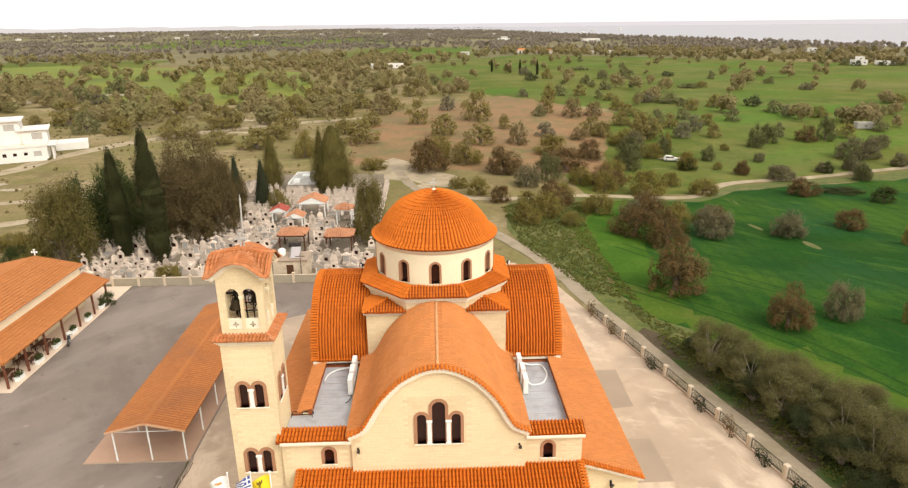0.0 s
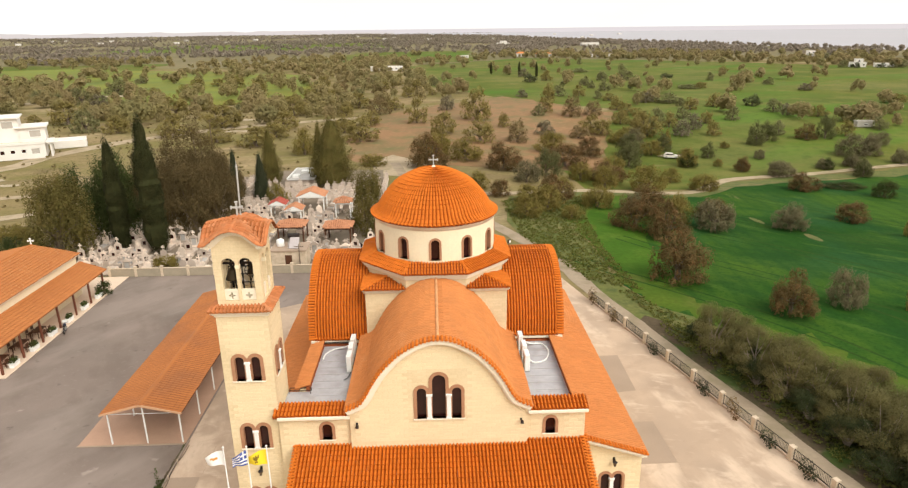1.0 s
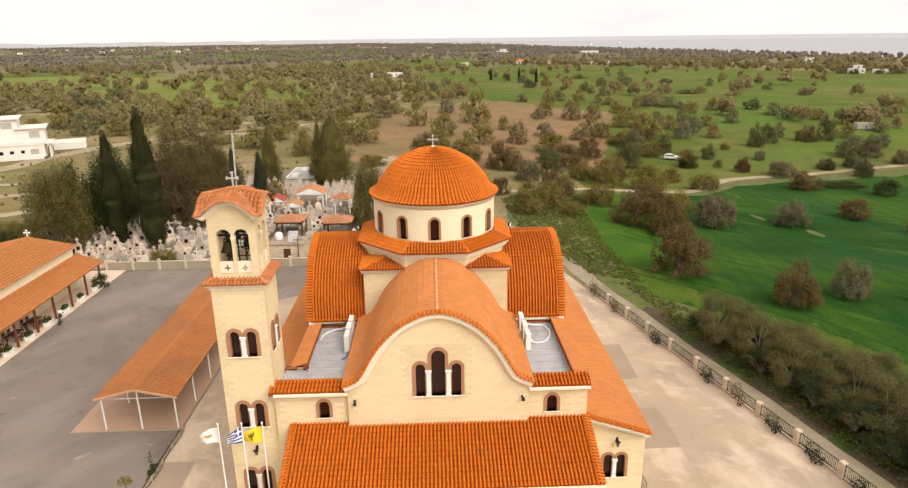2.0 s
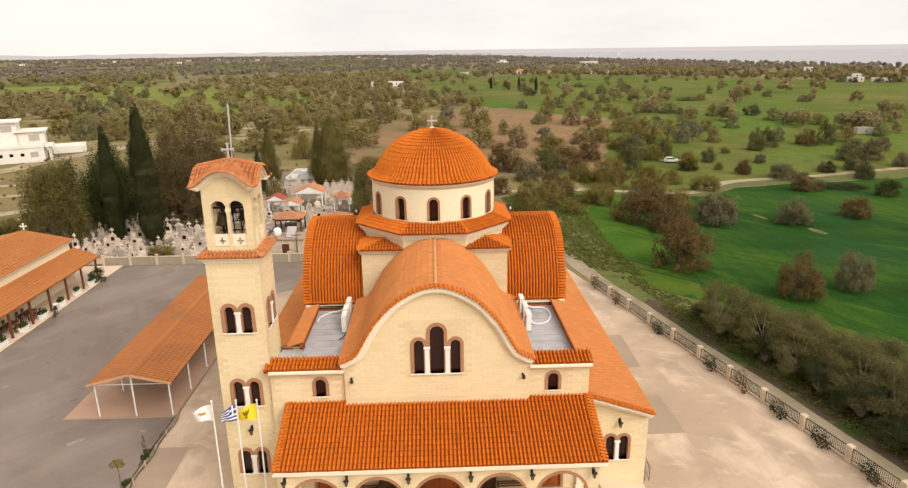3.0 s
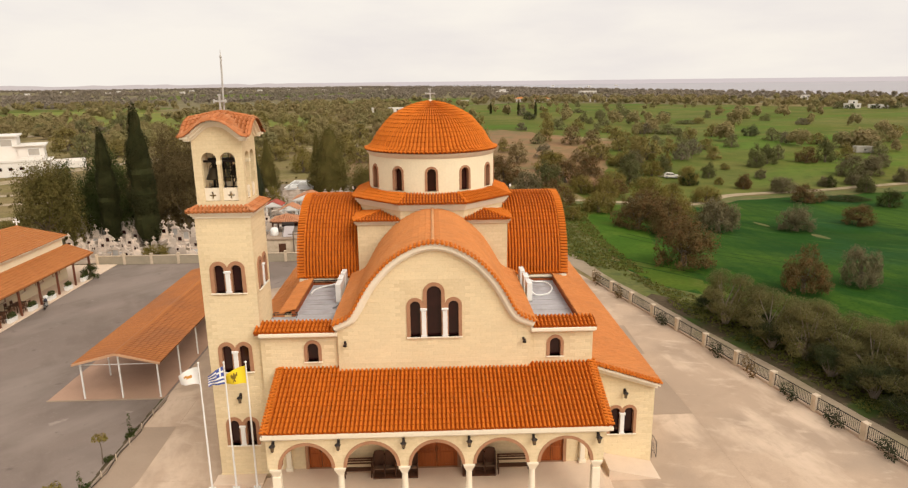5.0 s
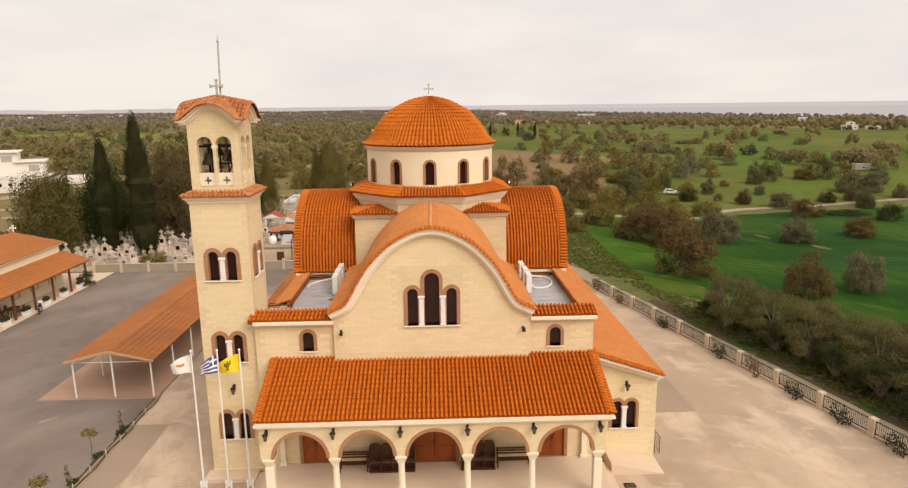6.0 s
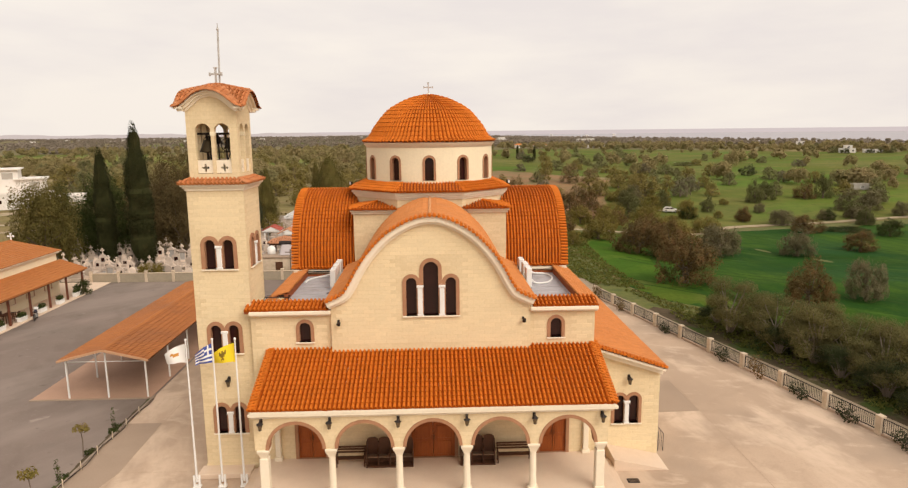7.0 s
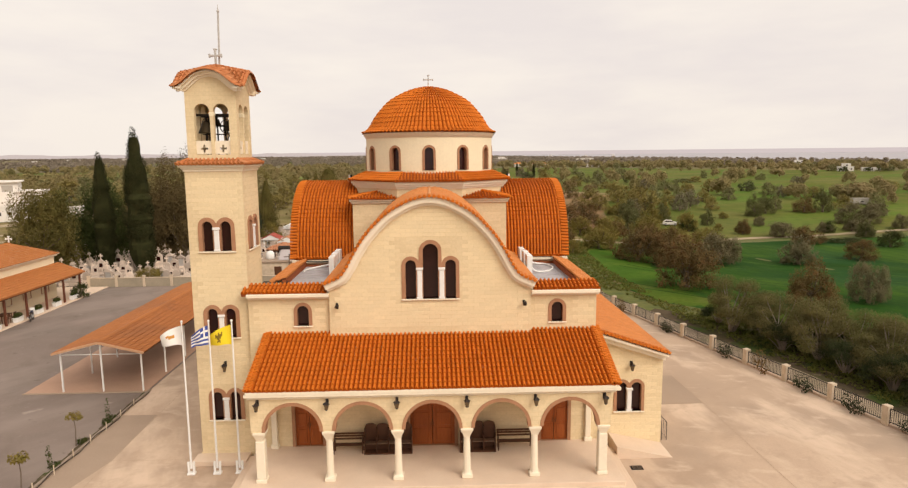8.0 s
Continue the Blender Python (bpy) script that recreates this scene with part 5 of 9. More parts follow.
strip("west_road", [(-160, 120), (-104, 146), (-97, 166), (-86, 190), (-60, 215), (-20, 235)], 5.5, -0.012, DIRT, "pale road by the white house", "road", 4)
strip("west_track", [(-140, 100), (-85, 121), (-74, 124), (-60, 130)], 2.6, -0.012, DIRT, "pale track", "track", 5)
strip("west_path", [(-120, 80), (-76, 106), (-68, 112), (-62, 120)], 3.2, -0.011, DIRT, "pale track", "track", 6)
TRAM = mat("trodden_wheat_rows", (0.020, 0.058, 0.011), 0.95, (0.045, 0.070, 0.014), 0.4, 0.7, 0.4, 2.5, 0.2, spec=0.03)
for off in (-24.0, -12.0, 0.0, 12.0, 24.0, 37.0):
    for gauge in (-0.95, 0.95):
        d = off + gauge
        line = [(27.5, 90.5), (32.2, 84.0), (39.6, 75.8), (45.5, 68.3), (49.9, 60.7), (54.0, 50.0)]
        strip("tramline", [(x + 0.78 * d, y + 0.63 * d) for x, y in line], 0.32, -0.0125, TRAM, "dark wheel track between the wheat rows", "tramline", int(abs(d) * 10))
for k, (x, y, a, b) in enumerate([(-96, 138, 5, 1.6), (-88, 133, 3, 1), (-102, 142, 4, 1.2), (-176, 300, 10, 4), (-150, 330, 12, 4), (-60, 232, 12, 2.5), (57.6, 153.4, 3.2, 1.5), (-57, 205, 8, 2)]):
    sheet("bare_patch", [(x + a * math.cos(i * math.pi / 6), y + b * math.sin(i * math.pi / 6)) for i in range(12)], -0.008 - 0.0005 * k, PALE_SOIL, "bare pale soil patch", "soil", a * 0.16, a * 0.09, 20 + k)
for k, (x, y, a, b, r) in enumerate([(51.8, 97.8, 1.9, 0.5, -80), (55.8, 88.6, 2.0, 0.7, -84)]):
    c, s = math.cos(radians(r)), math.sin(radians(r))
    sheet("bare_patch", [(x + a * math.cos(i * math.pi / 6) * c - b * math.sin(i * math.pi / 6) * s, y + a * math.cos(i * math.pi / 6) * s + b * math.sin(i * math.pi / 6) * c) for i in range(12)], -0.01, VERGE, "bare weedy patch in the wheat", "soil", 0.6, 0.12, 40 + k)

# yard
sheet("yard_asphalt", [(-48, -30), (-19.1, -30), (-19.1, 66.5), (-13.5, 69.5), (-9, 78.4), (-41, 78.4), (-41, 50), (-48, 46)], 0.004, ASPHALT, "worn grey asphalt car park", "car park")
sheet("yard_concrete", [(-19.1, -30), (43, -30), (26.6, 32.5), (17.2, 68.8), (15.6, 75), (11, 84), (6, 84), (-9, 78.4), (-13.5, 69.5), (-19.1, 66.5)], 0.0, CONCRETE, "pale beige concrete yard", "yard")
for k, pts in enumerate([[(12.5, 38.2), (17.0, 38.3), (16.9, 43.4), (12.5, 43.4)], [(-19.0, 38.4), (-16.85, 38.4), (-16.7, 32.4), (-17.5, 29.0), (-19.0, 29.0)], [(12.5, 47.4), (16.95, 48.0), (17.1, 54.3), (12.5, 54.2)]]):
    sheet("concrete_slab", pts, 0.006 + 0.001 * k, PATCH, "darker grey concrete slab", "slab")
patches(PATCH, 0.5, (0.36, 0.268, 0.195), 0.5, 0.7, 0.5)
joints = Geo()
def joint(x0, y0, x1, y1, w=0.018):
    d = math.hypot(x1 - x0, y1 - y0)
    nx, ny = -(y1 - y0) / d * w / 2, (x1 - x0) / d * w / 2
    joints.add([(x0 + nx, y0 + ny, 0.012), (x1 + nx, y1 + ny, 0.012), (x1 - nx, y1 - ny, 0.012), (x0 - nx, y0 - ny, 0.012)], [(0, 1, 2, 3)])
joint(17.02, 26, 17.02, 43, 0.022), joint(12.5, 38.2, 18.6, 38.3, 0.025), joint(12.5, 43.4, 17.0, 43.4, 0.018), joint(-16.8, 42, -16.7, 20, 0.022), joint(-19, 38.4, -12.5, 38.4, 0.02), joint(-16.7, 32.4, -12.3, 32.3, 0.018)
tagged(part("yard_joint", joints, mat("joint_filler", (0.38, 0.275, 0.19), 0.9)), "thin dark joints between concrete slabs", "joint", kind="structure")
kerb = Geo()
for i in range(30):
    kerb.box(-19.15, 10 + i * 1.09, 0.0, -19.0, 10 + i * 1.09 + 1.07, 0.11 + 0.005 * (i % 3), 0.015)
tagged(part("kerb", kerb, mat("weathered_kerb", (0.33, 0.255, 0.195), 0.9, (0.24, 0.19, 0.15), 0.8, 0.8, 0.3, 6, 0.3)), "low grey concrete kerb", "kerb", kind="structure")

bed = Geo()
rng_bed = random.Random(8)
for i in range(34):
    y0 = 20 + i * 0.66
    w = 0.16 + rng_bed.uniform(0, 0.16)
    bed.box(-19.15 - w, y0, 0.0, -19.16, y0 + 0.66, 0.03 + rng_bed.uniform(0, 0.03), 0.01)
tagged(part("kerb_soil", bed, LITTER), "dark soil strip along the kerb", "soil", kind="structure")

# sea and far hills
sheet("water", [(560, 760), (470, 1190), (380, 1640), (270, 2950), (-400, 4300), (-500, 4790), (4790, 4790), (4790, 700), (1500, 640)], -0.03, SEA, "pale lilac sea under an overcast sky", "sea")
def backdrop(name, a0, a1, dist, top, material, label, bumps):
    n = 90
    p = []
    for i in range(n + 1):
        a = radians(a0 + (a1 - a0) * i / n)
        h = top + bumps * (noise.noise(Vector((i * 0.13, 3.1, top))) + 0.5 * noise.noise(Vector((i * 0.41, 9.0, top))))
        h = h * min(1, 0.45 + (n - i) / 40) if bumps else h
        p += [(dist * math.sin(a), dist * math.cos(a), -2), (dist * math.sin(a), dist * math.cos(a), h)]
    me = bpy.data.meshes.new(name)
    me.from_pydata(p, [], [(2 * i, 2 * i + 2, 2 * i + 3, 2 * i + 1) for i in range(n)])
    return tagged(part(name, me, material), label, "backdrop", kind="structure")
# a self-lit surface: all its brightness is given as emission
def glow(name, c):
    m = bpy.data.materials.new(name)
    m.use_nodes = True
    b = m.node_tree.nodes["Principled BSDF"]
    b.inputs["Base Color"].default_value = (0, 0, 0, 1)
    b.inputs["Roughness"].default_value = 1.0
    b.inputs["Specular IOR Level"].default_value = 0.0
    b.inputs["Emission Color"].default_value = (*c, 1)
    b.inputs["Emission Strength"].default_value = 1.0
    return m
# both backdrops glow by themselves, with the haze put into their colour
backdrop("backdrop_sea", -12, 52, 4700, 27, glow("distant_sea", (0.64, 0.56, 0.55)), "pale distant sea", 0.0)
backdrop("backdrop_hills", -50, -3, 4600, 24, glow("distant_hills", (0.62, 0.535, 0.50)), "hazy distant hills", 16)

# ---- yard: fence, walls, carport, hall, flags ----
def swap_xy(x=0.0):
    """Turns a prism's outline (x, z) into (y, z), and its depth into x."""
    return Matrix(((0, 1, 0, x), (1, 0, 0, 0), (0, 0, 1, 0), (0, 0, 0, 1)))


# railing along the lane
fence = thing("fence", "black iron railings between square cream posts along the yard", "fence")
FP = [Vector((26.12 - 0.94 * k, 34.55 + 3.66 * k, 0)) for k in range(-6, 10)]
yaw = math.degrees(math.atan2(3.66, -0.94))
post = Geo().box(-0.19, -0.19, 0, 0.19, 0.19, 1.12, 0.015)
post.box(-0.205, -0.205, 1.12, 0.205, 0.205, 1.17, 0.015)
post_me = post.mesh("post")
POST = mat("weathered_post_plaster", (0.62, 0.50, 0.37), 0.9, (0.50, 0.39, 0.28), 1.2, 0.7, 0.2, 8, 0.15, stain=(0.36, 0.28, 0.19), stain_scale=1.5, stain_amount=0.5)
L = (FP[1] - FP[0]).length
BAR_X = [0.3 + (L - 0.6) * i / 24 for i in range(25)]
rail_me = Geo().box(0.2, -0.02, -0.025, L - 0.2, 0.02, 0.025, 0.006).mesh("rail")
bar_me = Geo().box(-0.009, -0.009, 0.24, 0.009, 0.009, 1.02).mesh("bar")
upright_me = Geo().box(-0.018, -0.018, 0.1, 0.018, 0.018, 1.04).mesh("upright")
bars = Geo()
for x in BAR_X:
    bars.box(x - 0.009, -0.009, 0.24, x + 0.009, 0.009, 1.02)
bars_me = bars.mesh("bars")
plinth_me = Geo().box(0.15, -0.1, 0, L - 0.15, 0.1, 0.14, 0.01).mesh("plinth")
for i, p in enumerate(FP):
    at = pose(*p, 0, 0, yaw)
    part("post", post_me, POST, fence, at=at)
    if i < len(FP) - 1:
        for z in (1.025, 0.24):
            part("rail", rail_me, IRON, fence, at=at @ pose(0, 0, z))
        for x in (0.21, L / 2, L - 0.21):
            part("upright", upright_me, IRON, fence, at=at @ pose(x, 0, 0))
        if i < 3:
            tagged(part("bars", bars_me, IRON, fence, at=at), kind="stuff")
        else:
            for x in BAR_X:
                part("bar", bar_me, IRON, fence, at=at @ pose(x, 0, 0))
        part("plinth", plinth_me, CONCRETE, fence, at=at)

# cemetery wall behind the yard
wall = tagged(new("boundary_wall"), "cream block boundary wall with lighter posts", "wall", kind="structure")
for i in range(12):
    x0 = -41.5 + i * 3.3
    g = Geo().box(x0 + 0.16, 78.42, 0, x0 + 3.14, 78.6, 1.05, 0.01)
    part("wall_panel", g, mat("grey_block_wall", (0.36, 0.30, 0.22), 0.9, (0.28, 0.24, 0.17), 0.8, 0.6, 0.25, 6, 0.2) if i == 0 else bpy.data.materials["grey_block_wall"], wall)
    g = Geo().box(x0 - 0.16, 78.36, 0, x0 + 0.16, 78.66, 1.3, 0.015)
    g.box(x0 - 0.2, 78.32, 1.3, x0 + 0.2, 78.7, 1.38, 0.015)
    part("wall_post", g, POST, wall)
    part("coping", Geo().box(x0 + 0.16, 78.38, 1.05, x0 + 3.14, 78.64, 1.13, 0.015), POST, wall)

# long carport
carport = thing("carport", "long open carport with a low-pitched brown-red profiled roof", "carport")
# unseen roof underside, coloured dark so less light bounces below it
DIM_BOARDS = mat("dark_roof_boarding", (0.13, 0.058, 0.026), 0.8, (0.09, 0.04, 0.02), 1.5, 0.6, 0.2, 10, 0.2)
RX, EL, ER, Y0, Y1, ZE, ZR = -22.1, -25.1, -19.12, 42.2, 65.5, 2.82, 3.55
for nm, xe, sgn in (("roof_slope", EL, 1), ("roof_slope", ER, -1)):
    w = abs(RX - xe)
    up = Vector((RX - xe, 0, ZR - ZE))
    o = (xe, Y1 if sgn > 0 else Y0, ZE)
    part(nm, tile_grid(slope(o, (0, -sgn, 0), up), Y1 - Y0, up.length, 0.3, 0.4, high=0.012, step=0.032), SHEET_ROOF, carport)
    g = Geo().prism([[(xe, ZE - 0.1), (RX, ZR - 0.1), (RX, ZR - 0.015), (xe, ZE - 0.015)]], Y0 + 0.02, Y1)
    part("roof_board", g, DIM_BOARDS, carport)
g = Geo().prism([[(EL - 0.03, ZE - 0.12), (RX, ZR - 0.12), (ER + 0.03, ZE - 0.12), (ER + 0.03, ZE + 0.02), (RX, ZR + 0.05), (EL - 0.03, ZE + 0.02)]], Y0 - 0.06, Y0 + 0.01)
part("bargeboard", g, mat("painted_board", (0.56, 0.32, 0.18), 0.7, (0.48, 0.27, 0.15), 1, 0.5), carport)
part("ridge_cap", Geo().prism([[(RX - 0.2, ZR + 0.01), (RX, ZR + 0.09), (RX + 0.2, ZR + 0.01)]], Y0 - 0.05, Y1), SHEET_ROOF, carport)
leg = Geo().box(-0.045, -0.045, 0, 0.045, 0.045, 2.7).mesh("leg")
for i in range(7):
    y = Y0 + 0.35 + i * (Y1 - Y0 - 0.7) / 6
    for x, h in ((EL + 0.35, 1.0), (ER - 0.35, 1.0), (RX, 1.2)):
        if x == RX and i not in (0, 6):
            continue
        ob = part("leg", leg, WHITE, carport, at=pose(x, y, 0.05) @ Matrix.Diagonal((1, 1, h * 1.03, 1)))
    tr = Geo().tube([(EL + 0.3, y, 2.62), (ER - 0.3, y, 2.62)], 0.03, 4)
    tr.tube([(EL + 0.3, y, 2.72), (RX, y, 3.36), (ER - 0.3, y, 2.72)], 0.03, 4)
    tr.tube([(RX, y, 2.62), (RX, y, 3.36)], 0.025, 4)
    part("truss", tr, WHITE, carport)
CARFLOOR = mat("pinkish_paving", (0.46, 0.285, 0.195), 0.8, (0.38, 0.23, 0.155), 0.5, 0.6, 0.15, 8, stain=(0.34, 0.22, 0.15), stain_scale=0.2, stain_amount=0.5)
tagged(part("carport_floor", Geo().box(-27.28, Y0 + 0.18, 0.0, -19.25, Y1 + 0.5, 0.05, 0.01), CARFLOOR), "pale pinkish paved carport floor", "floor", kind="structure")

tagged(part("carport_edge", Geo().box(-27.32, Y0 + 0.06, 0.0, -19.25, Y0 + 0.18, 0.07, 0.01), PATCH), "dark dirty edge of the carport floor", "kerb", kind="structure")

# parish hall with a veranda
hall = thing("parish_hall", "long low hall with orange-brown tiled roof and timber veranda", "hall")
VX, VT, VY0, VY1 = -39.3, -42.2, 53.2, 73.7
up = Vector((VT - VX, 0, 1.05))
part("veranda_roof", tile_grid(slope((VX, VY0, 2.86), (0, 1, 0), up), VY1 - VY0, up.length, 0.3, 0.4, in_polygon([(0, 0), (VY1 - VY0, 0), (VY1 - VY0, up.length), (2.9, up.length)]), high=0.025), HALL_ROOF, hall)
upf = Vector((0, 2.9, 1.05))
part("veranda_roof", tile_grid(slope((-70, VY0, 2.86), (1, 0, 0), upf), 70 + VX, upf.length, 0.3, 0.4, in_polygon([(0, 0), (70 + VX, 0), (70 + VX - 2.9, upf.length), (0, upf.length)]), high=0.025), HALL_ROOF, hall)
part("hip_tiles", ridge_tiles(Geo(), [(VX, VY0, 2.92), (VT, VY0 + 2.9, 3.97)], 0.12, 0.4), HALL_ROOF, hall)
g = Geo().add([(VX + 0.02, VY0 - 0.02, 2.84), (VX + 0.02, VY1, 2.84), (VT, VY1, 3.89), (VT, VY0 + 2.9, 3.89), (-70, VY0 - 0.02, 2.84), (-70, VY0 + 2.9, 3.89),
               (VX + 0.02, VY0 - 0.02, 2.74), (VX + 0.02, VY1, 2.74), (VT, VY1, 3.79), (VT, VY0 + 2.9, 3.79), (-70, VY0 - 0.02, 2.74), (-70, VY0 + 2.9, 3.79)],
              [(0, 1, 2, 3), (0, 3, 5, 4), (6, 9, 8, 7), (6, 10, 11, 9), (0, 6, 7, 1), (0, 4, 10, 6), (1, 7, 8, 2)])
part("veranda_board", g, HALL_ROOF, hall)
part("hall_wall", Geo().box(-70, 56.2, 0.1, VT, 73.0, 4.95), PLASTER, hall)
g = Geo()
g.box(VT - 0.02, 55.9, 4.72, VT + 0.22, 73.3, 4.98, 0.03)
part("cornice", g, TRIM, hall)
RXH, ZEH, ZRH = -47.2, 5.02, 6.15
for xe, sgn in ((-41.8, 1), (-52.6, -1)):
    up = Vector((RXH - xe, 0, ZRH - ZEH))
    o = (xe, 55.6 if sgn > 0 else 73.5, ZEH)
    part("upper_roof", tile_grid(slope(o, (0, sgn, 0), up), 17.9, up.length, 0.3, 0.42, high=0.025), HALL_ROOF, hall)
g = Geo().prism([[(-52.6, ZEH - 0.1), (RXH, ZRH - 0.1), (-41.8, ZEH - 0.1), (-41.8, ZEH - 0.02), (RXH, ZRH - 0.02), (-52.6, ZEH - 0.02)]], 55.65, 73.45)
part("roof_board", g, TRIM, hall)
part("gable_end", Geo().prism([[(-52.2, 4.9), (-42.2, 4.9), (RXH, ZRH - 0.1)]], 72.9, 73.2), PLASTER, hall)
part("ridge_tiles", ridge_tiles(Geo(), [(RXH, 55.6, ZRH + 0.03), (RXH, 73.5, ZRH + 0.03)], 0.12, 0.4), HALL_ROOF, hall)
part("gable_cross", cross_geo(0.6, 0.8, 0.06), WHITE, hall, at=pose(RXH, 73.4, ZRH))
PW = mat("brown_painted_post", (0.16, 0.055, 0.03), 0.6, (0.11, 0.04, 0.02), 2, 0.5)
leg = Geo().box(-0.09, -0.09, 0.1, 0.09, 0.09, 2.75, 0.01).mesh("veranda_post")
for i in range(7):
    part("veranda_post", leg, PW, hall, at=pose(VX - 0.35, VY0 + 0.4 + i * 3.25, 0))
for i in range(8):
    part("veranda_post", leg, PW, hall, at=pose(VX - 3.6 - i * 3.25, VY0 + 0.4, 0))
part("veranda_beam", Geo().box(VX - 0.44, VY0 + 0.3, 2.55, VX - 0.26, VY1 - 0.1, 2.76, 0.01), PW, hall)
for i in range(5):
    y = 58 + i * 3.2
    w = window_part(hall, [(0, 1.0, 1.2, 1.5)], pose(VT, y, 0, 0, 0, 90), 0.1, 0.2, sill=True)
tagged(part("hall_floor", Geo().box(-70, VY0 - 0.2, 0.0, VX + 0.2, 78.3, 0.1, 0.02), PAVING), "pale paved veranda floor", "floor", kind="structure")

# flagpoles
CLOTH = {"white": mat("white_flag_cloth", (0.80, 0.77, 0.72), 0.9), "yellow": mat("yellow_flag_cloth", (0.80, 0.60, 0.03), 0.9), "blue": mat("blue_flag_cloth", (0.06, 0.09, 0.30), 0.9),
         "copper": mat("copper_flag_print", (0.55, 0.26, 0.06), 0.9), "black": mat("black_flag_print", (0.20, 0.13, 0.02), 0.9)}


def flag_surface(u, v, seed, w=1.45, h=0.97):
    """A hanging, wind-blown cloth: u away from the pole, v down from its top."""
    if 2.0 < seed < 2.5:
        w = w * 0.74
    sag = 0.30 * u * u + 0.34 * u
    fold = 0.14 * math.sin(5.2 * u + seed + 1.4 * v) * u ** 0.6
    return Vector((-w * u * (0.72 + 0.05 * math.sin(seed)) , fold + 0.25 * u * math.cos(seed), -h * v * (1 - 0.38 * u) - sag * h * 0.85 - 0.03 * math.sin(7 * u + 3 * v + seed) * u))


def flag_patch(geo, u0, u1, v0, v1, seed, off=0.0, n=10, w=1.45, h=0.97):
    m = max(2, int(n * (v1 - v0)) + 1)
    k = max(2, int(n * (u1 - u0)) + 1)
    p = []
    for side in (-1, 1):
        for i in range(k + 1):
            for j in range(m + 1):
                q = flag_surface(u0 + (u1 - u0) * i / k, v0 + (v1 - v0) * j / m, seed, w, h)
                p.append(q + Vector((0, side * (0.006 + off), 0)))
    c = (k + 1) * (m + 1)
    f = []
    for s in (0, 1):
        f += [tuple(s * c + q for q in (i * (m + 1) + j, (i + 1) * (m + 1) + j, (i + 1) * (m + 1) + j + 1, i * (m + 1) + j + 1)) for i in range(k) for j in range(m)]
    for j in range(m):
        f += [(j, j + 1, c + j + 1, c + j), (k * (m + 1) + j, k * (m + 1) + j + 1, c + k * (m + 1) + j + 1, c + k * (m + 1) + j)]
    return geo.add(p, f)


for name, x, seed in (("white", -12.0, 0.4), ("striped", -10.72, 2.2), ("yellow", -9.62, 1.1)):
    look_word = {"white": "white flag with a copper emblem", "striped": "blue and white striped flag", "yellow": "yellow flag with a black emblem"}[name]
    pole = thing("flagpole", "tall white flagpole flying a " + look_word, "flagpole", "flagpoles", at=pose(x, 30.75, 0))
    g = Geo().tube([(0, 0, 0.3), (0, 0, 4), (0, 0, 7.75)], 0.055, 10, 0.032)
    g.lathe([(0.03, 7.75), (0.06, 7.79), (0.06, 7.83), (0.01, 7.88)], 10)
    part("pole", g, WHITE, pole)
    b = Geo().box(-0.18, -0.05, 0, -0.08, 0.05, 0.65, 0.01)
    b.box(0.08, -0.05, 0, 0.18, 0.05, 0.65, 0.01)
    b.box(-0.2, -0.14, 0, 0.2, 0.14, 0.1, 0.02)
    b.tube([(-0.19, 0, 0.5), (0.19, 0, 0.5)], 0.02, 6)
    part("base", b, WHITE, pole)
    at = pose(-0.05, 0, 7.6)
    if name == "white":
        f = part("flag", flag_patch(Geo(), 0, 1, 0, 1, seed), CLOTH["white"], pole, at=at)
        part("emblem", flag_patch(Geo(), 0.34, 0.6, 0.42, 0.6, seed, 0.004), CLOTH["copper"], f)
        part("emblem", flag_patch(Geo(), 0.58, 0.72, 0.34, 0.48, seed, 0.004), CLOTH["copper"], f)
    elif name == "striped":
        f = part("flag", flag_patch(Geo(), 0, 1, 0, 1, seed), CLOTH["white"], pole, at=at)
        for k in range(5):
            part("stripe", flag_patch(Geo(), 0.4 if k < 3 else 0, 1, k * 2 / 9, (k * 2 + 1) / 9, seed, 0.004), CLOTH["blue"], f)
        for a, b2, c, d in ((0, 0.16, 0, 0.22), (0.24, 0.4, 0, 0.22), (0, 0.16, 0.33, 0.55), (0.24, 0.4, 0.33, 0.55)):
            part("canton", flag_patch(Geo(), a, b2, c, d, seed, 0.004), CLOTH["blue"], f)
    else:
        f = part("flag", flag_patch(Geo(), 0, 1, 0, 1, seed), CLOTH["yellow"], pole, at=at)
        for a, b2, c, d in ((0.5, 0.56, 0.22, 0.78), (0.44, 0.5, 0.34, 0.62), (0.56, 0.62, 0.34, 0.62), (0.38, 0.44, 0.24, 0.5), (0.62, 0.68, 0.24, 0.5), (0.46, 0.5, 0.7, 0.84), (0.56, 0.6, 0.7, 0.84)):
            part("emblem", flag_patch(Geo(), a, b2, c, d, seed, 0.004), CLOTH["black"], f)

# ---- trees ----
def leaf_mat(name, a, b, dry):
    m = mat(name, a, 0.85, b, 0.45, 0.9, 0.0, 4, 0, island=0.17, spec=0.1, stain=dry, stain_scale=0.9, stain_amount=0.6)
    translucent(m, 0.42)
    return m


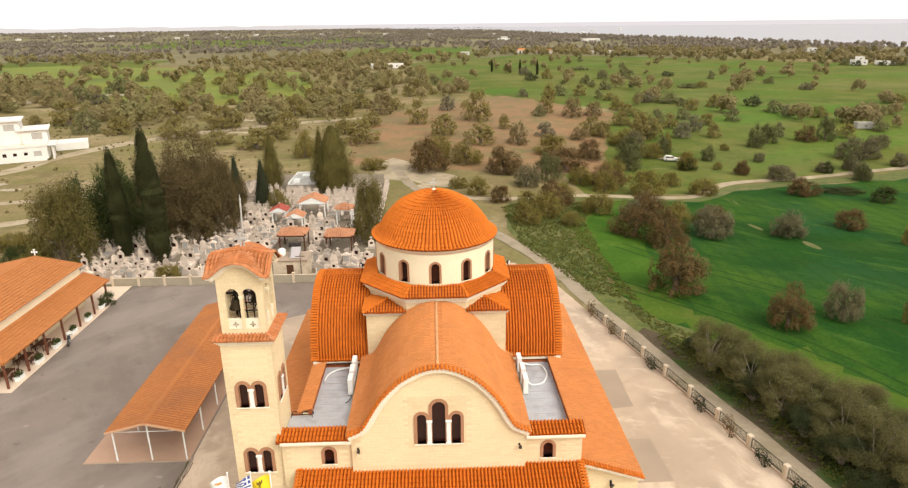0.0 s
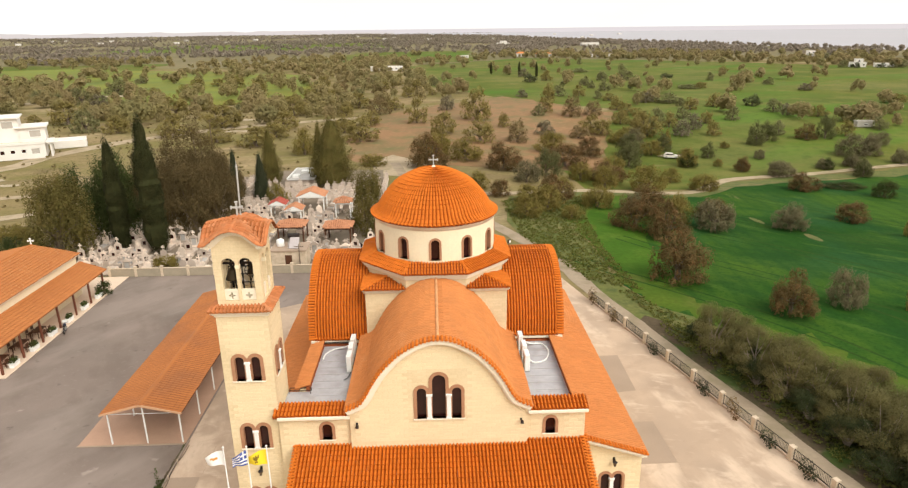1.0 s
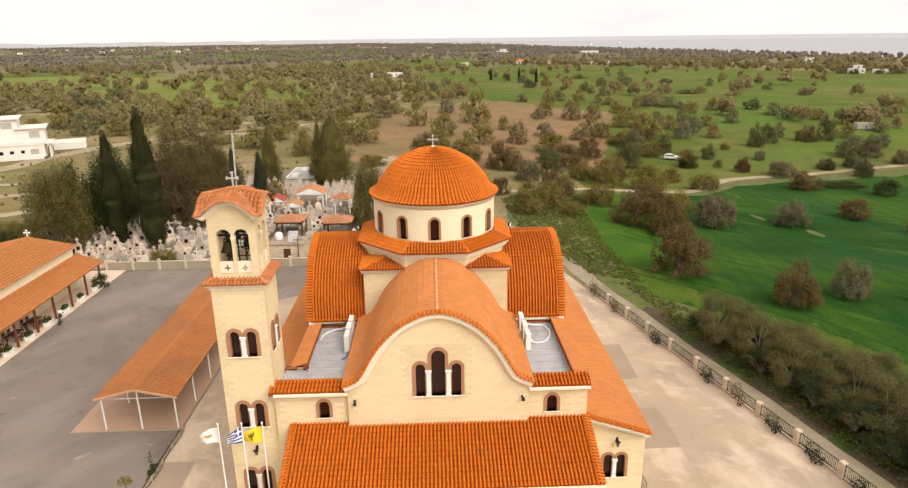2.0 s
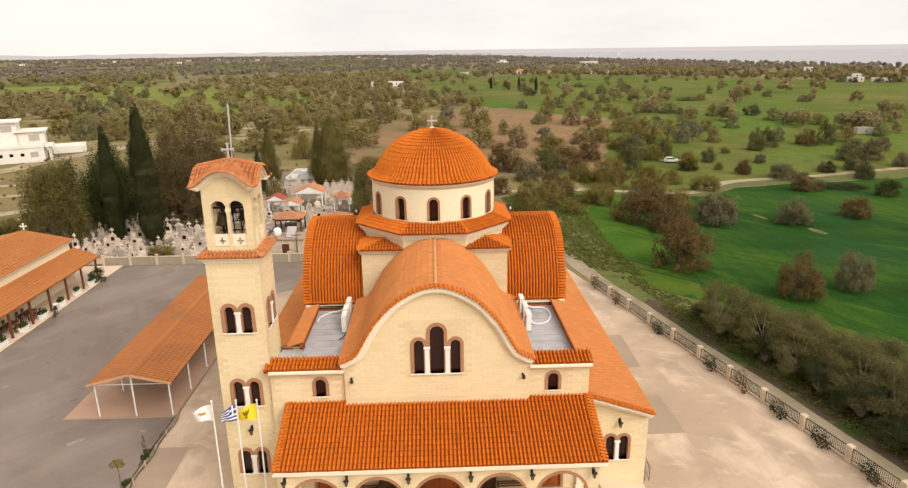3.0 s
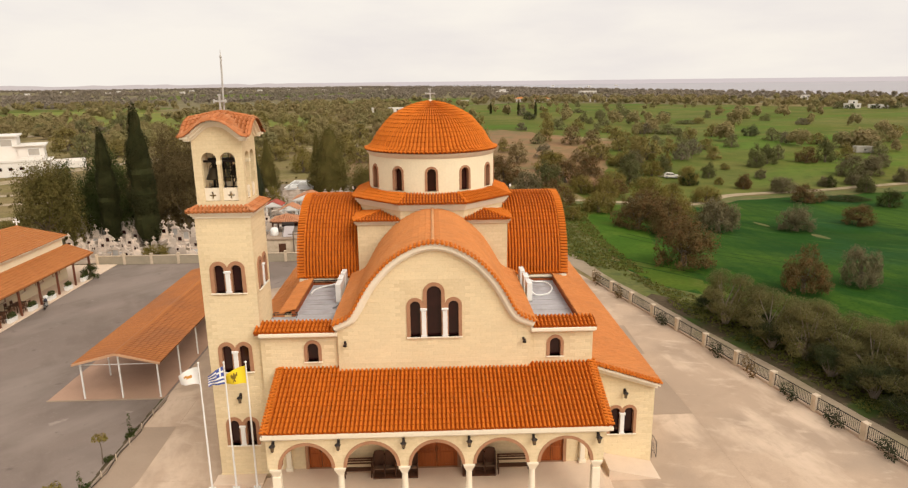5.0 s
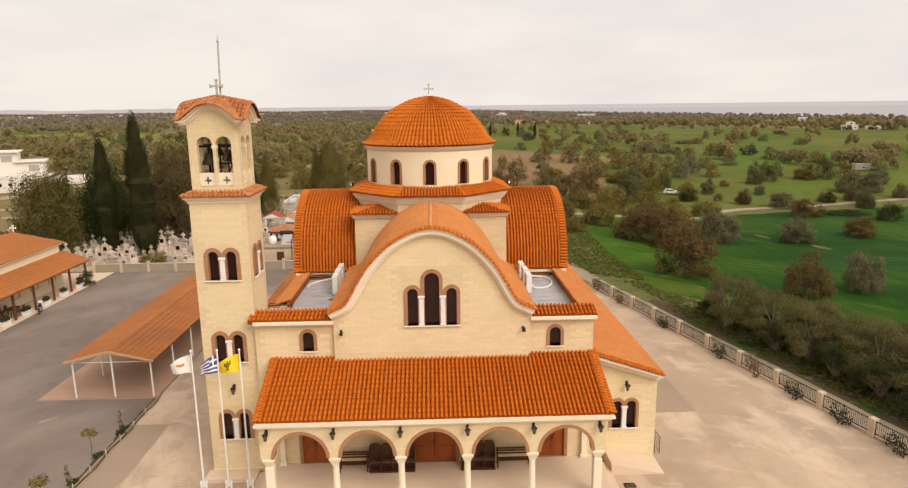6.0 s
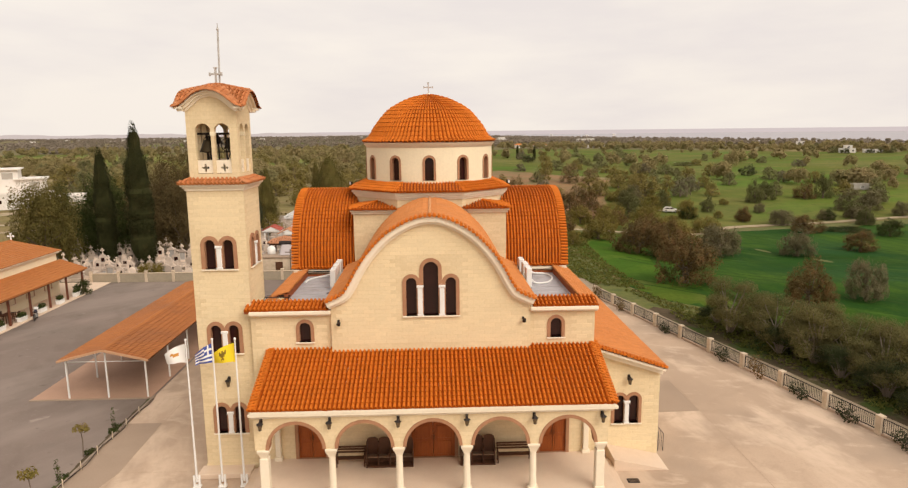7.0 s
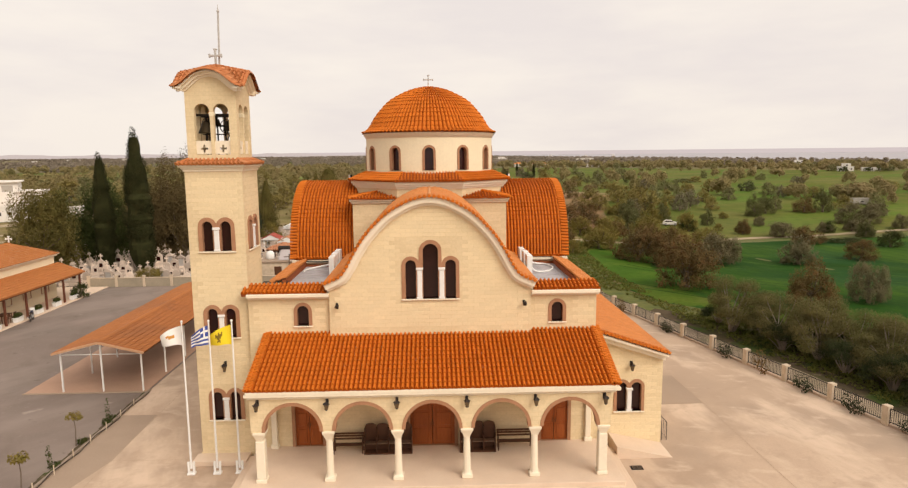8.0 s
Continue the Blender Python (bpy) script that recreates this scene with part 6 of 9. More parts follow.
def translucent(m, k):
    """Lets light through the leaves."""
    n, l = m.node_tree.nodes, m.node_tree.links
    b, out = n["Principled BSDF"], n["Material Output"]
    t = n.new("ShaderNodeBsdfTranslucent")
    l.new(b.inputs["Base Color"].links[0].from_socket, t.inputs["Color"])
    x = n.new("ShaderNodeMixShader")
    x.inputs[0].default_value = k
    l.new(b.outputs[0], x.inputs[1])
    l.new(t.outputs[0], x.inputs[2])
    l.new(x.outputs[0], out.inputs["Surface"])


LEAF = {
    "o": leaf_mat("olive_leaves", (0.250, 0.196, 0.052), (0.185, 0.158, 0.040), (0.31, 0.208, 0.075)),
    "r": leaf_mat("russet_carob_leaves", (0.176, 0.114, 0.046), (0.131, 0.098, 0.039), (0.258, 0.110, 0.043)),
    "g": leaf_mat("grey_olive_leaves", (0.202, 0.172, 0.093), (0.155, 0.136, 0.071), (0.245, 0.189, 0.101)),
    "d": leaf_mat("dark_green_leaves", (0.074, 0.089, 0.026), (0.057, 0.072, 0.022), (0.107, 0.090, 0.034)),
    "m": leaf_mat("muted_green_leaves", (0.148, 0.145, 0.056), (0.116, 0.119, 0.046), (0.180, 0.151, 0.069)),
    "c": leaf_mat("cypress_leaves", (0.049, 0.051, 0.018), (0.039, 0.041, 0.015), (0.064, 0.057, 0.021)),
    "p": leaf_mat("conifer_leaves", (0.168, 0.138, 0.041), (0.128, 0.110, 0.032), (0.195, 0.140, 0.048)),
}
BARK = mat("grey_brown_bark", (0.15, 0.11, 0.08), 0.95, (0.22, 0.17, 0.13), 3, 0.6, 0.3, 14, 0.4, stretch=(1, 1, 0.25))

PALE_BARK = mat("pale_grey_bark", (0.30, 0.245, 0.19), 0.95, (0.22, 0.17, 0.13), 3, 0.6, 0.3, 14, 0.3, stretch=(1, 1, 0.25))


def leaf_cloud(blobs, count, size, seed, upright=0.0, hollow=0.55, clump=1, spread=0.2):
    """Many small leaf clumps spread through ellipsoids (x, y, z, rx, rz)."""
    rng = np.random.RandomState(seed)
    b = np.array(blobs, float)
    wt = b[:, 3] ** 1.6 * b[:, 4] ** 0.8
    count -= count % clump
    pick = rng.choice(len(b), count // clump, p=wt / wt.sum()).repeat(clump)
    d = rng.normal(size=(count // clump, 3)).repeat(clump, axis=0)
    d /= np.linalg.norm(d, axis=1, keepdims=True)
    r = (rng.uniform(hollow ** 3, 1.25, count // clump) ** (1 / 3)).repeat(clump)
    q = b[pick]
    c = q[:, :3] + d * r[:, None] * np.stack([q[:, 3], q[:, 3], q[:, 4]], axis=1)
    if clump > 1:
        c += rng.normal(0, 1, (count, 3)) * spread * np.array([0.75, 0.75, 1.15])
    c[:, 2] = np.maximum(c[:, 2], 0.08)
    n = d + rng.normal(0, 0.5, (count, 3))
    n[:, 2] += 0.7
    n /= np.linalg.norm(n, axis=1, keepdims=True)
    a = np.cross(n, rng.normal(size=(count, 3)) * (1 - upright) + np.array([0.0, 0, 1]) * upright * 3)
    a /= np.linalg.norm(a, axis=1, keepdims=True) + 1e-9
    e = np.cross(n, a)
    s = size * rng.uniform(0.55, 1.35, count)[:, None]
    verts = np.stack([c - a * s * 0.42 - e * s * 0.1, c + e * s * -0.62, c + a * s * 0.42 - e * s * 0.05, c + e * s * 0.62 + n * s * 0.15], axis=1).reshape(-1, 3)
    me = bpy.data.meshes.new("crown")
    me.from_pydata(verts.tolist(), [], (np.arange(count * 4).reshape(-1, 4)).tolist())
    return me


def make_tree(kind, seed, leaves=5200, leaf=0.17):
    """A spreading tree about 5 m high and 5 m wide: forked trunk, limbs, uneven crown of many lobes."""
    rng = random.Random(seed)
    t = thing("tree", "tree", "tree")
    g = Geo()
    g.tube([(0, 0, -0.1), (rng.uniform(-.1, .1), 0.05, 0.6), (rng.uniform(-.2, .2), rng.uniform(-.2, .2), 1.3)], 0.24, 8, 0.17)
    blobs = [(rng.uniform(-.3, .3), rng.uniform(-.3, .3), 2.2, 1.5, 1.2)]
    tall = [rng.uniform(0.75, 1.15) for _ in range(5)]
    k = rng.randint(15, 19)
    for i in range(k):
        a = 2.4 * i + rng.uniform(-0.5, 0.5)
        up = tall[int(a / 6.2832 * 5) % 5]
        e = rng.uniform(-0.15, 1.0)
        rr = 1.75 * math.cos(e * 1.35) * rng.uniform(0.75, 1.2)
        z = 1.45 + 2.35 * max(e, -0.3) * up
        s = rng.uniform(0.45, 0.85)
        blobs.append((rr * math.cos(a), rr * math.sin(a), z, s, s * rng.uniform(0.8, 1.3)))
        if i % 2:
            g.tube([(0, 0, 0.8), (rr * 0.35 * math.cos(a), rr * 0.35 * math.sin(a), 1.3), (rr * 0.9 * math.cos(a), rr * 0.9 * math.sin(a), z)], 0.09, 5, 0.02)
    for i in range(11):
        a = i * 0.571 + rng.uniform(-0.3, 0.3)
        rr = rng.uniform(1.3, 1.8)
        blobs.append((rr * math.cos(a), rr * math.sin(a), rng.uniform(0.45, 1.0), rng.uniform(0.5, 0.8), 0.6))
    part("trunk", g, BARK, t)
    me = leaf_cloud(blobs, leaves, leaf, seed, 0.45, 0.4, 14, 0.13)
    me.materials.append(LEAF[kind])
    part("crown", me, None, t)
    return t


def make_hedge_tree(seed, kind):
    """A loose, feathery thorn tree 4 m high and 4.6 m wide: pale stems fanning from the ground, open crown."""
    rng = random.Random(seed)
    t = thing("hedge_tree", "tree", "tree")
    blobs = []
    for i in range(15):
        a = 2.4 * i + rng.uniform(-0.4, 0.4)
        e = rng.uniform(0.25, 1.0)
        rr = 1.9 * math.cos(e * 1.3) + 0.2
        z = 1.2 + 2.4 * e * rng.uniform(0.85, 1.1)
        bend = (rr * 0.35 * math.cos(a + 0.5), rr * 0.35 * math.sin(a + 0.5), z * 0.45)
        stem = Geo().tube([(0.15 * math.cos(a), 0.15 * math.sin(a), -0.05), bend, (rr * 0.85 * math.cos(a), rr * 0.85 * math.sin(a), z * 0.85), (rr * 1.05 * math.cos(a), rr * 1.05 * math.sin(a), z + 0.15)], rng.uniform(0.045, 0.085), 5, 0.012)
        part("stem", stem, PALE_BARK, t)
        blobs.append((rr * math.cos(a), rr * math.sin(a), z, rng.uniform(0.5, 0.85), rng.uniform(0.35, 0.6)))
        blobs.append((rr * 1.15 * math.cos(a + 0.3), rr * 1.15 * math.sin(a + 0.3), z * 0.72, rng.uniform(0.4, 0.7), rng.uniform(0.3, 0.5)))
    me = leaf_cloud(blobs, 19000, 0.066, seed, 0.75, 0.1)
    me.materials.append(LEAF[kind])
    part("crown", me, None, t)
    return t


def add_heart(me, profile, seed, seg=18):
    """A lumpy inner mass of foliage from a profile of (radius, z), joined to a crown."""
    v, f = [], []
    for j, (r, z) in enumerate(profile):
        for i in range(seg):
            a = 2 * math.pi * i / seg
            k = r * (1 + 0.22 * noise.noise(Vector((2.2 * math.cos(a), 2.2 * math.sin(a), z * 0.9 + seed))))
            v.append((k * math.cos(a), k * math.sin(a), z))
    for j in range(len(profile) - 1):
        f += [(j * seg + i, j * seg + (i + 1) % seg, (j + 1) * seg + (i + 1) % seg, (j + 1) * seg + i) for i in range(seg)]
    heart = bpy.data.meshes.new("heart")
    heart.from_pydata(v, [], f)
    bm = bmesh.new()
    bm.from_mesh(me)
    bm.from_mesh(heart)
    bm.to_mesh(me)
    bm.free()
    bpy.data.meshes.remove(heart)
    return me


def make_cypress(seed, leaves=42000):
    """A narrow cypress 10 m high and 2.4 m wide."""
    rng = random.Random(seed)
    t = thing("cypress", "cypress", "tree")
    part("trunk", Geo().tube([(0, 0, -0.1), (0, 0, 4), (0.05, 0, 9)], 0.22, 8, 0.04), BARK, t)
    blobs = []
    for i in range(26):
        z = 0.7 + 8.7 * i / 25
        w = 0.92 * min(1, 0.5 + z / 3.5) * (1 - max(0, (z - 5.0)) / 5.0) ** 0.55
        a = rng.uniform(0, 6.28)
        blobs.append((0.22 * w * math.cos(a), 0.22 * w * math.sin(a), z, w * rng.uniform(0.75, 0.95), 0.75))
    blobs += [(0.2, 0.0, 9.45, 0.2, 0.6), (-0.22, 0.05, 9.15, 0.2, 0.6)]
    me = leaf_cloud(blobs, leaves, 0.07, seed, 0.8, 0.8)
    add_heart(me, [(0.95 * b[3], b[2]) for b in sorted(blobs[:26], key=lambda b: b[2])], seed)
    me.materials.append(LEAF["c"])
    part("crown", me, None, t)
    return t


def make_conifer(seed, kind="p", leaves=42000, lean=1.5):
    """A broad conifer 10 m high and 5.6 m wide with a soft pointed crown down to the ground."""
    rng = random.Random(seed)
    t = thing("conifer", "conifer", "tree")
    g = Geo().tube([(0, 0, -0.1), (0.1, 0, 4), (0, 0.1, 9)], 0.28, 8, 0.05)
    blobs = []
    for i in range(60):
        z = 0.5 + 8.9 * i / 59
        w = 2.6 * (1 - (z / 10.2) ** lean) * min(1, 0.72 + z / 6)
        a = 2.4 * i + rng.uniform(-0.4, 0.4)
        rr = w * rng.uniform(0.45, 0.75)
        blobs.append((rr * math.cos(a), rr * math.sin(a), z, max(0.3, w * 0.4), rng.uniform(0.7, 1.1)))
        if i % 5 == 0:
            g.tube([(0, 0, max(0.5, z - 0.8)), (rr * math.cos(a), rr * math.sin(a), z)], 0.07, 5, 0.02)
    blobs += [(0, 0, 2.5, 1.4, 2.0), (0, 0, 5.5, 1.0, 2.0), (0, 0, 9.6, 0.22, 0.55)]
    part("trunk", g, BARK, t)
    me = leaf_cloud(blobs, leaves, 0.085, seed, 0.7)
    add_heart(me, [(0.62 * 2.6 * (1 - (z / 10.2) ** lean) * min(1, 0.72 + z / 6), z) for z in (0.6, 1.5, 2.5, 3.5, 4.5, 5.5, 6.5, 7.5, 8.4, 9.2)], seed)
    me.materials.append(LEAF[kind])
    part("crown", me, None, t)
    return t


used = set()
tree_rng = random.Random(11)


def plant(template, x, y, sx, sz, label, category="tree", group=""):
    turn, size = tree_rng.uniform(0, 360), (sx, sx * tree_rng.uniform(0.9, 1.1), sz)
    own = template.scale if template.name in used else (1, 1, 1)
    size = [c * spread(sink(x, y)) for c in size]
    m = pose(*sunk(x, y), 0, 0, turn) @ Matrix.Diagonal((*[a / b for a, b in zip(size, own)], 1))
    if template.name in used:
        ob = copy_thing(template, m)
    else:
        used.add(template.name)
        template.matrix_basis = m
        ob = template
    return tagged(ob, label, category, group)


TREES = {k: [make_tree(k, 31 * i + ord(k), 10500, 0.11) for i in range(4)] for k in "orgdm"}
# far crowns: distance haze is put into these paler, greyer leaf colours
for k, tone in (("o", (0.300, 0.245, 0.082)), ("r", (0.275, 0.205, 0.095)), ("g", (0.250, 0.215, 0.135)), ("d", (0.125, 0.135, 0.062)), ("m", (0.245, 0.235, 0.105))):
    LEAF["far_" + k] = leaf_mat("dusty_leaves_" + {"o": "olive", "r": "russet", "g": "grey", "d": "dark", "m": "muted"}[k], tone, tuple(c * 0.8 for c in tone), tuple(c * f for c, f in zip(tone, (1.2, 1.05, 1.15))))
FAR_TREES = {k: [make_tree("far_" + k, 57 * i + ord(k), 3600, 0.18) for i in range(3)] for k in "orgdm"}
TREE_WORDS = {"o": "spreading olive-green tree with a low crown", "r": "russet-tinged carob tree with a dense crown", "g": "grey-green olive tree with a soft round crown", "d": "dark green rounded bush-like tree", "m": "muted grey-green round-crowned tree"}
CAROBS_RED = [
    (29.8, 73.2, 6.2, 3.7), (34.4, 89.8, 5.8, 3.2), (45.5, 99.7, 3.8, 2.7), (66.6, 96.5, 3.3, 2.5),
    (38.3, 62.6, 5.2, 2.4), (70.5, 117.5, 3.4, 3.1), (67.3, 135.5, 2.8, 1.3),
]
CAROBS_FIELD = [
    (54.5, 93, 3.5, 3.1), (45.3, 64.0, 4.6, 2.3), (72.6, 130.1, 3.4, 3.6), (51.7, 118.9, 3.5, 3),
    (40.8, 119, 4.7, 4.1), (33.4, 122.2, 4.2, 3), (48, 126.5, 2.7, 2.4), (51.7, 62.5, 2.8, 0.8),
    (33, 102.7, 4, 2.1), (69.8, 88, 2.8, 1.1),
]
SHRUBS_DARK = [
    (81.7, 110.9, 3, 2.1), (85.7, 135.5, 2.2, 1.5), (89.7, 129.1, 2.4, 1.6), (79, 118.5, 0.9, 3.4),
    (57.2, 140.9, 2.6, 2.1),
]
ORCHARD_NEAR = [
    (35.1, 127.2, 3, 3.3), (30.2, 128.9, 3.1, 2), (56.9, 141, 3, 2), (15.9, 141.3, 4.3, 3.6),
    (29.7, 143.1, 3.6, 4.4), (-0.9, 144.9, 5.3, 4.1), (-13.6, 147.3, 2.2, 2.6), (7.9, 151.9, 3.6, 3.2),
    (38.3, 154.8, 3.3, 3.1), (53.5, 155, 2.7, 2.4), (1.1, 159.1, 4.8, 3.2), (29.7, 159.9, 3.7, 3.6),
    (60.9, 165.2, 3.3, 1), (50.5, 172.7, 2.6, 2.6), (23.4, 176.5, 4.1, 2.8), (13.2, 177.4, 4.1, 4),
]
ORCHARD_FAR = [
    (41.4, 181.4, 2.8, 2.6), (-20.1, 181.5, 5, 4.6), (60.4, 182, 5.8, 4.1), (32.9, 187.9, 3.2, 2.8),
    (47.7, 192.6, 3.6, 3.4), (3.4, 193.1, 5.3, 3.9), (22.8, 204.1, 3.3, 2.2), (60.5, 207.1, 3.5, 2.9),
    (-20.1, 212.9, 3.5, 3.7), (-4.8, 217, 6, 3.3), (15.5, 222.7, 7.5, 5), (49.4, 228.6, 5.3, 3.6),
    (57.3, 230.4, 3.8, 3.4), (42.3, 240.3, 3.5, 2.6), (-19, 241.5, 5.1, 3.6), (5.9, 251.6, 4.2, 3.1),
    (48.4, 272.2, 5.7, 3.4),
]
MEADOW_NEAR = [
    (88.7, 127.9, 3, 1.9), (66.5, 134.8, 3, 1.5), (85.2, 135.9, 2.1, 1.8), (92.9, 139, 2.9, 1.6),
    (63.7, 140.5, 1.4, 1.1), (76.8, 147.9, 2.1, 1.4),
    (65.5, 150.2, 3, 1.7), (75, 162.6, 1.4, 1.2), (115, 162.7, 3.4, 2.9),
    (85, 166.4, 4.7, 2.4), (91.1, 172.6, 4.1, 2.8), (102.5, 173.7, 3.8, 2.8), (108.2, 174.4, 5.3, 2.7),
    (116, 177.4, 3.5, 2.5), (98.8, 181.4, 3.1, 1.8), (71.1, 182.1, 3.9, 2.8), (78.6, 192.9, 4.1, 2.7),
    (136, 209.7, 3.6, 1.9), (74.5, 212.7, 3.6, 2.7), (145.1, 215.4, 2.7, 2.4),
    (131.4, 217.6, 3.4, 3.1), (99.3, 212.2, 3.6, 2.7), (108.4, 249, 4.0, 3.2), (132.7, 187.8, 3.4, 2.4), (85.3, 218.6, 3.2, 2.7), (122.9, 221.5, 4, 2.4),
]
MEADOW_FAR = [
    (69, 229.1, 3.8, 3.4), (123.1, 231.7, 4.1, 3.5), (124.4, 250.5, 4.2, 3.5), (96.8, 252.6, 3.2, 1.9),
    (183.6, 253.1, 3.7, 3.8), (97, 264, 3.8, 5.9), (87.7, 265.9, 4.4, 3.3), (75.4, 277.1, 2.8, 3.4),
    (72.4, 284.4, 3.6, 2), (40.8, 295.2, 3.6, 2.9), (177.1, 307.2, 3.2, 3.4), (0.5, 310.1, 3.2, 2.3),
    (127.8, 325.5, 1.9, 5.6), (134.7, 326.6, 3.4, 3.2), (99.7, 327.7, 3, 1.6), (81.5, 334.5, 3.5, 2.3),
    (176.8, 342.1, 3.7, 3), (165.6, 351.3, 2.3, 1.7), (70.1, 352.4, 2.2, 1.7), (158.9, 373, 4.6, 2.7),
    (109.5, 378, 9.4, 3.3), (56.8, 378.7, 4.6, 4.6), (142.2, 396.7, 3.2, 3.9), (104.8, 403.2, 3.3, 3.9),
    (196.8, 443.1, 3.6, 3.3), (103.3, 459.2, 2.7, 6.2), (124.9, 556.8, 5, 2.7),
]
SCRUB_NEAR = [
    (-32.2, 163, 6.4, 2.9), (-47.8, 176.6, 4.8, 4.9), (-60.6, 184.1, 3.4, 4.6), (-45.9, 191.4, 4.4, 4.3),
    (-76.1, 195.4, 5.7, 4.9), (-26.7, 198.4, 4.6, 4), (-97.9, 205.4, 4.7, 4.1), (-108.7, 208, 6.5, 4.1),
    (-46.9, 210, 4.8, 4.7), (-67.7, 213.8, 6.7, 5.8), (-124, 226.9, 7, 5.6), (-138.3, 231.9, 2.9, 2.3),
    (-115.9, 237.9, 3.4, 3.5), (-102.8, 241.2, 4, 3.6), (-50.7, 242.3, 6.5, 5.4), (-95.1, 247.3, 6.6, 5.5),
    (-74.3, 254.6, 2.9, 1.9), (-116.6, 256.8, 4.7, 4.4),
]
SCRUB_FAR = [
    (-28.8, 262, 5.4, 4.5), (-89.3, 262.8, 4.3, 3.9), (-40.9, 274.3, 5.7, 3.4), (-66.4, 280.4, 3.5, 2.8),
    (-84.4, 281.3, 2.3, 2.5), (-143.9, 290.9, 4.1, 4.2), (-161.8, 293.1, 4.2, 3.6), (-153.6, 295, 6.6, 5),
    (-174.2, 301.6, 4.9, 5.8), (-52.9, 306.4, 5.6, 6), (-83.2, 320.4, 7.9, 5.5), (-135.5, 329.7, 4, 3.2),
    (-123.5, 335.9, 4.1, 3.3), (-157.1, 337.4, 7.5, 5.7), (-107.5, 371.2, 6, 5.4), (-120.2, 380.8, 4.7, 3.7),
    (-132.8, 382.8, 4.7, 4.1), (-176.2, 410.2, 4.1, 3.6),
]


def grove(rows, kinds, group, wide=1.2, tall=1.0):
    for x, y, h, r in rows:
        k = kinds[tree_rng.randrange(len(kinds))]
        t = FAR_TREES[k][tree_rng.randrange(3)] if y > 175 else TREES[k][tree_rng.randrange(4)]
        plant(t, x, y, max(r, 0.8) * wide / 2.5, h * tall * (wide + 1) / 2 / 4.3, TREE_WORDS[k], "tree", group)


grove(CAROBS_RED, "r", "trees in the wheat field", 1.14, 0.95)
grove(CAROBS_FIELD, "oog", "trees in the wheat field", 1.0, 1.12)
grove(SHRUBS_DARK, "d", "dark bushes by the track")
grove(ORCHARD_NEAR, "oooor", "orchard trees", 1.35, 1.25)
grove(ORCHARD_FAR, "ooorg", "orchard trees", 1.25, 1.2)
grove(MEADOW_NEAR, "gmogmr", "meadow trees", 1.1, 1.2)
grove([(99.9, 149.4, 4.8, 3.9), (104.4, 149.6, 4.4, 3.0), (92.3, 137.6, 3.0, 1.7), (91.6, 132.8, 2.8, 1.8), (105.7, 140.4, 3.6, 2.2)], "g", "grey meadow trees", 1.1)
grove([(58.5, 418, 5, 4), (68.2, 389.5, 5, 3.8), (82.2, 352.8, 4.4, 3.4), (84.8, 320.5, 4.4, 3.4), (66.7, 296.3, 4.2, 3.2), (69.6, 244.4, 4, 3), (114.2, 381.8, 4.8, 3.8), (88.3, 268.5, 4, 3.2), (96.4, 241, 3.8, 2.8), (73.8, 200, 3.8, 2.8), (87.9, 206, 3.6, 2.6), (80.3, 182, 3.6, 2.4), (62, 184, 3.8, 2.8), (99.5, 384.2, 4.6, 3.6), (57.7, 297.5, 4.4, 3.4), (38, 231.9, 3.8, 2.8)], "mogmo", "meadow trees", 1.1, 1.1)
grove(MEADOW_FAR, "mmdmog", "meadow trees", 1.1)
grove(SCRUB_NEAR, "ooom", "scrubland trees")
grove(SCRUB_FAR, "ooomg", "scrubland trees")
LEAF["h"] = leaf_mat("feathery_thorn_leaves", (0.172, 0.150, 0.056), (0.125, 0.114, 0.043), (0.206, 0.166, 0.075))
# near-black green that stands for the shade inside the hedge
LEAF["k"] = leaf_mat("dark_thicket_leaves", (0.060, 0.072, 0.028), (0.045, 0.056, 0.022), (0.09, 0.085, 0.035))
hedge_trees = [make_hedge_tree(3, "h"), make_hedge_tree(4, "h"), make_hedge_tree(6, "k")]
HEDGE = [(26.3, 54.2, 4.8, 3.0), (28.6, 50.4, 4.4, 2.8), (29.2, 46.2, 4.8, 2.8), (31.5, 45.2, 4.2, 2.6), (31.6, 41.6, 4.2, 2.7), (32.0, 38.4, 4.5, 2.7), (32.6, 35.2, 4.5, 2.6), (31.6, 50.0, 3.8, 2.4), (33.8, 31.5, 4.4, 2.6), (35.0, 40.5, 4.0, 2.6), (34.6, 44.6, 3.8, 2.5), (36.5, 36.5, 3.8, 2.5), (29.0, 54.6, 3.4, 2.2)]
for k, (x, y, h, r) in enumerate(HEDGE):
    plant(hedge_trees[k % 2], x, y, r / 2.3, h / 4.0, "feathery olive-grey thorn tree with pale stems", "tree", "hedgerow trees along the lane")
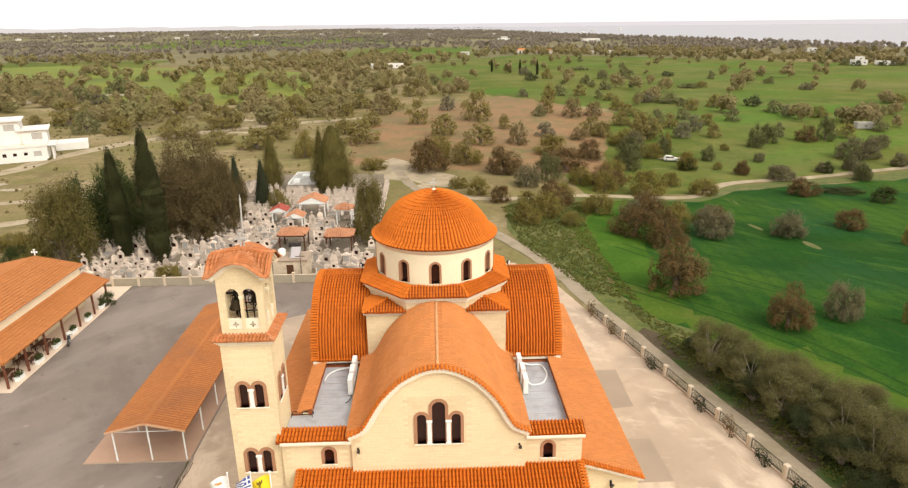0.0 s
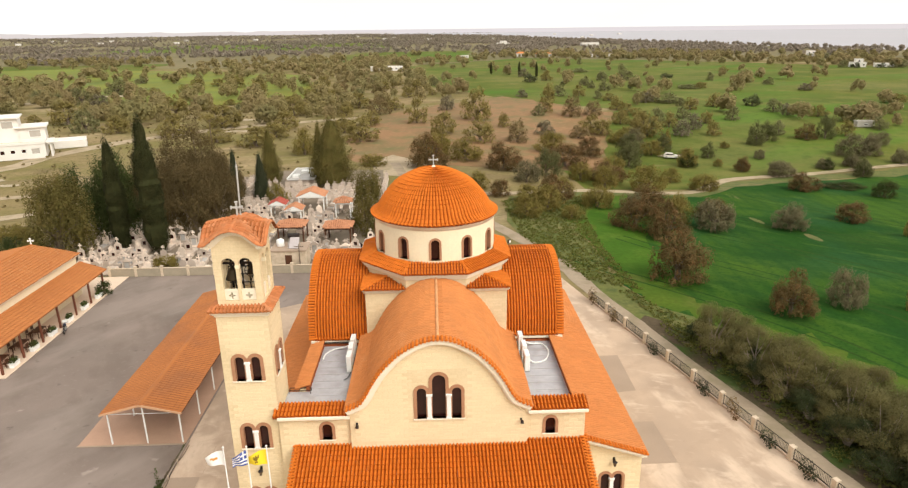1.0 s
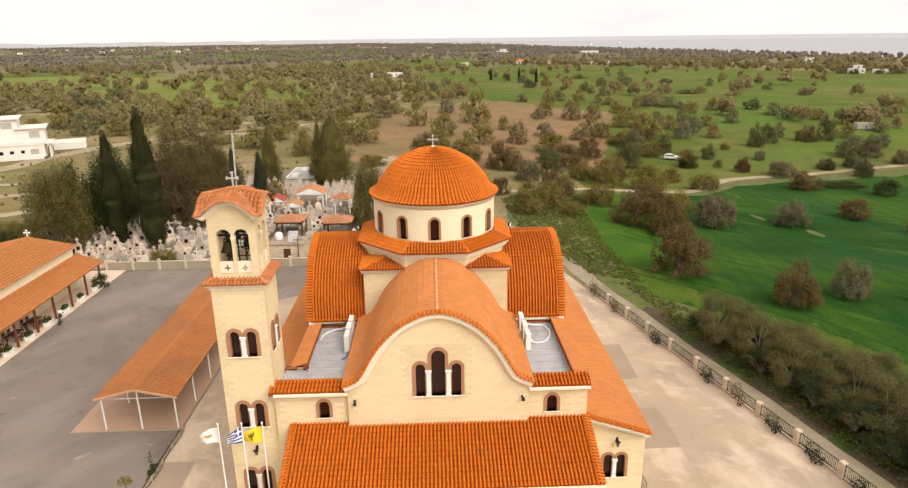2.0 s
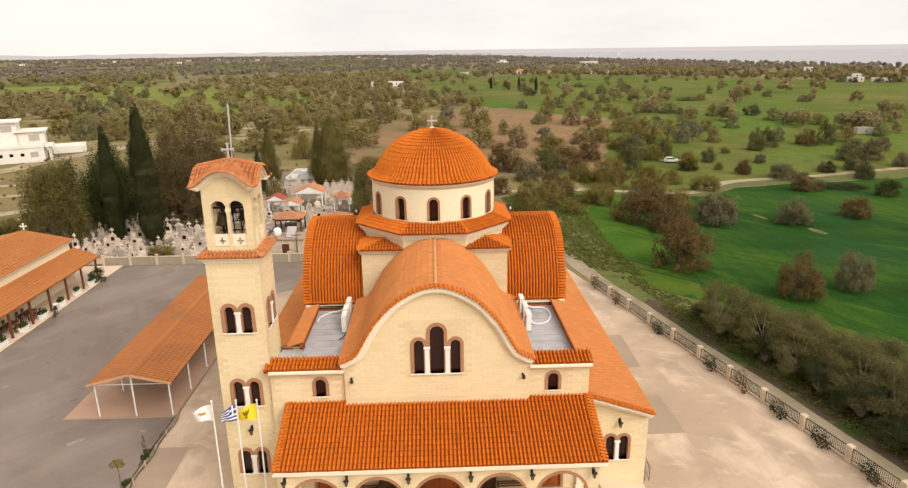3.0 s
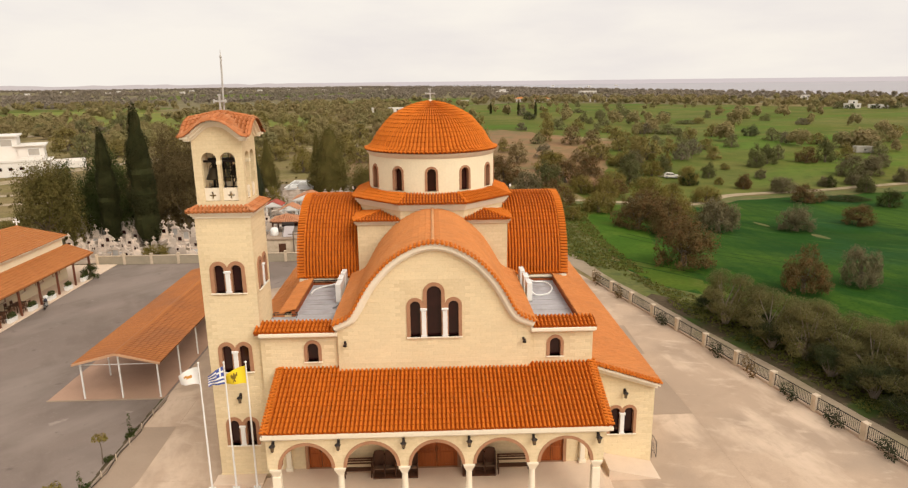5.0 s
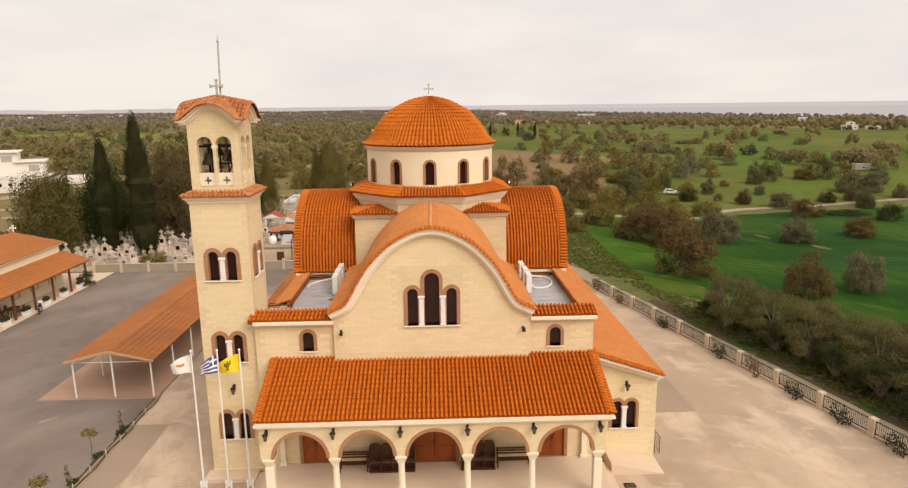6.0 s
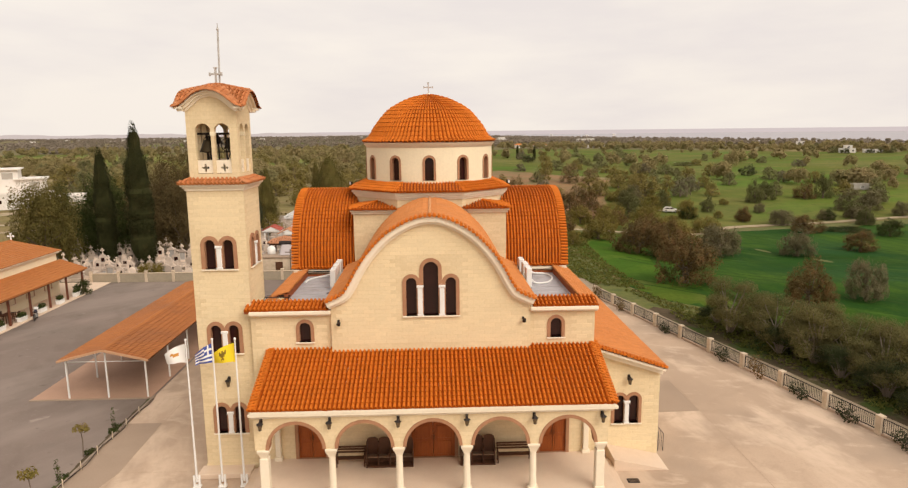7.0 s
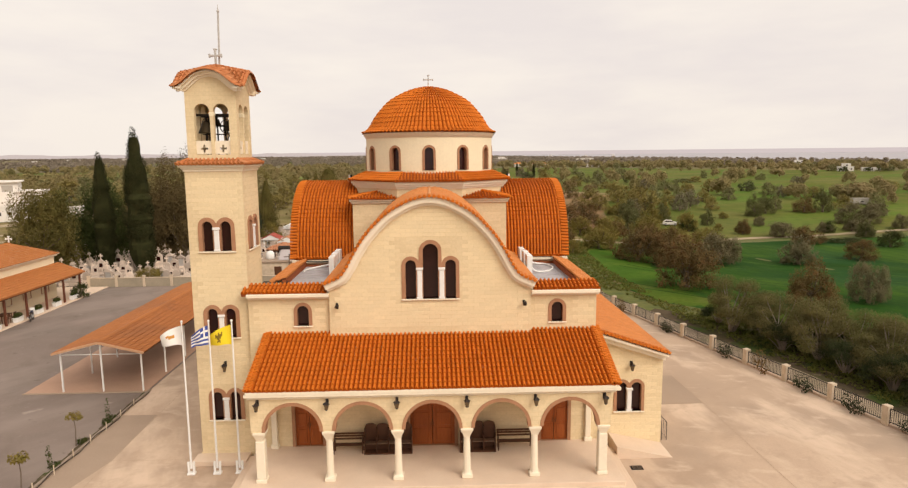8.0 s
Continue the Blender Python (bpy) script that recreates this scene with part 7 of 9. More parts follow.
# added low bushes that fill the shaded gaps under the hedge trees
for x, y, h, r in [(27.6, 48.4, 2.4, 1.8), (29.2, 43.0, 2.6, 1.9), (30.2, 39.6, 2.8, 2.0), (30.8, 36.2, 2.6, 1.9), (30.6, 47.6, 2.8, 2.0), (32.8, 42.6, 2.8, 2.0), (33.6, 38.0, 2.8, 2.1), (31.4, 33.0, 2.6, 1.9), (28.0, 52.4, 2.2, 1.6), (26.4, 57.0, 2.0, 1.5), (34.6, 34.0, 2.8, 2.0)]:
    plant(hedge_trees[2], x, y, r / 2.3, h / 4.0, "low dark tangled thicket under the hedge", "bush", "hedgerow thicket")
grove([(35.6, 103.5, 5.0, 3.6), (31.1, 95.0, 5.2, 3.4), (43.0, 93.5, 5.4, 3.2), (38.5, 98.0, 4.6, 3.0), (28.5, 108.0, 4.4, 3.0)], "gorg", "trees in the wheat field", 1.05)

grove([(47, 152, 4, 3), (52, 165, 3.6, 2.8), (56, 178, 4, 3), (62, 190, 3.6, 2.8), (49, 186, 3.8, 2.8), (66, 205, 3.6, 2.6), (58, 160, 3, 2.2), (44, 142, 3.8, 2.8), (38, 134, 3.6, 2.6), (24, 133, 4.2, 3.0), (19, 128, 3.8, 2.6)], "ogmo", "orchard trees", 1.2, 1.25)

grove([(-33, 365, 5, 4), (-18, 370, 5, 4), (-7, 338, 5, 3.6), (-32, 291, 5, 4), (-20, 276, 5, 3.8), (-31, 238, 4.6, 3.6), (-44, 326, 5, 4), (-59, 370, 5, 4), (-53, 295, 5, 4), (-10, 302, 4.6, 3.6), (-25, 322, 5, 4), (-38, 262, 4.6, 3.6), (-14, 254, 4.6, 3.4), (-47, 350, 5, 4), (2, 365, 4.6, 3.6), (-24, 345, 4.6, 3.6), (-42, 278, 4.6, 3.6)], "oorm", "scrubland trees", 1.1)

grove([(300, 462, 4.5, 4), (317, 460, 4, 3.6), (324, 458, 4.5, 4), (333, 462, 4, 3.6), (296, 470, 5, 4.4), (340, 470, 5, 4.4), (345, 600, 5, 4.6), (362, 602, 5, 4.6), (338, 606, 5, 4.6)], "mdm", "far garden trees", 1.0)
cyp = [make_cypress(5), make_cypress(8)]
plant(cyp[0], -39.0, 87.7, 1.95, 1.93, "very tall dark green cypress among the graves", "tree", "cypresses")
plant(cyp[1], -44.5, 89.2, 1.55, 1.62, "tall dark green cypress among the graves", "tree", "cypresses")
for x, y, h in ((67, 420, 9), (41, 450, 8), (58, 435, 9), (52, 440, 8)):
    plant(cyp[0], x, y, 1.0, h / 10, "slim dark cypress in the far meadow", "tree", "far cypresses")
broad = make_tree("p", 73, 30000, 0.075)
plant(broad, -51.8, 86.8, 2.2, 2.9, "broad olive-green conifer in the cemetery", "tree", "cemetery conifers")
plant(broad, -10.1, 95, 1.32, 2.5, "tall rounded dark olive conifer beside the graves", "tree", "cemetery conifers")
con = [make_conifer(3), make_conifer(4, "p", 42000, 2.4)]
for k, x, y, r, h in ((0, -33.0, 131, 2.9, 11.5), (1, -19.8, 127, 4.6, 14.0), (0, -23.0, 131, 2.6, 12.5)):
    plant(con[k], x, y, r / 2.7, h / 10, "broad olive-green conifer in the cemetery", "tree", "cemetery conifers")
LEAF["b"] = leaf_mat("brownish_pine_leaves", (0.150, 0.108, 0.046), (0.118, 0.089, 0.038), (0.18, 0.118, 0.053))
LEAF["s"] = leaf_mat("dark_conifer_leaves", (0.055, 0.06, 0.03), (0.042, 0.048, 0.024), (0.08, 0.07, 0.04))
dark_con = make_conifer(9, "s", 18000, 1.2)
for x, y, r, h in ((-31.1, 115.5, 2.6, 9.4), (-36.2, 117, 2.4, 9.8)):
    plant(dark_con, x, y, r / 2.7, h / 10, "dark pointed conifer with open branches", "tree", "cemetery dark conifers")
pines = [make_tree("b", 91, 36000, 0.07), make_tree("b", 97, 36000, 0.07)]
for k, x, y, r, h in ((0, -36.8, 96.5, 4.6, 11.6), (1, -41.2, 101, 5.0, 15.2), (0, -34.2, 99.5, 3.5, 11.4), (1, -38.2, 106, 4.8, 16.2), (1, -46.5, 105, 4.6, 12.2), (0, -34.0, 105, 3.0, 11.6)):
    plant(pines[k], x, y, r / 2.4, h / 4.5, "large brownish pine with a dense crown", "tree", "cemetery pines")
dark_trees = [make_tree("d", 61 + i, 20000, 0.085) for i in range(3)]
for k, x, y, r, h in ((0, -48.5, 97, 4.6, 13.2), (2, -54.0, 97, 4.4, 11.8), (1, -52.0, 104, 4.8, 12.2)):
    plant(dark_trees[k], x, y, r / 2.5, h / 4.5, "large dark green tree in the cemetery", "tree", "cemetery trees")
grove([(-64, 95, 3.0, 3.0), (-60, 91, 3.2, 2.6), (-35.3, 81.2, 2.3, 2.0), (-27.8, 113, 4.6, 2.2), (-56, 84, 2.6, 2.2), (-66, 88, 3.2, 2.6), (-58.5, 87, 3.4, 2.4)], "odo", "cemetery shrubs", 1.0)

# far woodland and scattered far trees, past counting
def far_trees(name, count, d0, d1, leaves, size, height, seed, clear, gap, leaf=None):
    """Scattered round-crowned trees of several lobes each."""
    rng = np.random.RandomState(seed)
    pts, taken, tries = [], set(), 0
    while len(pts) < count and tries < count * 60:
        tries += 1
        d = math.sqrt(rng.uniform(d0 * d0, d1 * d1))
        a = radians(rng.uniform(-40, 44))
        x, y = d * math.sin(a), d * math.cos(a)
        v = noise.noise(Vector((x * 0.007, y * 0.007, 1.7))) + 0.5 * noise.noise(Vector((x * 0.025, y * 0.025, 4.2)))
        if rng.rand() > 0.58 + (0.75 if d < 700 else 1.3) * v + (0.0004 if d < 900 else 0.0007) * min(max(x, -600), 600):
            continue
        cell = (int(x / gap), int(y / gap))
        if cell in taken or any(inside(x, y, poly) and rng.rand() < p for poly, p in clear):
            continue
        taken.add(cell)
        pts.append((x, y))
    pts = np.array(pts)
    count = len(pts)
    h = height * rng.uniform(0.5, 1.25, count)
    w = h * rng.uniform(0.42, 0.62, count)
    lobes = 6
    ang = rng.uniform(0, 6.28, (count, 1)) + np.arange(lobes) * 1.05 + rng.uniform(-0.4, 0.4, (count, lobes))
    far = rng.uniform(0.35, 0.6, (count, lobes))
    lc = np.stack([far * np.cos(ang), far * np.sin(ang), rng.uniform(0.3, 0.72, (count, lobes))], axis=-1)
    lc[:, 0] = (0, 0, 0.68)
    pick = rng.randint(0, lobes, (count, leaves))
    d = rng.normal(size=(count, leaves, 3))
    d /= np.linalg.norm(d, axis=2, keepdims=True)
    r = rng.uniform(0.75, 1.08, (count, leaves, 1))
    c = np.take_along_axis(lc, pick[..., None], axis=1) + d * r * np.array([0.46, 0.46, 0.30])
    c *= np.stack([w, w, h], axis=1)[:, None, :]
    c[..., 2] = np.maximum(c[..., 2], 0.1)
    c += np.array([sunk(x, y) for x, y in pts])[:, None, :]
    n = d + rng.normal(0, 0.25, d.shape)
    n[..., 2] += 0.35
    n /= np.linalg.norm(n, axis=2, keepdims=True)
    a = np.cross(n, rng.normal(size=d.shape))
    a /= np.linalg.norm(a, axis=2, keepdims=True)
    e = np.cross(n, a)
    s = size * rng.uniform(0.6, 1.3, (count, leaves, 1)) * (w / w.mean())[:, None, None]
    verts = np.stack([c - a * s * 0.6, c - e * s * 0.6, c + a * s * 0.6, c + e * s * 0.6], axis=2).reshape(-1, 3)
    me = bpy.data.meshes.new(name)
    me.from_pydata(verts.tolist(), [], np.arange(len(verts)).reshape(-1, 4).tolist())
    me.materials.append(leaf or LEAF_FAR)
    return tagged(new(name, me), "far-off scattered olive and carob trees", "trees", kind="stuff")


def inside(x, y, poly):
    hit = False
    j = len(poly) - 1
    for i in range(len(poly)):
        (x0, y0), (x1, y1) = poly[i], poly[j]
        if (y0 > y) != (y1 > y) and x < (x1 - x0) * (y - y0) / (y1 - y0) + x0:
            hit = not hit
        j = i
    return hit


# haze over the far woods is mixed into both leaf colours
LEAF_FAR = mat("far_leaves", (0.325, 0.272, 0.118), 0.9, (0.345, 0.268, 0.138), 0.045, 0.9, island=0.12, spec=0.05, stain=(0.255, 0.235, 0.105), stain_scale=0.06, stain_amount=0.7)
LEAF_HAZED = mat("dusty_olive_leaves", (0.315, 0.265, 0.205), 0.9, (0.345, 0.285, 0.225), 0.02, 0.9, island=0.1, spec=0.05, stain=(0.26, 0.225, 0.165), stain_scale=0.03, stain_amount=0.7)
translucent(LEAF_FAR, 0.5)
translucent(LEAF_HAZED, 0.5)
OPEN = [([(71, 244), (32, 289), (5, 348), (-21, 559), (92, 690), (201, 610), (330, 480), (520, 420), (400, 150)], 0.93),
        ([(-142, 300), (-229, 409), (-266, 419), (-357, 567), (-310, 590), (-204, 536), (-83, 469), (-50, 310), (-88, 278), (-121, 287)], 0.55),
        ([(-420, 500), (-470, 640), (-250, 660), (-230, 520)], 0.8), ([(-90, 600), (-100, 900), (60, 950), (40, 640)], 0.7),
        ([(330, 330), (300, 430), (520, 640), (760, 600), (700, 330)], 0.8), ([(-500, 1000), (-560, 1500), (-100, 1600), (-60, 1050)], 0.6),
        ([(560, 760), (470, 1190), (380, 1640), (270, 2950), (-400, 4300), (4790, 4790), (4790, 700)], 1.0),
        ([(-120, 130), (-90, 200), (-150, 260), (-230, 230), (-200, 140)], 1.0), ([(-25, 140), (-30, 260), (30, 310), (75, 240), (130, 200), (110, 140)], 1.0)]
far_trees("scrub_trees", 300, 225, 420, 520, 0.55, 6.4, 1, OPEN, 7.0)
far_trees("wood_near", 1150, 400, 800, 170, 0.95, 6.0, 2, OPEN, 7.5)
far_trees("wood_mid", 3800, 760, 1700, 46, 1.6, 5.6, 3, OPEN, 8.0, LEAF_HAZED)
far_trees("wood_far", 5600, 1600, 4400, 22, 2.6, 5.2, 4, OPEN, 14.0, LEAF_HAZED)


def tufts(name, poly, count, h, size, material, label, seed):
    """Weeds and low scrub scattered over a patch of ground."""
    rng = np.random.RandomState(seed)
    xs, ys = [q[0] for q in poly], [q[1] for q in poly]
    pts = []
    while len(pts) < count:
        x, y = rng.uniform(min(xs), max(xs)), rng.uniform(min(ys), max(ys))
        if inside(x, y, poly) and noise.noise(Vector((x * 0.12, y * 0.12, seed))) > -0.45:
            pts.append((x, y))
    pts = np.array(pts)
    n = 9
    hh = h * rng.uniform(0.4, 1.3, (count, 1))
    a = rng.uniform(0, 6.28, (count, n))
    r = rng.uniform(0.1, 1.0, (count, n)) * hh * 0.8
    c = np.stack([pts[:, :1] + r * np.cos(a), pts[:, 1:] + r * np.sin(a), rng.uniform(0.05, 0.75, (count, n)) * hh], axis=-1).reshape(-1, 3)
    c += np.repeat(np.array([sunk(x, y) for x, y in pts]) - np.pad(pts, ((0, 0), (0, 1))), n, axis=0)
    d = rng.normal(size=c.shape)
    d[:, 2] += 1.0
    d /= np.linalg.norm(d, axis=1, keepdims=True)
    e = np.cross(d, rng.normal(size=c.shape))
    e /= np.linalg.norm(e, axis=1, keepdims=True)
    f = np.cross(d, e)
    s = size * rng.uniform(0.6, 1.3, (len(c), 1))
    v = np.stack([c - e * s * 0.5, c - f * s * 0.7, c + e * s * 0.5, c + f * s * 0.7], axis=1).reshape(-1, 3)
    me = bpy.data.meshes.new(name)
    me.from_pydata(v.tolist(), [], np.arange(len(v)).reshape(-1, 4).tolist())
    me.materials.append(material)
    return tagged(new(name, me), label, "weeds", kind="stuff")


LEAF["w"] = leaf_mat("green_weeds", (0.165, 0.170, 0.040), (0.125, 0.138, 0.032), (0.25, 0.20, 0.08))
tufts("verge_weeds", [(24.5, 70), (19.0, 73), (13.0, 92), (12.0, 112), (20, 119), (29.5, 114), (25.0, 102), (24, 84)], 4200, 0.24, 0.13, LEAF["w"], "tall green weeds on the verge", 5)
tufts("lane_weeds", [(27.2, 48), (24, 60), (21.5, 70), (23, 70), (26, 63), (31, 57), (35, 50), (38, 44), (38, 33), (31, 33)], 2600, 0.2, 0.12, LEAF["w"], "low weeds between lane and field", 6)
tufts("hedge_weeds", [(36, 8), (30.2, 31), (28.0, 40), (25.2, 51), (23.0, 60), (24.5, 62), (28, 54), (32, 44), (35, 30), (40, 10)], 1500, 0.3, 0.12, LEAF["w"], "low grass and weeds beside the railings", 7)
LEAF["y"] = leaf_mat("dry_tufts", (0.27, 0.21, 0.095), (0.21, 0.18, 0.07), (0.33, 0.24, 0.13))
tufts("scrub_tufts", [(-30, 145), (-60, 112), (-150, 100), (-190, 200), (-120, 290), (-20, 290), (-18, 160)], 800, 0.4, 0.45, LEAF["y"], "low dry scrub and grass tufts", 9)
grove([(15.5, 103, 3.6, 2.4), (19.5, 107, 4.2, 2.8), (22.5, 101, 2.2, 1.6), (17.0, 112, 3.2, 2.3), (21.8, 112.5, 4.6, 3.2), (12.5, 117, 3.0, 2.0), (8.5, 122, 3.4, 2.2), (24, 116.5, 3.6, 2.4), (5, 128, 2.6, 1.8)], "oor", "shrubs on the verge")

# ---- roof machinery, porch furniture, yard clutter ----
GREY_GRILLE = mat("grey_fan_grille", (0.16, 0.16, 0.16), 0.6, (0.10, 0.10, 0.10), 5, 0.5)


def make_ac():
    """An outdoor cooling unit, its two fans towards +x."""
    ac = thing("air_conditioner", "white twin-fan outdoor air conditioner on the flat roof", "air conditioner", "rooftop air conditioners")
    body = part("body", Geo().box(-0.16, -0.44, 0.1, 0.16, 0.44, 1.22, 0.025), WHITE, ac)
    for z in (0.4, 0.94):
        ring = Geo()
        n = 20
        p = [(x, r * math.cos(2 * math.pi * k / n), z + r * math.sin(2 * math.pi * k / n)) for x, r in ((0.16, 0.26), (0.18, 0.25), (0.18, 0.225), (0.165, 0.22)) for k in range(n)]
        ring.add(p, [(j * n + k, j * n + (k + 1) % n, (j + 1) * n + (k + 1) % n, (j + 1) * n + k) for j in range(3) for k in range(n)] + [tuple(range(3 * n, 4 * n))])
        part("fan_grille", ring, GREY_GRILLE, ac)
    for y in (-0.36, 0.36):
        part("foot", Geo().box(-0.2, y - 0.05, 0, 0.2, y + 0.05, 0.12, 0.01), METAL, ac)
    return ac


ac = make_ac()
spots = [(5.72, 37.0, 0), (5.72, 38.35, 0), (5.66, 39.7, 0), (-5.72, 37.5, 180), (-5.74, 38.7, 180), (-5.72, 39.9, 180)]
ac.matrix_basis = pose(spots[0][0], spots[0][1], 8.62, 0, 0, spots[0][2])
for x, y, r in spots[1:]:
    copy_thing(ac, pose(x, y, 8.62, 0, 0, r))
for s, pts in ((1, [(5.9, 39.8, 9.2), (6.5, 40.2, 8.8), (7.3, 40.3, 8.68), (7.55, 39.2, 8.68), (7.1, 38.0, 8.68), (6.3, 37.7, 8.7), (5.95, 37.9, 9.0)]),
               (-1, [(-5.9, 39.9, 9.2), (-6.4, 40.3, 8.85), (-7.1, 40.3, 8.7), (-7.6, 39.7, 8.68), (-7.7, 38.9, 8.68)])):
    hose = Geo().tube(smooth_curve(pts, 6), 0.055, 8)
    tagged(part("hose", hose, WHITE), "white insulated pipe curling over the flat roof", "pipe", "roof pipes")
for s, pts in ((1, [(5.6, 36.6, 8.7), (5.65, 38.0, 8.75), (5.6, 40.2, 8.8)]), (-1, [(-5.95, 36.2, 8.66), (-5.7, 36.6, 8.7), (-5.5, 38.4, 8.8), (-5.45, 40.2, 9.0)])):
    tagged(part("cable", Geo().tube(smooth_curve(pts, 5), 0.035, 6), GREY_GRILLE), "grey cable bundle beside the cooling units", "cable", "roof cables")
rack = thing("pipe_rack", "low black iron pipe rack on the flat roof", "rack", at=pose(-8.55, 34.75, 8.64))
for dy in (0.0, 0.35):
    part("rail", Geo().tube([(-0.55, dy, 0.0), (-0.55, dy, 0.2), (0.75, dy, 0.2), (0.75, dy, 0.0)], 0.025, 6), IRON, rack)
for dx in (-0.55, 0.1, 0.75):
    part("rung", Geo().tube([(dx, 0, 0.2), (dx, 0.35, 0.2)], 0.02, 5), IRON, rack)
tagged(part("conduit", Geo().tube([(-8.0, 35.5, 9.0), (-7.98, 40.7, 9.0), (-7.2, 40.85, 8.95), (-5.8, 40.85, 8.95)], 0.04, 6), IRON), "black conduit running along the roof parapet", "conduit", "roof cables")
for x, y, z, r in ((5.65, 46.8, 13.85, 60), (-5.65, 46.8, 13.85, -60)):
    fl = thing("floodlight", "small black roof floodlight on a bracket", "floodlight", "floodlights", at=pose(x, y, z, 0, 0, r))
    part("housing", Geo().box(-0.16, -0.08, 0.15, 0.16, 0.06, 0.4, 0.02), IRON, fl)
    part("lens", Geo().box(-0.13, -0.095, 0.18, 0.13, -0.075, 0.37, 0.005), WHITE, fl)
    part("bracket", Geo().tube([(0, 0, -0.05), (0, 0, 0.18)], 0.025, 6), IRON, fl)


def make_bench(x0, x1):
    b = thing("bench", "dark wooden slatted bench against the porch wall", "bench", "porch benches", at=pose((x0 + x1) / 2, 31.35, FLOOR))
    w = (x1 - x0) / 2
    for y in (-0.2, -0.07, 0.06):
        part("seat_slat", Geo().box(-w, y, 0.42, w, y + 0.11, 0.455, 0.006), DARKWOOD, b)
    for z in (0.58, 0.72, 0.84):
        part("back_slat", Geo().box(-w, 0.22 + (z - 0.5) * 0.2, z, w, 0.25 + (z - 0.5) * 0.2, z + 0.1, 0.006), DARKWOOD, b)
    for s in (-1, 1):
        e = Geo()
        x = s * (w - 0.06)
        e.box(x - 0.03, -0.22, 0, x + 0.03, -0.16, 0.62, 0.006)
        e.box(x - 0.03, 0.18, 0, x + 0.03, 0.25, 0.92, 0.006)
        e.box(x - 0.03, -0.24, 0.6, x + 0.03, 0.24, 0.65, 0.006)
        part("end_frame", e, DARKWOOD, b)
    return b


make_bench(-5.05, -3.5)
make_bench(3.3, 5.1)


def make_stall(x):
    """A church stall: tall shaped back, arms, fold-up seat."""
    s = thing("stall", "dark carved wooden church stall with a tall back", "stall", "porch stalls", at=pose(x, 31.3, FLOOR))
    back = [(-0.29, 0.0), (0.29, 0.0), (0.29, 1.3)] + [(0.29 * math.cos(math.pi * i / 10), 1.3 + 0.16 * math.sin(math.pi * i / 10)) for i in range(11)] + [(-0.29, 1.3)]
    part("backrest", Geo().prism([back], 0.2, 0.25), DARKWOOD, s)
    for e in (-1, 1):
        side = [(-0.28, 0.0), (0.2, 0.0), (0.2, 1.25), (0.05, 1.25), (-0.05, 0.95), (-0.28, 0.9), (-0.28, 0.8), (-0.16, 0.7), (-0.2, 0.1), (-0.28, 0.08)]
        part("armrest", Geo().prism([side], e * 0.29 - 0.025, e * 0.29 + 0.025, swap_xy()), DARKWOOD, s)
    part("seat", Geo().box(-0.26, -0.18, 0.5, 0.26, 0.2, 0.54, 0.01), mat("worn_seat_wood", (0.20, 0.12, 0.075), 0.5, (0.14, 0.08, 0.05), 4, 0.5) if "worn_seat_wood" not in bpy.data.materials else bpy.data.materials["worn_seat_wood"], s)
    part("plinth", Geo().box(-0.3, -0.3, 0, 0.3, 0.24, 0.07, 0.01), DARKWOOD, s)
    return s


for x in (-3.15, -2.55, -1.95, -1.35, 1.7, 2.3, 2.9):
    make_stall(x)

# handrail by the side ramp, drain, kerb posts
rail = thing("handrail", "black iron handrail beside the church wall", "handrail", at=pose(12.55, 33.3, 0))
for dx in (0.0, 0.28):
    part("rail", Geo().tube([(dx, 0, 0.0), (dx, 0, 1.0), (dx, 2.2, 1.0), (dx, 2.2, 0)], 0.02, 6), IRON, rail)
    part("bottom_rail", Geo().tube([(dx, 0, 0.1), (dx, 2.2, 0.1)], 0.012, 4), IRON, rail)
    for k in range(1, 9):
        part("baluster", Geo().tube([(dx, k * 0.245, 0.1), (dx, k * 0.245, 1.0)], 0.01, 4), IRON, rail)
drain = thing("drain_grate", "dark iron drain grate in the paving", "drain", at=pose(10.2, 30.2, 0.008))
part("frame", Geo().prism([rect(-0.3, -0.2, 0.3, 0.2), rect(-0.26, -0.16, 0.26, 0.16)], 0, 0.02, pose(0, 0, 0, 90)), IRON, drain)
for k in range(6):
    part("slat", Geo().box(-0.25 + k * 0.085, -0.16, 0, -0.2 + k * 0.085, 0.16, 0.015), IRON, drain)
bollard_me = Geo().lathe([(0.028, 0), (0.028, 0.52), (0.015, 0.55)], 8).mesh("kerb_post")
for k in range(8):
    ob = part("kerb_post", bollard_me, POST, at=pose(-18.85, 27.5 + k * 1.75, 0))
    tagged(ob, "short pale marker post beside the kerb", "post", "kerb posts")

pipe = thing("garden_pipe", "thin black irrigation pipe lying along the kerb", "pipe")
part("hose", Geo().tube([(-18.9 + 0.12 * math.sin(k * 1.7), 20 + k * 1.1, 0.13) for k in range(21)], 0.025, 5), IRON, pipe)


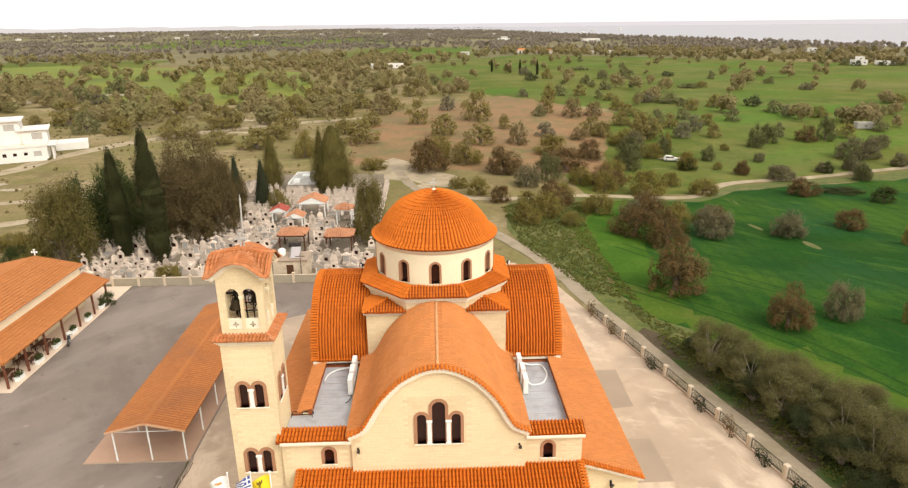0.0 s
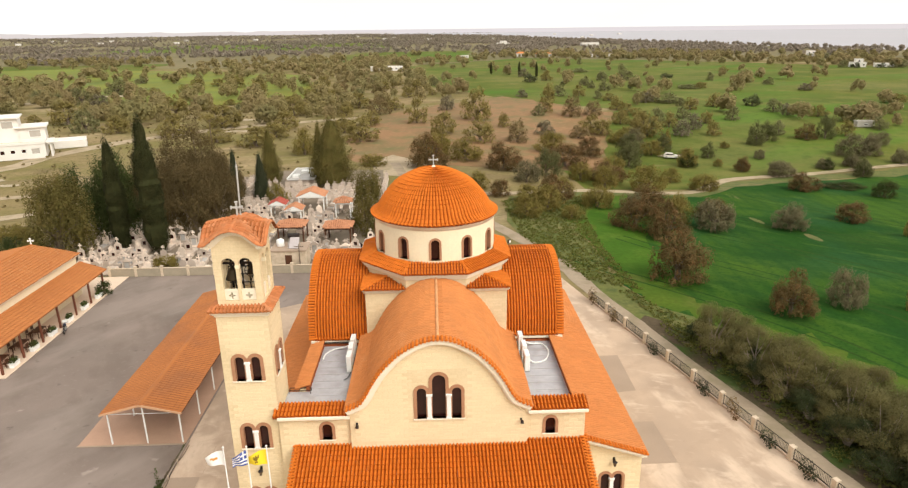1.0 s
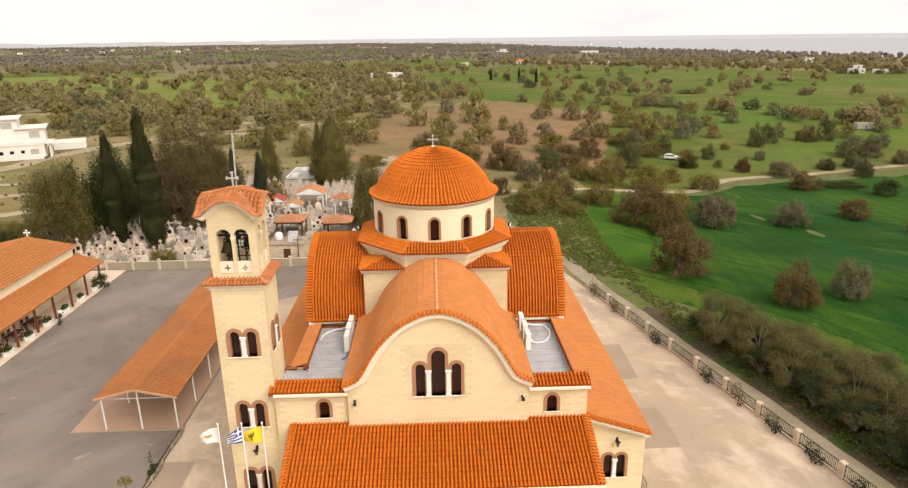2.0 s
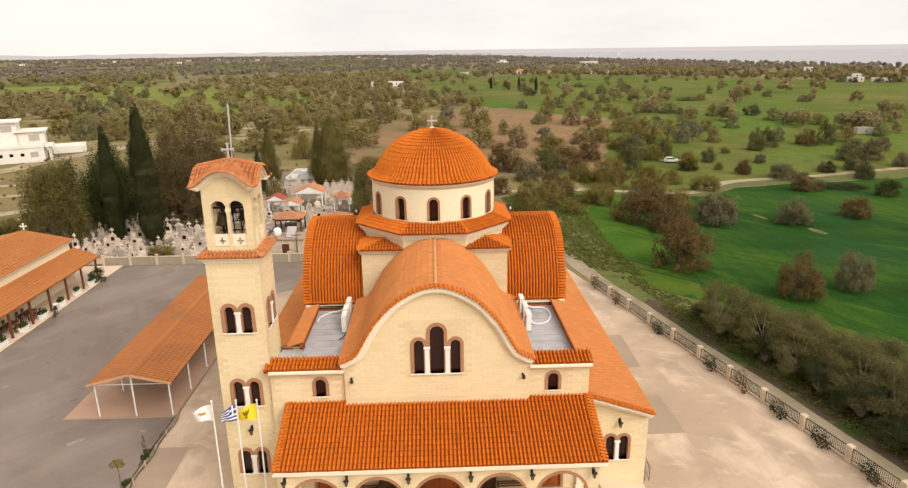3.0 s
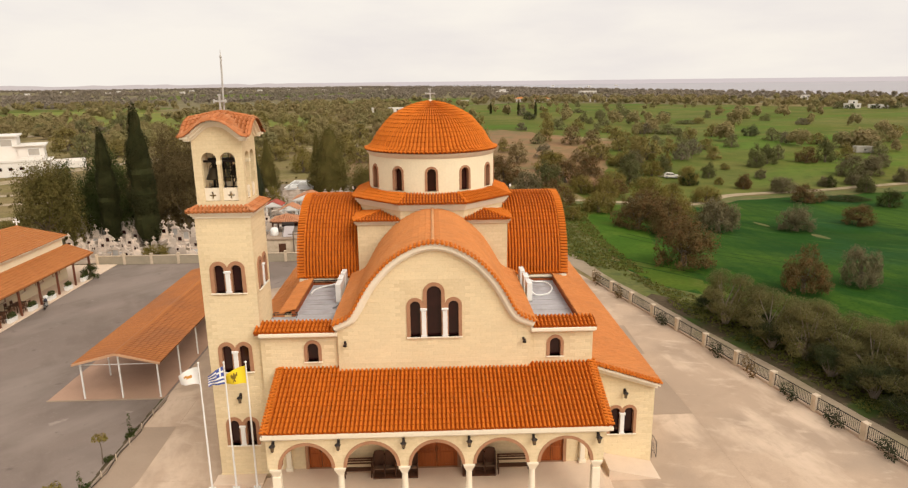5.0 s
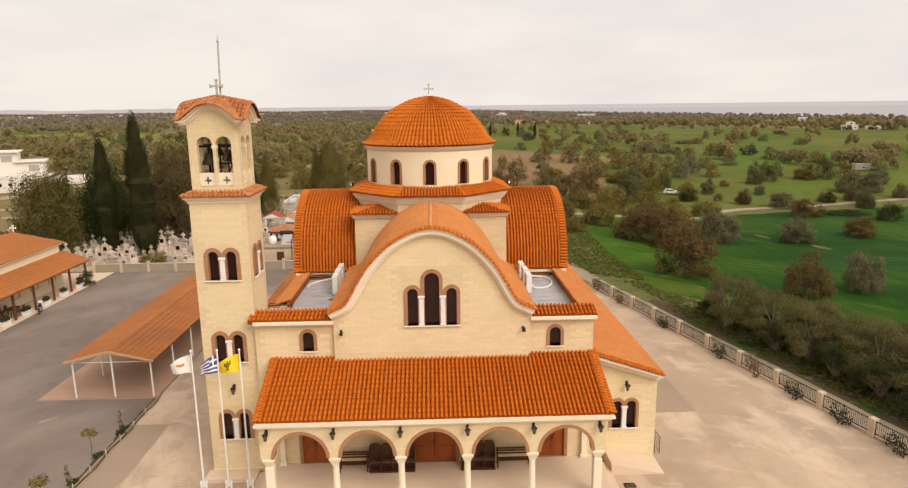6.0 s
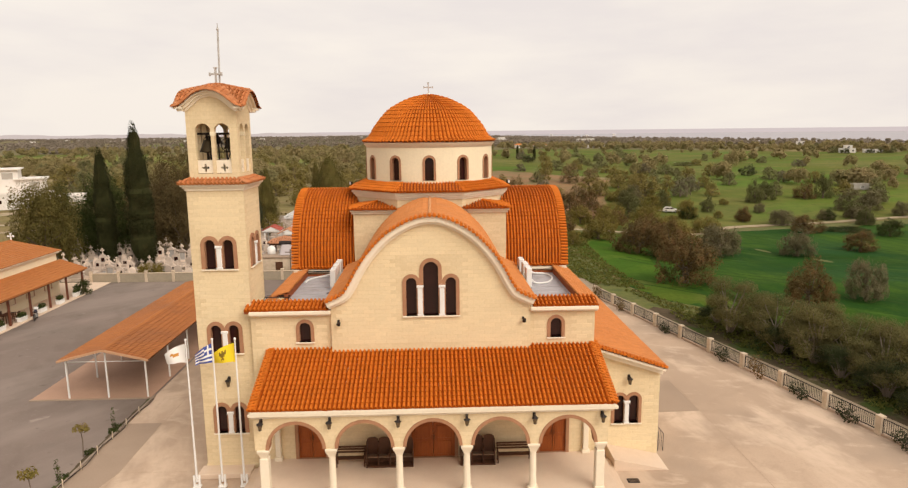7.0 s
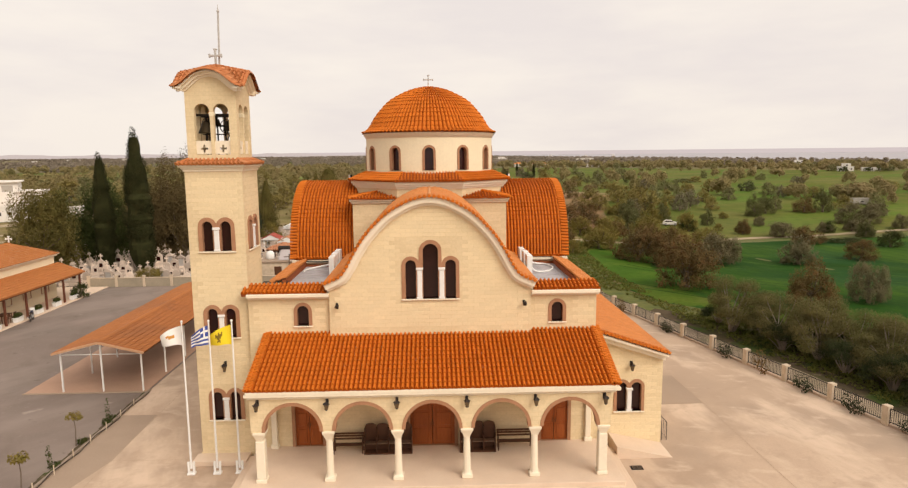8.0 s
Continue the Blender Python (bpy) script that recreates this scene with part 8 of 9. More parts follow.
def potted(x, y, s, name="planter"):
    p = thing("planter", "white rectangular planter box with a small shrub", "planter", "veranda planters", at=pose(x, y, 0.1, 0, 0, 90))
    g = Geo().box(-0.55, -0.2, 0, 0.55, 0.2, 0.4, 0.03)
    g.box(-0.6, -0.24, 0.36, 0.6, 0.24, 0.44, 0.02)
    part("box", g, WHITE, p)
    me = leaf_cloud([(-0.25, 0, 0.6, 0.25, 0.3), (0.2, 0.05, 0.65, 0.3, 0.35 * s)], 160, 0.16, int(y * 10))
    me.materials.append(LEAF["d"])
    part("shrub", me, None, p)


for k in range(6):
    potted(-39.6, 55.3 + k * 3.25, 0.7 if k < 5 else 1.5)
plant(TREES["d"][0], -39.4, 72.6, 0.4, 0.42, "dark potted shrub at the veranda corner", "shrub", "yard shrubs")


def sapling(x, y, h, r, label):
    t = thing("sapling", label, "sapling", "kerb saplings", at=pose(x, y, 0))
    part("trunk", Geo().tube([(0, 0, 0), (0.05, 0.02, h * 0.5), (0, 0, h * 0.9)], 0.035, 6, 0.018), BARK, t)
    me = leaf_cloud([(0, 0, h * 0.92, r, r * 0.45), (r * 0.5, 0, h * 0.85, r * 0.6, r * 0.3), (-r * 0.5, 0.1, h * 0.88, r * 0.6, r * 0.3)], 150, 0.13, int(abs(x * y)))
    me.materials.append(LEAF["o"])
    part("crown", me, None, t)


sapling(-19.55, 34.3, 1.9, 0.42, "thin young tree planted beside the kerb")
sapling(-19.6, 29.6, 1.8, 0.45, "thin young tree planted beside the kerb")
for x, y, h in ((-19.4, 37.6, 1.5), (-19.4, 31.6, 1.3), (-19.35, 37.0, 0.5), (-19.4, 34.4, 0.4)):
    s = thing("shrub", "small green shrub growing at the kerb", "shrub", "kerb shrubs", at=pose(x, y, 0))
    me = leaf_cloud([(0, 0, h * 0.5, 0.13, h * 0.5), (0.05, 0.3, 0.12, 0.3, 0.14)], 200, 0.09, int(y * 7))
    me.materials.append(LEAF["d"])
    part("leaves", me, None, s)
    part("stem", Geo().tube([(0, 0, 0), (0, 0, h * 0.6)], 0.02, 5), BARK, s)
for k, (i, h) in enumerate(((0.0, 1.0), (1.0, 1.15), (2.0, 1.0), (3.0, 1.6), (4.0, 1.1), (6.0, 0.9), (8.0, 1.4), (9.2, 2.0))):
    p = FP[6] + (FP[7] - FP[6]) * (i - 0.5)
    s = thing("shrub", "sparse dark shrub growing through the railings", "shrub", "fence shrubs", at=pose(p.x - 0.25, p.y, 0))
    me = leaf_cloud([(0, 0.42, h * 0.5, 0.48, h * 0.45), (-0.1, -0.42, h * 0.4, 0.45, h * 0.4)], 260, 0.12, k + 70)
    me.materials.append(LEAF["s" if h < 1.2 else "r"])
    part("leaves", me, None, s)
    part("stem", Geo().tube([(0, 0, 0), (0.05, 0.1, h * 0.6)], 0.025, 5), BARK, s)

# tables and chairs under the veranda
def veranda_table(x, y):
    t = thing("table", "brown wooden table under the veranda", "table", "veranda tables", at=pose(x, y, 0.1))
    part("tabletop", Geo().box(-0.45, -0.8, 0.7, 0.45, 0.8, 0.75, 0.01), DARKWOOD, t)
    for sx in (-0.38, 0.38):
        for sy in (-0.72, 0.72):
            part("leg", Geo().box(sx - 0.03, sy - 0.03, 0, sx + 0.03, sy + 0.03, 0.7), DARKWOOD, t)


def veranda_chair(x, y, rz):
    c = thing("chair", "dark brown wooden chair beside a veranda table", "chair", "veranda chairs", at=pose(x, y, 0.1, 0, 0, rz))
    part("seat", Geo().box(-0.21, -0.21, 0.42, 0.21, 0.21, 0.46, 0.01), DARKWOOD, c)
    part("backrest", Geo().box(-0.21, 0.18, 0.55, 0.21, 0.21, 0.92, 0.01), DARKWOOD, c)
    for sx in (-0.18, 0.18):
        for sy in (-0.18, 0.18):
            part("leg", Geo().box(sx - 0.02, sy - 0.02, 0, sx + 0.02, sy + 0.02, 0.92 if sy > 0 else 0.42), DARKWOOD, c)


for y in (55.4, 58.6, 61.6):
    veranda_table(-40.9, y)
    for dy in (-0.45, 0.45):
        veranda_chair(-40.2, y + dy, -90)
        veranda_chair(-41.6, y + dy, 90)

# parked motorcycle
moto = thing("motorcycle", "dark parked motorcycle leaning on its stand", "motorcycle", at=pose(-38.7, 62.4, 0, 0, 8, 112))
for x in (-0.65, 0.65):
    n, r = 20, 0.3
    g = Geo()
    ring = [(x + (r + 0.05 * math.cos(b)) * math.cos(a), 0.05 * math.sin(b), r + 0.05 + (r + 0.05 * math.cos(b)) * math.sin(a)) for a in [2 * math.pi * k / n for k in range(n)] for b in [2 * math.pi * q / 6 for q in range(6)]]
    g.add(ring, [(k * 6 + q, ((k + 1) % n) * 6 + q, ((k + 1) % n) * 6 + (q + 1) % 6, k * 6 + (q + 1) % 6) for k in range(n) for q in range(6)])
    wheel = part("wheel", g, IRON, moto)
    spokes = Geo()
    for k in range(6):
        a = k * math.pi / 3
        spokes.tube([(x, 0, 0.35), (x + 0.28 * math.cos(a), 0, 0.35 + 0.28 * math.sin(a))], 0.012, 4)
    part("spokes", spokes, METAL, wheel)
part("tank", Geo().lathe([(0.02, -0.3), (0.14, -0.22), (0.17, 0.0), (0.12, 0.22), (0.02, 0.3)], 12), mat("dark_blue_lacquer", (0.03, 0.035, 0.06), 0.3, (0.02, 0.02, 0.04), 3, 0.5), moto, smooth=True, at=pose(0.18, 0, 0.82, 0, 90, 0))
part("windscreen", Geo().box(0.5, -0.2, 0.95, 0.56, 0.2, 1.25, 0.02), WHITE, moto)
part("saddle", Geo().box(-0.55, -0.14, 0.72, 0.0, 0.14, 0.84, 0.05), IRON, moto)
part("engine", Geo().box(-0.2, -0.15, 0.3, 0.22, 0.15, 0.62, 0.04), METAL, moto)
part("fork", Geo().tube([(0.65, 0, 0.35), (0.45, 0, 0.95)], 0.04, 6), METAL, moto)
part("handlebar", Geo().tube([(0.36, -0.36, 1.02), (0.45, 0, 0.97), (0.36, 0.36, 1.02)], 0.02, 6), IRON, moto)
part("headlight", Geo().lathe([(0.02, -0.08), (0.09, 0.0), (0.09, 0.08)], 12), WHITE, moto, at=pose(0.5, 0, 0.9, 0, 90, 0))
part("exhaust", Geo().tube([(0.1, 0.18, 0.3), (-0.4, 0.2, 0.3), (-0.8, 0.2, 0.42)], 0.04, 8), METAL, moto)

# ---- cemetery ----
MARBLE = mat("white_marble", (0.67, 0.55, 0.45), 0.6, (0.44, 0.355, 0.29), 0.7, 0.7, 0.25, 6, per_object=0.45)
MARBLE_GREY = mat("grey_marble", (0.40, 0.37, 0.34), 0.5, (0.30, 0.28, 0.25), 0.8, 0.6, 0.2, 6, per_object=0.2)
GRAVEL = mat("cemetery_gravel", (0.24, 0.185, 0.135), 0.95, (0.17, 0.135, 0.095), 0.4, 0.7, 0.35, 5, 0.2, stain=(0.22, 0.19, 0.12), stain_scale=0.3, stain_amount=0.5)
sheet("cemetery_ground", [(-58, 79), (-7.5, 78.6), (-8.5, 95), (-9.5, 120), (-11, 142), (-33, 143), (-52, 128), (-60, 105)], 0.0, GRAVEL, "pale gravelled cemetery ground")


FADED = mat("faded_canopy_tiles", (0.50, 0.235, 0.125), 0.85, (0.42, 0.19, 0.10), 0.6, 0.6, 0.2, 10, 0.1, island=0.1)


def make_grave(style, material):
    """A kerbed grave with ledger and one of several headstones; its head towards +y."""
    g = thing("grave", "white marble kerbed grave with a headstone", "grave", "graves")
    k = Geo()
    for x0, y0, x1, y1 in ((-0.55, -1.1, 0.55, -0.95), (-0.55, 0.95, 0.55, 1.1), (-0.55, -0.95, -0.42, 0.95), (0.42, -0.95, 0.55, 0.95)):
        k.box(x0, y0, 0, x1, y1, 0.38, 0.02)
    part("kerb", k, material, g)
    part("ledger", Geo().box(-0.42, -0.95, 0, 0.42, 0.95, 0.3 if style % 2 else 0.42, 0.02), MARBLE_GREY if style % 3 == 0 else material, g)
    part("plinth", Geo().box(-0.5, 0.75, 0.38, 0.5, 1.05, 0.62, 0.02), material, g)
    if style == 0:
        part("cross", cross_geo(0.5, 0.9, 0.055), material, g, at=pose(0, 0.9, 0.6))
    elif style == 1:
        out = [(-0.42, 0.6), (0.42, 0.6), (0.42, 1.35), (0.0, 1.65), (-0.42, 1.35)]
        part("headstone", Geo().prism([out, rect(-0.18, 0.85, 0.18, 1.2)], 0.82, 1.0), material, g)
        part("photo_box", Geo().box(-0.2, 0.9, 0.83, 0.2, 1.02, 1.22, 0.01), GLASS, g)
        part("cross", cross_geo(0.36, 0.5, 0.045), material, g, at=pose(0, 0.91, 1.6))
    elif style == 2:
        part("headstone", Geo().prism([arch(0, 0.6, 0.85, 0.95)], 0.82, 0.98), material, g)
        part("cross", cross_geo(0.36, 0.55, 0.045), material, g, at=pose(0, 0.9, 1.52))
    else:
        for x in (-0.36, 0.36):
            part("shaft", Geo().lathe([(0.1, 0.62), (0.07, 0.7), (0.07, 1.4), (0.1, 1.46)], 10, (x, 0.9)), material, g)
        part("pediment", Geo().prism([[(-0.55, 1.46), (0.55, 1.46), (0.55, 1.56), (0, 1.85), (-0.55, 1.56)]], 0.72, 1.05), material, g)
        part("cross", cross_geo(0.4, 0.55, 0.05), material, g, at=pose(0, 0.9, 1.8))
        part("panel", Geo().box(-0.28, 0.88, 0.62, 0.28, 0.96, 1.4, 0.01), MARBLE_GREY, g)
    return g


GRAVES = [make_grave(s, MARBLE if s != 2 else MARBLE) for s in range(4)]
grave_rng = random.Random(21)
grave_used = set()
blocked = [(-21, 92.5, 3.6), (-14, 91.5, 3.6), (-21, 110, 3.5), (-15, 105, 3.0), (-26, 106, 2.6), (-19, 81.3, 3.2), (-39, 87.7, 1.6), (-44.5, 89.2, 1.6), (-51.5, 86.5, 2.6), (-36.5, 98, 1.5), (-42.5, 102, 1.4), (-32.8, 103, 1.2), (-48.5, 97, 1.4), (-10.1, 95, 2.0), (-35.3, 81.2, 1.4), (-26.5, 133, 8)]
made = 0
rear = Geo()
for row in range(23):
    y = 80.4 + row * 2.3
    for col in range(34):
        x = -54.5 + col * 1.36 + grave_rng.uniform(-0.15, 0.15)
        yy = y + grave_rng.uniform(-0.25, 0.25)
        if x < -57.5 + max(0, (yy - 105)) * 0.75 or x > -9.2 or any(math.hypot(x - a, yy - b) < r for a, b, r in blocked):
            continue
        if col % 10 == 4 or grave_rng.random() < 0.12 or yy > 131:
            continue
        if made > 299:
            hh = grave_rng.uniform(0.9, 1.7)
            rear.box(x - 0.5, yy - 1.0, 0, x + 0.5, yy + 1.0, 0.4, 0.02)
            rear.box(x - 0.42, yy + 0.6, 0.4, x + 0.42, yy + 0.85, hh, 0.02)
            rear.box(x - 0.05, yy + 0.68, hh, x + 0.05, yy + 0.78, hh + 0.5)
            rear.box(x - 0.2, yy + 0.69, hh + 0.25, x + 0.2, yy + 0.77, hh + 0.35)
            continue
        t = GRAVES[grave_rng.choice((0, 1, 1, 2, 3))]
        sc = grave_rng.uniform(0.85, 1.2)
        size = (sc, sc, sc * grave_rng.uniform(0.85, 1.25))
        own = t.scale if t.name in grave_used else (1, 1, 1)
        m = pose(x, yy, 0, 0, 0, 180 + grave_rng.uniform(-4, 4)) @ Matrix.Diagonal((*[a / b for a, b in zip(size, own)], 1))
        made += 1
        if t.name in grave_used:
            copy_thing(t, m)
        else:
            grave_used.add(t.name)
            t.matrix_basis = m

tagged(part("rear_graves", rear, MARBLE), "rows of white marble graves with crosses", "graves", kind="stuff")


def pavilion(x, y, w, d, h, rise, roof_mat, post_mat, label, gable=True):
    """A roofed shelter over family graves."""
    p = thing("grave_shelter", label, "shelter", "grave shelters", at=pose(x, y, 0))
    for sx in (-1, 1):
        for sy in (-1, 1):
            part("post", Geo().box(sx * w / 2 - 0.1, sy * d / 2 - 0.1, 0, sx * w / 2 + 0.1, sy * d / 2 + 0.1, h, 0.015), post_mat, p)
    e = 0.35
    if gable:
        for s in (-1, 1):
            up = Vector((-s * (w / 2 + e), 0, rise))
            o = (s * (w / 2 + e), -d / 2 - e if s > 0 else d / 2 + e, h)
            part("shelter_roof", tile_grid(slope(o, (0, s, 0), up), d + 2 * e, up.length, 0.3, 0.4), roof_mat, p)
        part("gable", Geo().prism([[(-w / 2 - e, h - 0.12), (w / 2 + e, h - 0.12), (w / 2 + e, h), (0, h + rise - 0.02), (-w / 2 - e, h)]], -d / 2 - e + 0.05, d / 2 + e - 0.05), WHITE, p)
    else:
        for k in range(4):
            m = pose(0, 0, 0, 0, 0, k * 90)
            ww, dd = (w, d) if k % 2 == 0 else (d, w)
            o = m @ Vector((-ww / 2 - e, -dd / 2 - e, h))
            a = m.to_3x3() @ Vector((1, 0, 0))
            up = m.to_3x3() @ Vector((0, dd / 2 + e, rise))
            half = min(ww / 2 + e, dd / 2 + e)
            full = ww + 2 * e
            part("shelter_roof", tile_grid(slope(o, a, up), full, up.length, 0.3, 0.4, in_polygon([(0, 0), (full, 0), (full - half, up.length), (half, up.length)])), roof_mat, p)
        part("ceiling", Geo().box(-w / 2 - e, -d / 2 - e, h - 0.12, w / 2 + e, d / 2 + e, h - 0.01), post_mat, p)
    part("beam", Geo().box(-w / 2, -d / 2 - 0.08, h - 0.3, w / 2, -d / 2 + 0.08, h - 0.12), post_mat, p)
    return p


pavilion(-21, 92.5, 3.6, 3.2, 2.5, 0.75, FADED, DARKWOOD, "open grave shelter with orange tiled hipped roof", False)
pavilion(-14, 91.5, 3.6, 3.2, 2.5, 0.75, FADED, DARKWOOD, "open grave shelter with orange tiled hipped roof", False)
pavilion(-21, 110, 4.2, 3.4, 2.6, 1.0, FADED, WHITE, "white gabled grave shelter with faded tiles")
pavilion(-15, 105, 2.4, 2.4, 2.6, 0.8, FADED, WHITE, "small white grave shelter with faded tiles", False)
pavilion(-26, 106, 2.2, 2.2, 2.2, 0.7, mat("red_sheet_roof", (0.36, 0.08, 0.055), 0.7, (0.30, 0.07, 0.045), 1, 0.5), WHITE, "small grave shelter with a red roof")
pavilion(-22.5, 102, 2.2, 2.2, 2.3, 0.7, FADED, WHITE, "small white gabled grave shelter")

hut = thing("service_hut", "cream flat-roofed service hut by the cemetery wall", "hut", at=pose(-19, 81.3, 0))
part("wall", Geo().box(-2.2, -1.6, 0, 2.2, 1.6, 2.5), POST, hut)
part("roof_slab", Geo().box(-2.35, -1.75, 2.5, 2.35, 1.75, 2.68, 0.02), PATCH, hut)
part("door", Geo().box(-0.45, -1.64, 0, 0.45, -1.58, 2.0, 0.01), DARKWOOD, hut)
solar = thing("solar_heater", "roof solar water heater with a dark round tank", "water heater", at=pose(-18.6, 81.3, 2.68))
part("panel", Geo().box(-0.6, -0.9, 0, 0.6, 0.9, 0.08, 0.01, pose(0.2, -0.3, 0.55, 38)), mat("solar_panel", (0.42, 0.37, 0.36), 0.35, (0.34, 0.30, 0.29), 3, 0.4), solar)
part("tank", Geo().tube([(-0.75, 0.6, 1.3), (0.75, 0.6, 1.3)], 0.3, 16), IRON, solar)
fr = Geo()
for x in (-0.55, 0.75):
    fr.tube([(x, -0.9, 0), (x, 0.6, 1.05)], 0.03, 5)
    fr.tube([(x, 0.6, 0), (x, 0.6, 1.05)], 0.03, 5)
part("frame", fr, METAL, solar)
tank = thing("water_tank", "white plastic water tank on the hut roof", "water tank", at=pose(-20.3, 81.5, 2.68))
part("tank_body", Geo().lathe([(0.45, 0), (0.5, 0.05), (0.5, 0.8), (0.3, 0.98), (0.12, 1.0), (0.12, 1.06)], 18), WHITE, tank, smooth=True)
vault_wall = thing("chapel_ruin", "low white flat-roofed store at the cemetery end", "store", at=pose(-26.5, 133, 0))
part("wall", Geo().box(-2.6, -5, 0, 2.6, 5, 1.1, 0.02), MARBLE, vault_wall)
part("roof_slab", Geo().box(-2.8, -5.2, 1.1, 2.8, 5.2, 1.25, 0.02), MARBLE_GREY, vault_wall)
for x0, y0, x1, y1 in ((-2.8, 5.0, 2.8, 5.2), (-2.8, -5.2, -2.6, 5.0), (2.6, -5.2, 2.8, 5.0)):
    part("parapet", Geo().box(x0, y0, 1.25, x1, y1, 1.6, 0.02), WHITE, vault_wall)
for k, y in enumerate((-3.5, 0.5)):
    part("roof_box", Geo().box(-2.0 + k, y, 1.25, -0.6 + k * 1.4, y + 1.6, 1.8, 0.03), WHITE, vault_wall)
for x, y, h in ((-17.5, 79.4, 3.6), (-59, 175, 7.5), (-45, 215, 7.0)):
    p = thing("utility_pole", "slim dark utility pole with a crossarm", "pole", "utility poles", at=pose(x, y, 0))
    part("shaft", Geo().tube([(0, 0, 0), (0, 0, h)], 0.09, 8, 0.06), BARK, p)
    part("crossarm", Geo().box(-0.6, -0.05, h - 0.4, 0.6, 0.05, h - 0.3), BARK, p)

# ---- houses beyond ----
HOUSE_WHITE = mat("white_render", (0.74, 0.69, 0.63), 0.8, (0.66, 0.61, 0.55), 0.3, 0.5, 0.08, 3)
SHED_GREY = mat("weathered_grey_render", (0.42, 0.38, 0.33), 0.85, (0.34, 0.31, 0.27), 0.6, 0.5, 0.08, 3)


def house(x, y, rz, blocks, label, roof=None, category="house", paint=HOUSE_WHITE):
    """A house of joined blocks (x0, y0, x1, y1, z0, z1), each with parapet, windows towards -y."""
    h = thing("house", label, category, "houses beyond the fields", at=pose(*sunk(x, y), 0, 0, rz))
    for x0, y0, x1, y1, z0, z1 in blocks:
        g = Geo().box(x0, y0, z0, x1, y1, z1)
        part("wall", g, paint, h)
        w = x1 - x0
        n = max(1, int(w / 3.2))
        zt = min(z0 + 2.2, z1 - 0.35)
        zb = max(zt - 1.2, z0 + 0.6)
        for k in range(n):
            cx = x0 + w * (k + 0.5) / n
            fr = Geo().prism([rect(cx - 0.65, zb, cx + 0.65, zt), rect(cx - 0.55, zb + 0.1, cx + 0.55, zt - 0.1)], y0 - 0.05, y0 + 0.02)
            win = part("window", fr, WHITE, h)
            part("pane", Geo().box(cx - 0.55, y0 - 0.03, zb + 0.1, cx + 0.55, y0 - 0.01, zt - 0.1), GLASS, win)
        if roof is None:
            p = Geo()
            for a, b, c, d in ((x0 - 0.1, y0 - 0.1, x1 + 0.1, y0 + 0.1), (x0 - 0.1, y1 - 0.1, x1 + 0.1, y1 + 0.1), (x0 - 0.1, y0 + 0.1, x0 + 0.1, y1 - 0.1), (x1 - 0.1, y0 + 0.1, x1 + 0.1, y1 - 0.1)):
                p.box(a, b, z1, c, d, z1 + 0.45)
            part("parapet", p, paint, h)
        else:
            cx, cy, e = (x0 + x1) / 2, (y0 + y1) / 2, 0.5
            r = Geo().add([(x0 - e, y0 - e, z1), (x1 + e, y0 - e, z1), (x1 + e, y1 + e, z1), (x0 - e, y1 + e, z1), (x0 + w * 0.25, cy, z1 + 1.6), (x1 - w * 0.25, cy, z1 + 1.6)], [(0, 1, 5, 4), (1, 2, 5), (2, 3, 4, 5), (3, 0, 4), (3, 2, 1, 0)])
            part("roof", r, roof, h)
    return h


VILLA = (-96.8, 164.7, 26)
villa = thing("villa", "large stepped white villa with flat slab roofs and terraces", "house", "houses beyond the fields", at=pose(VILLA[0], VILLA[1], 0, 0, 0, VILLA[2]))
part("wing", Geo().prism([rect(-26, 0, 0, 3.5)] + [rect(x - w, z, x + w, z + h) for x, z, w, h in ((-14.0, 1.4, 0.5, 1.0), (-11.6, 1.4, 0.5, 1.0), (-9.2, 1.4, 0.5, 1.0), (-7.0, 1.5, 0.5, 0.9), (-4.7, 1.5, 0.5, 0.9), (-2.2, 1.1, 0.95, 1.4))], 0, 0.3), HOUSE_WHITE, villa)
part("wing", Geo().box(-26, 0.3, 0, 0, 9, 3.48), HOUSE_WHITE, villa)
for x, z, w, h in ((-14.0, 1.4, 0.5, 1.0), (-11.6, 1.4, 0.5, 1.0), (-9.2, 1.4, 0.5, 1.0), (-7.0, 1.5, 0.5, 0.9), (-4.7, 1.5, 0.5, 0.9), (-2.2, 1.1, 0.95, 1.4)):
    win = part("window", Geo().prism([rect(x - w, z, x + w, z + h), rect(x - w + 0.08, z + 0.08, x + w - 0.08, z + h - 0.08)], 0.08, 0.18), WHITE, villa)
    part("pane", Geo().box(x - w + 0.08, 0.12, z + 0.08, x + w - 0.08, 0.15, z + h - 0.08), SHED_GREY if w > 0.6 else GLASS, win)
for x0, y0, x1, y1 in ((-26, -0.15, 0.15, 0.15), (-0.15, 0.15, 0.15, 9), (-5.0, 5.2, -0.15, 5.5)):
    part("parapet", Geo().box(x0, y0, 3.5, x1, y1, 4.15, 0.02), HOUSE_WHITE, villa)
part("terrace_floor", Geo().box(-26, 0.15, 3.49, -0.15, 9, 3.54), PAVING, villa)
for y in (1.4, 4.0, 6.6):
    part("pillar", Geo().box(0.9, y - 0.2, 0, 1.3, y + 0.2, 3.5, 0.02), HOUSE_WHITE, villa)
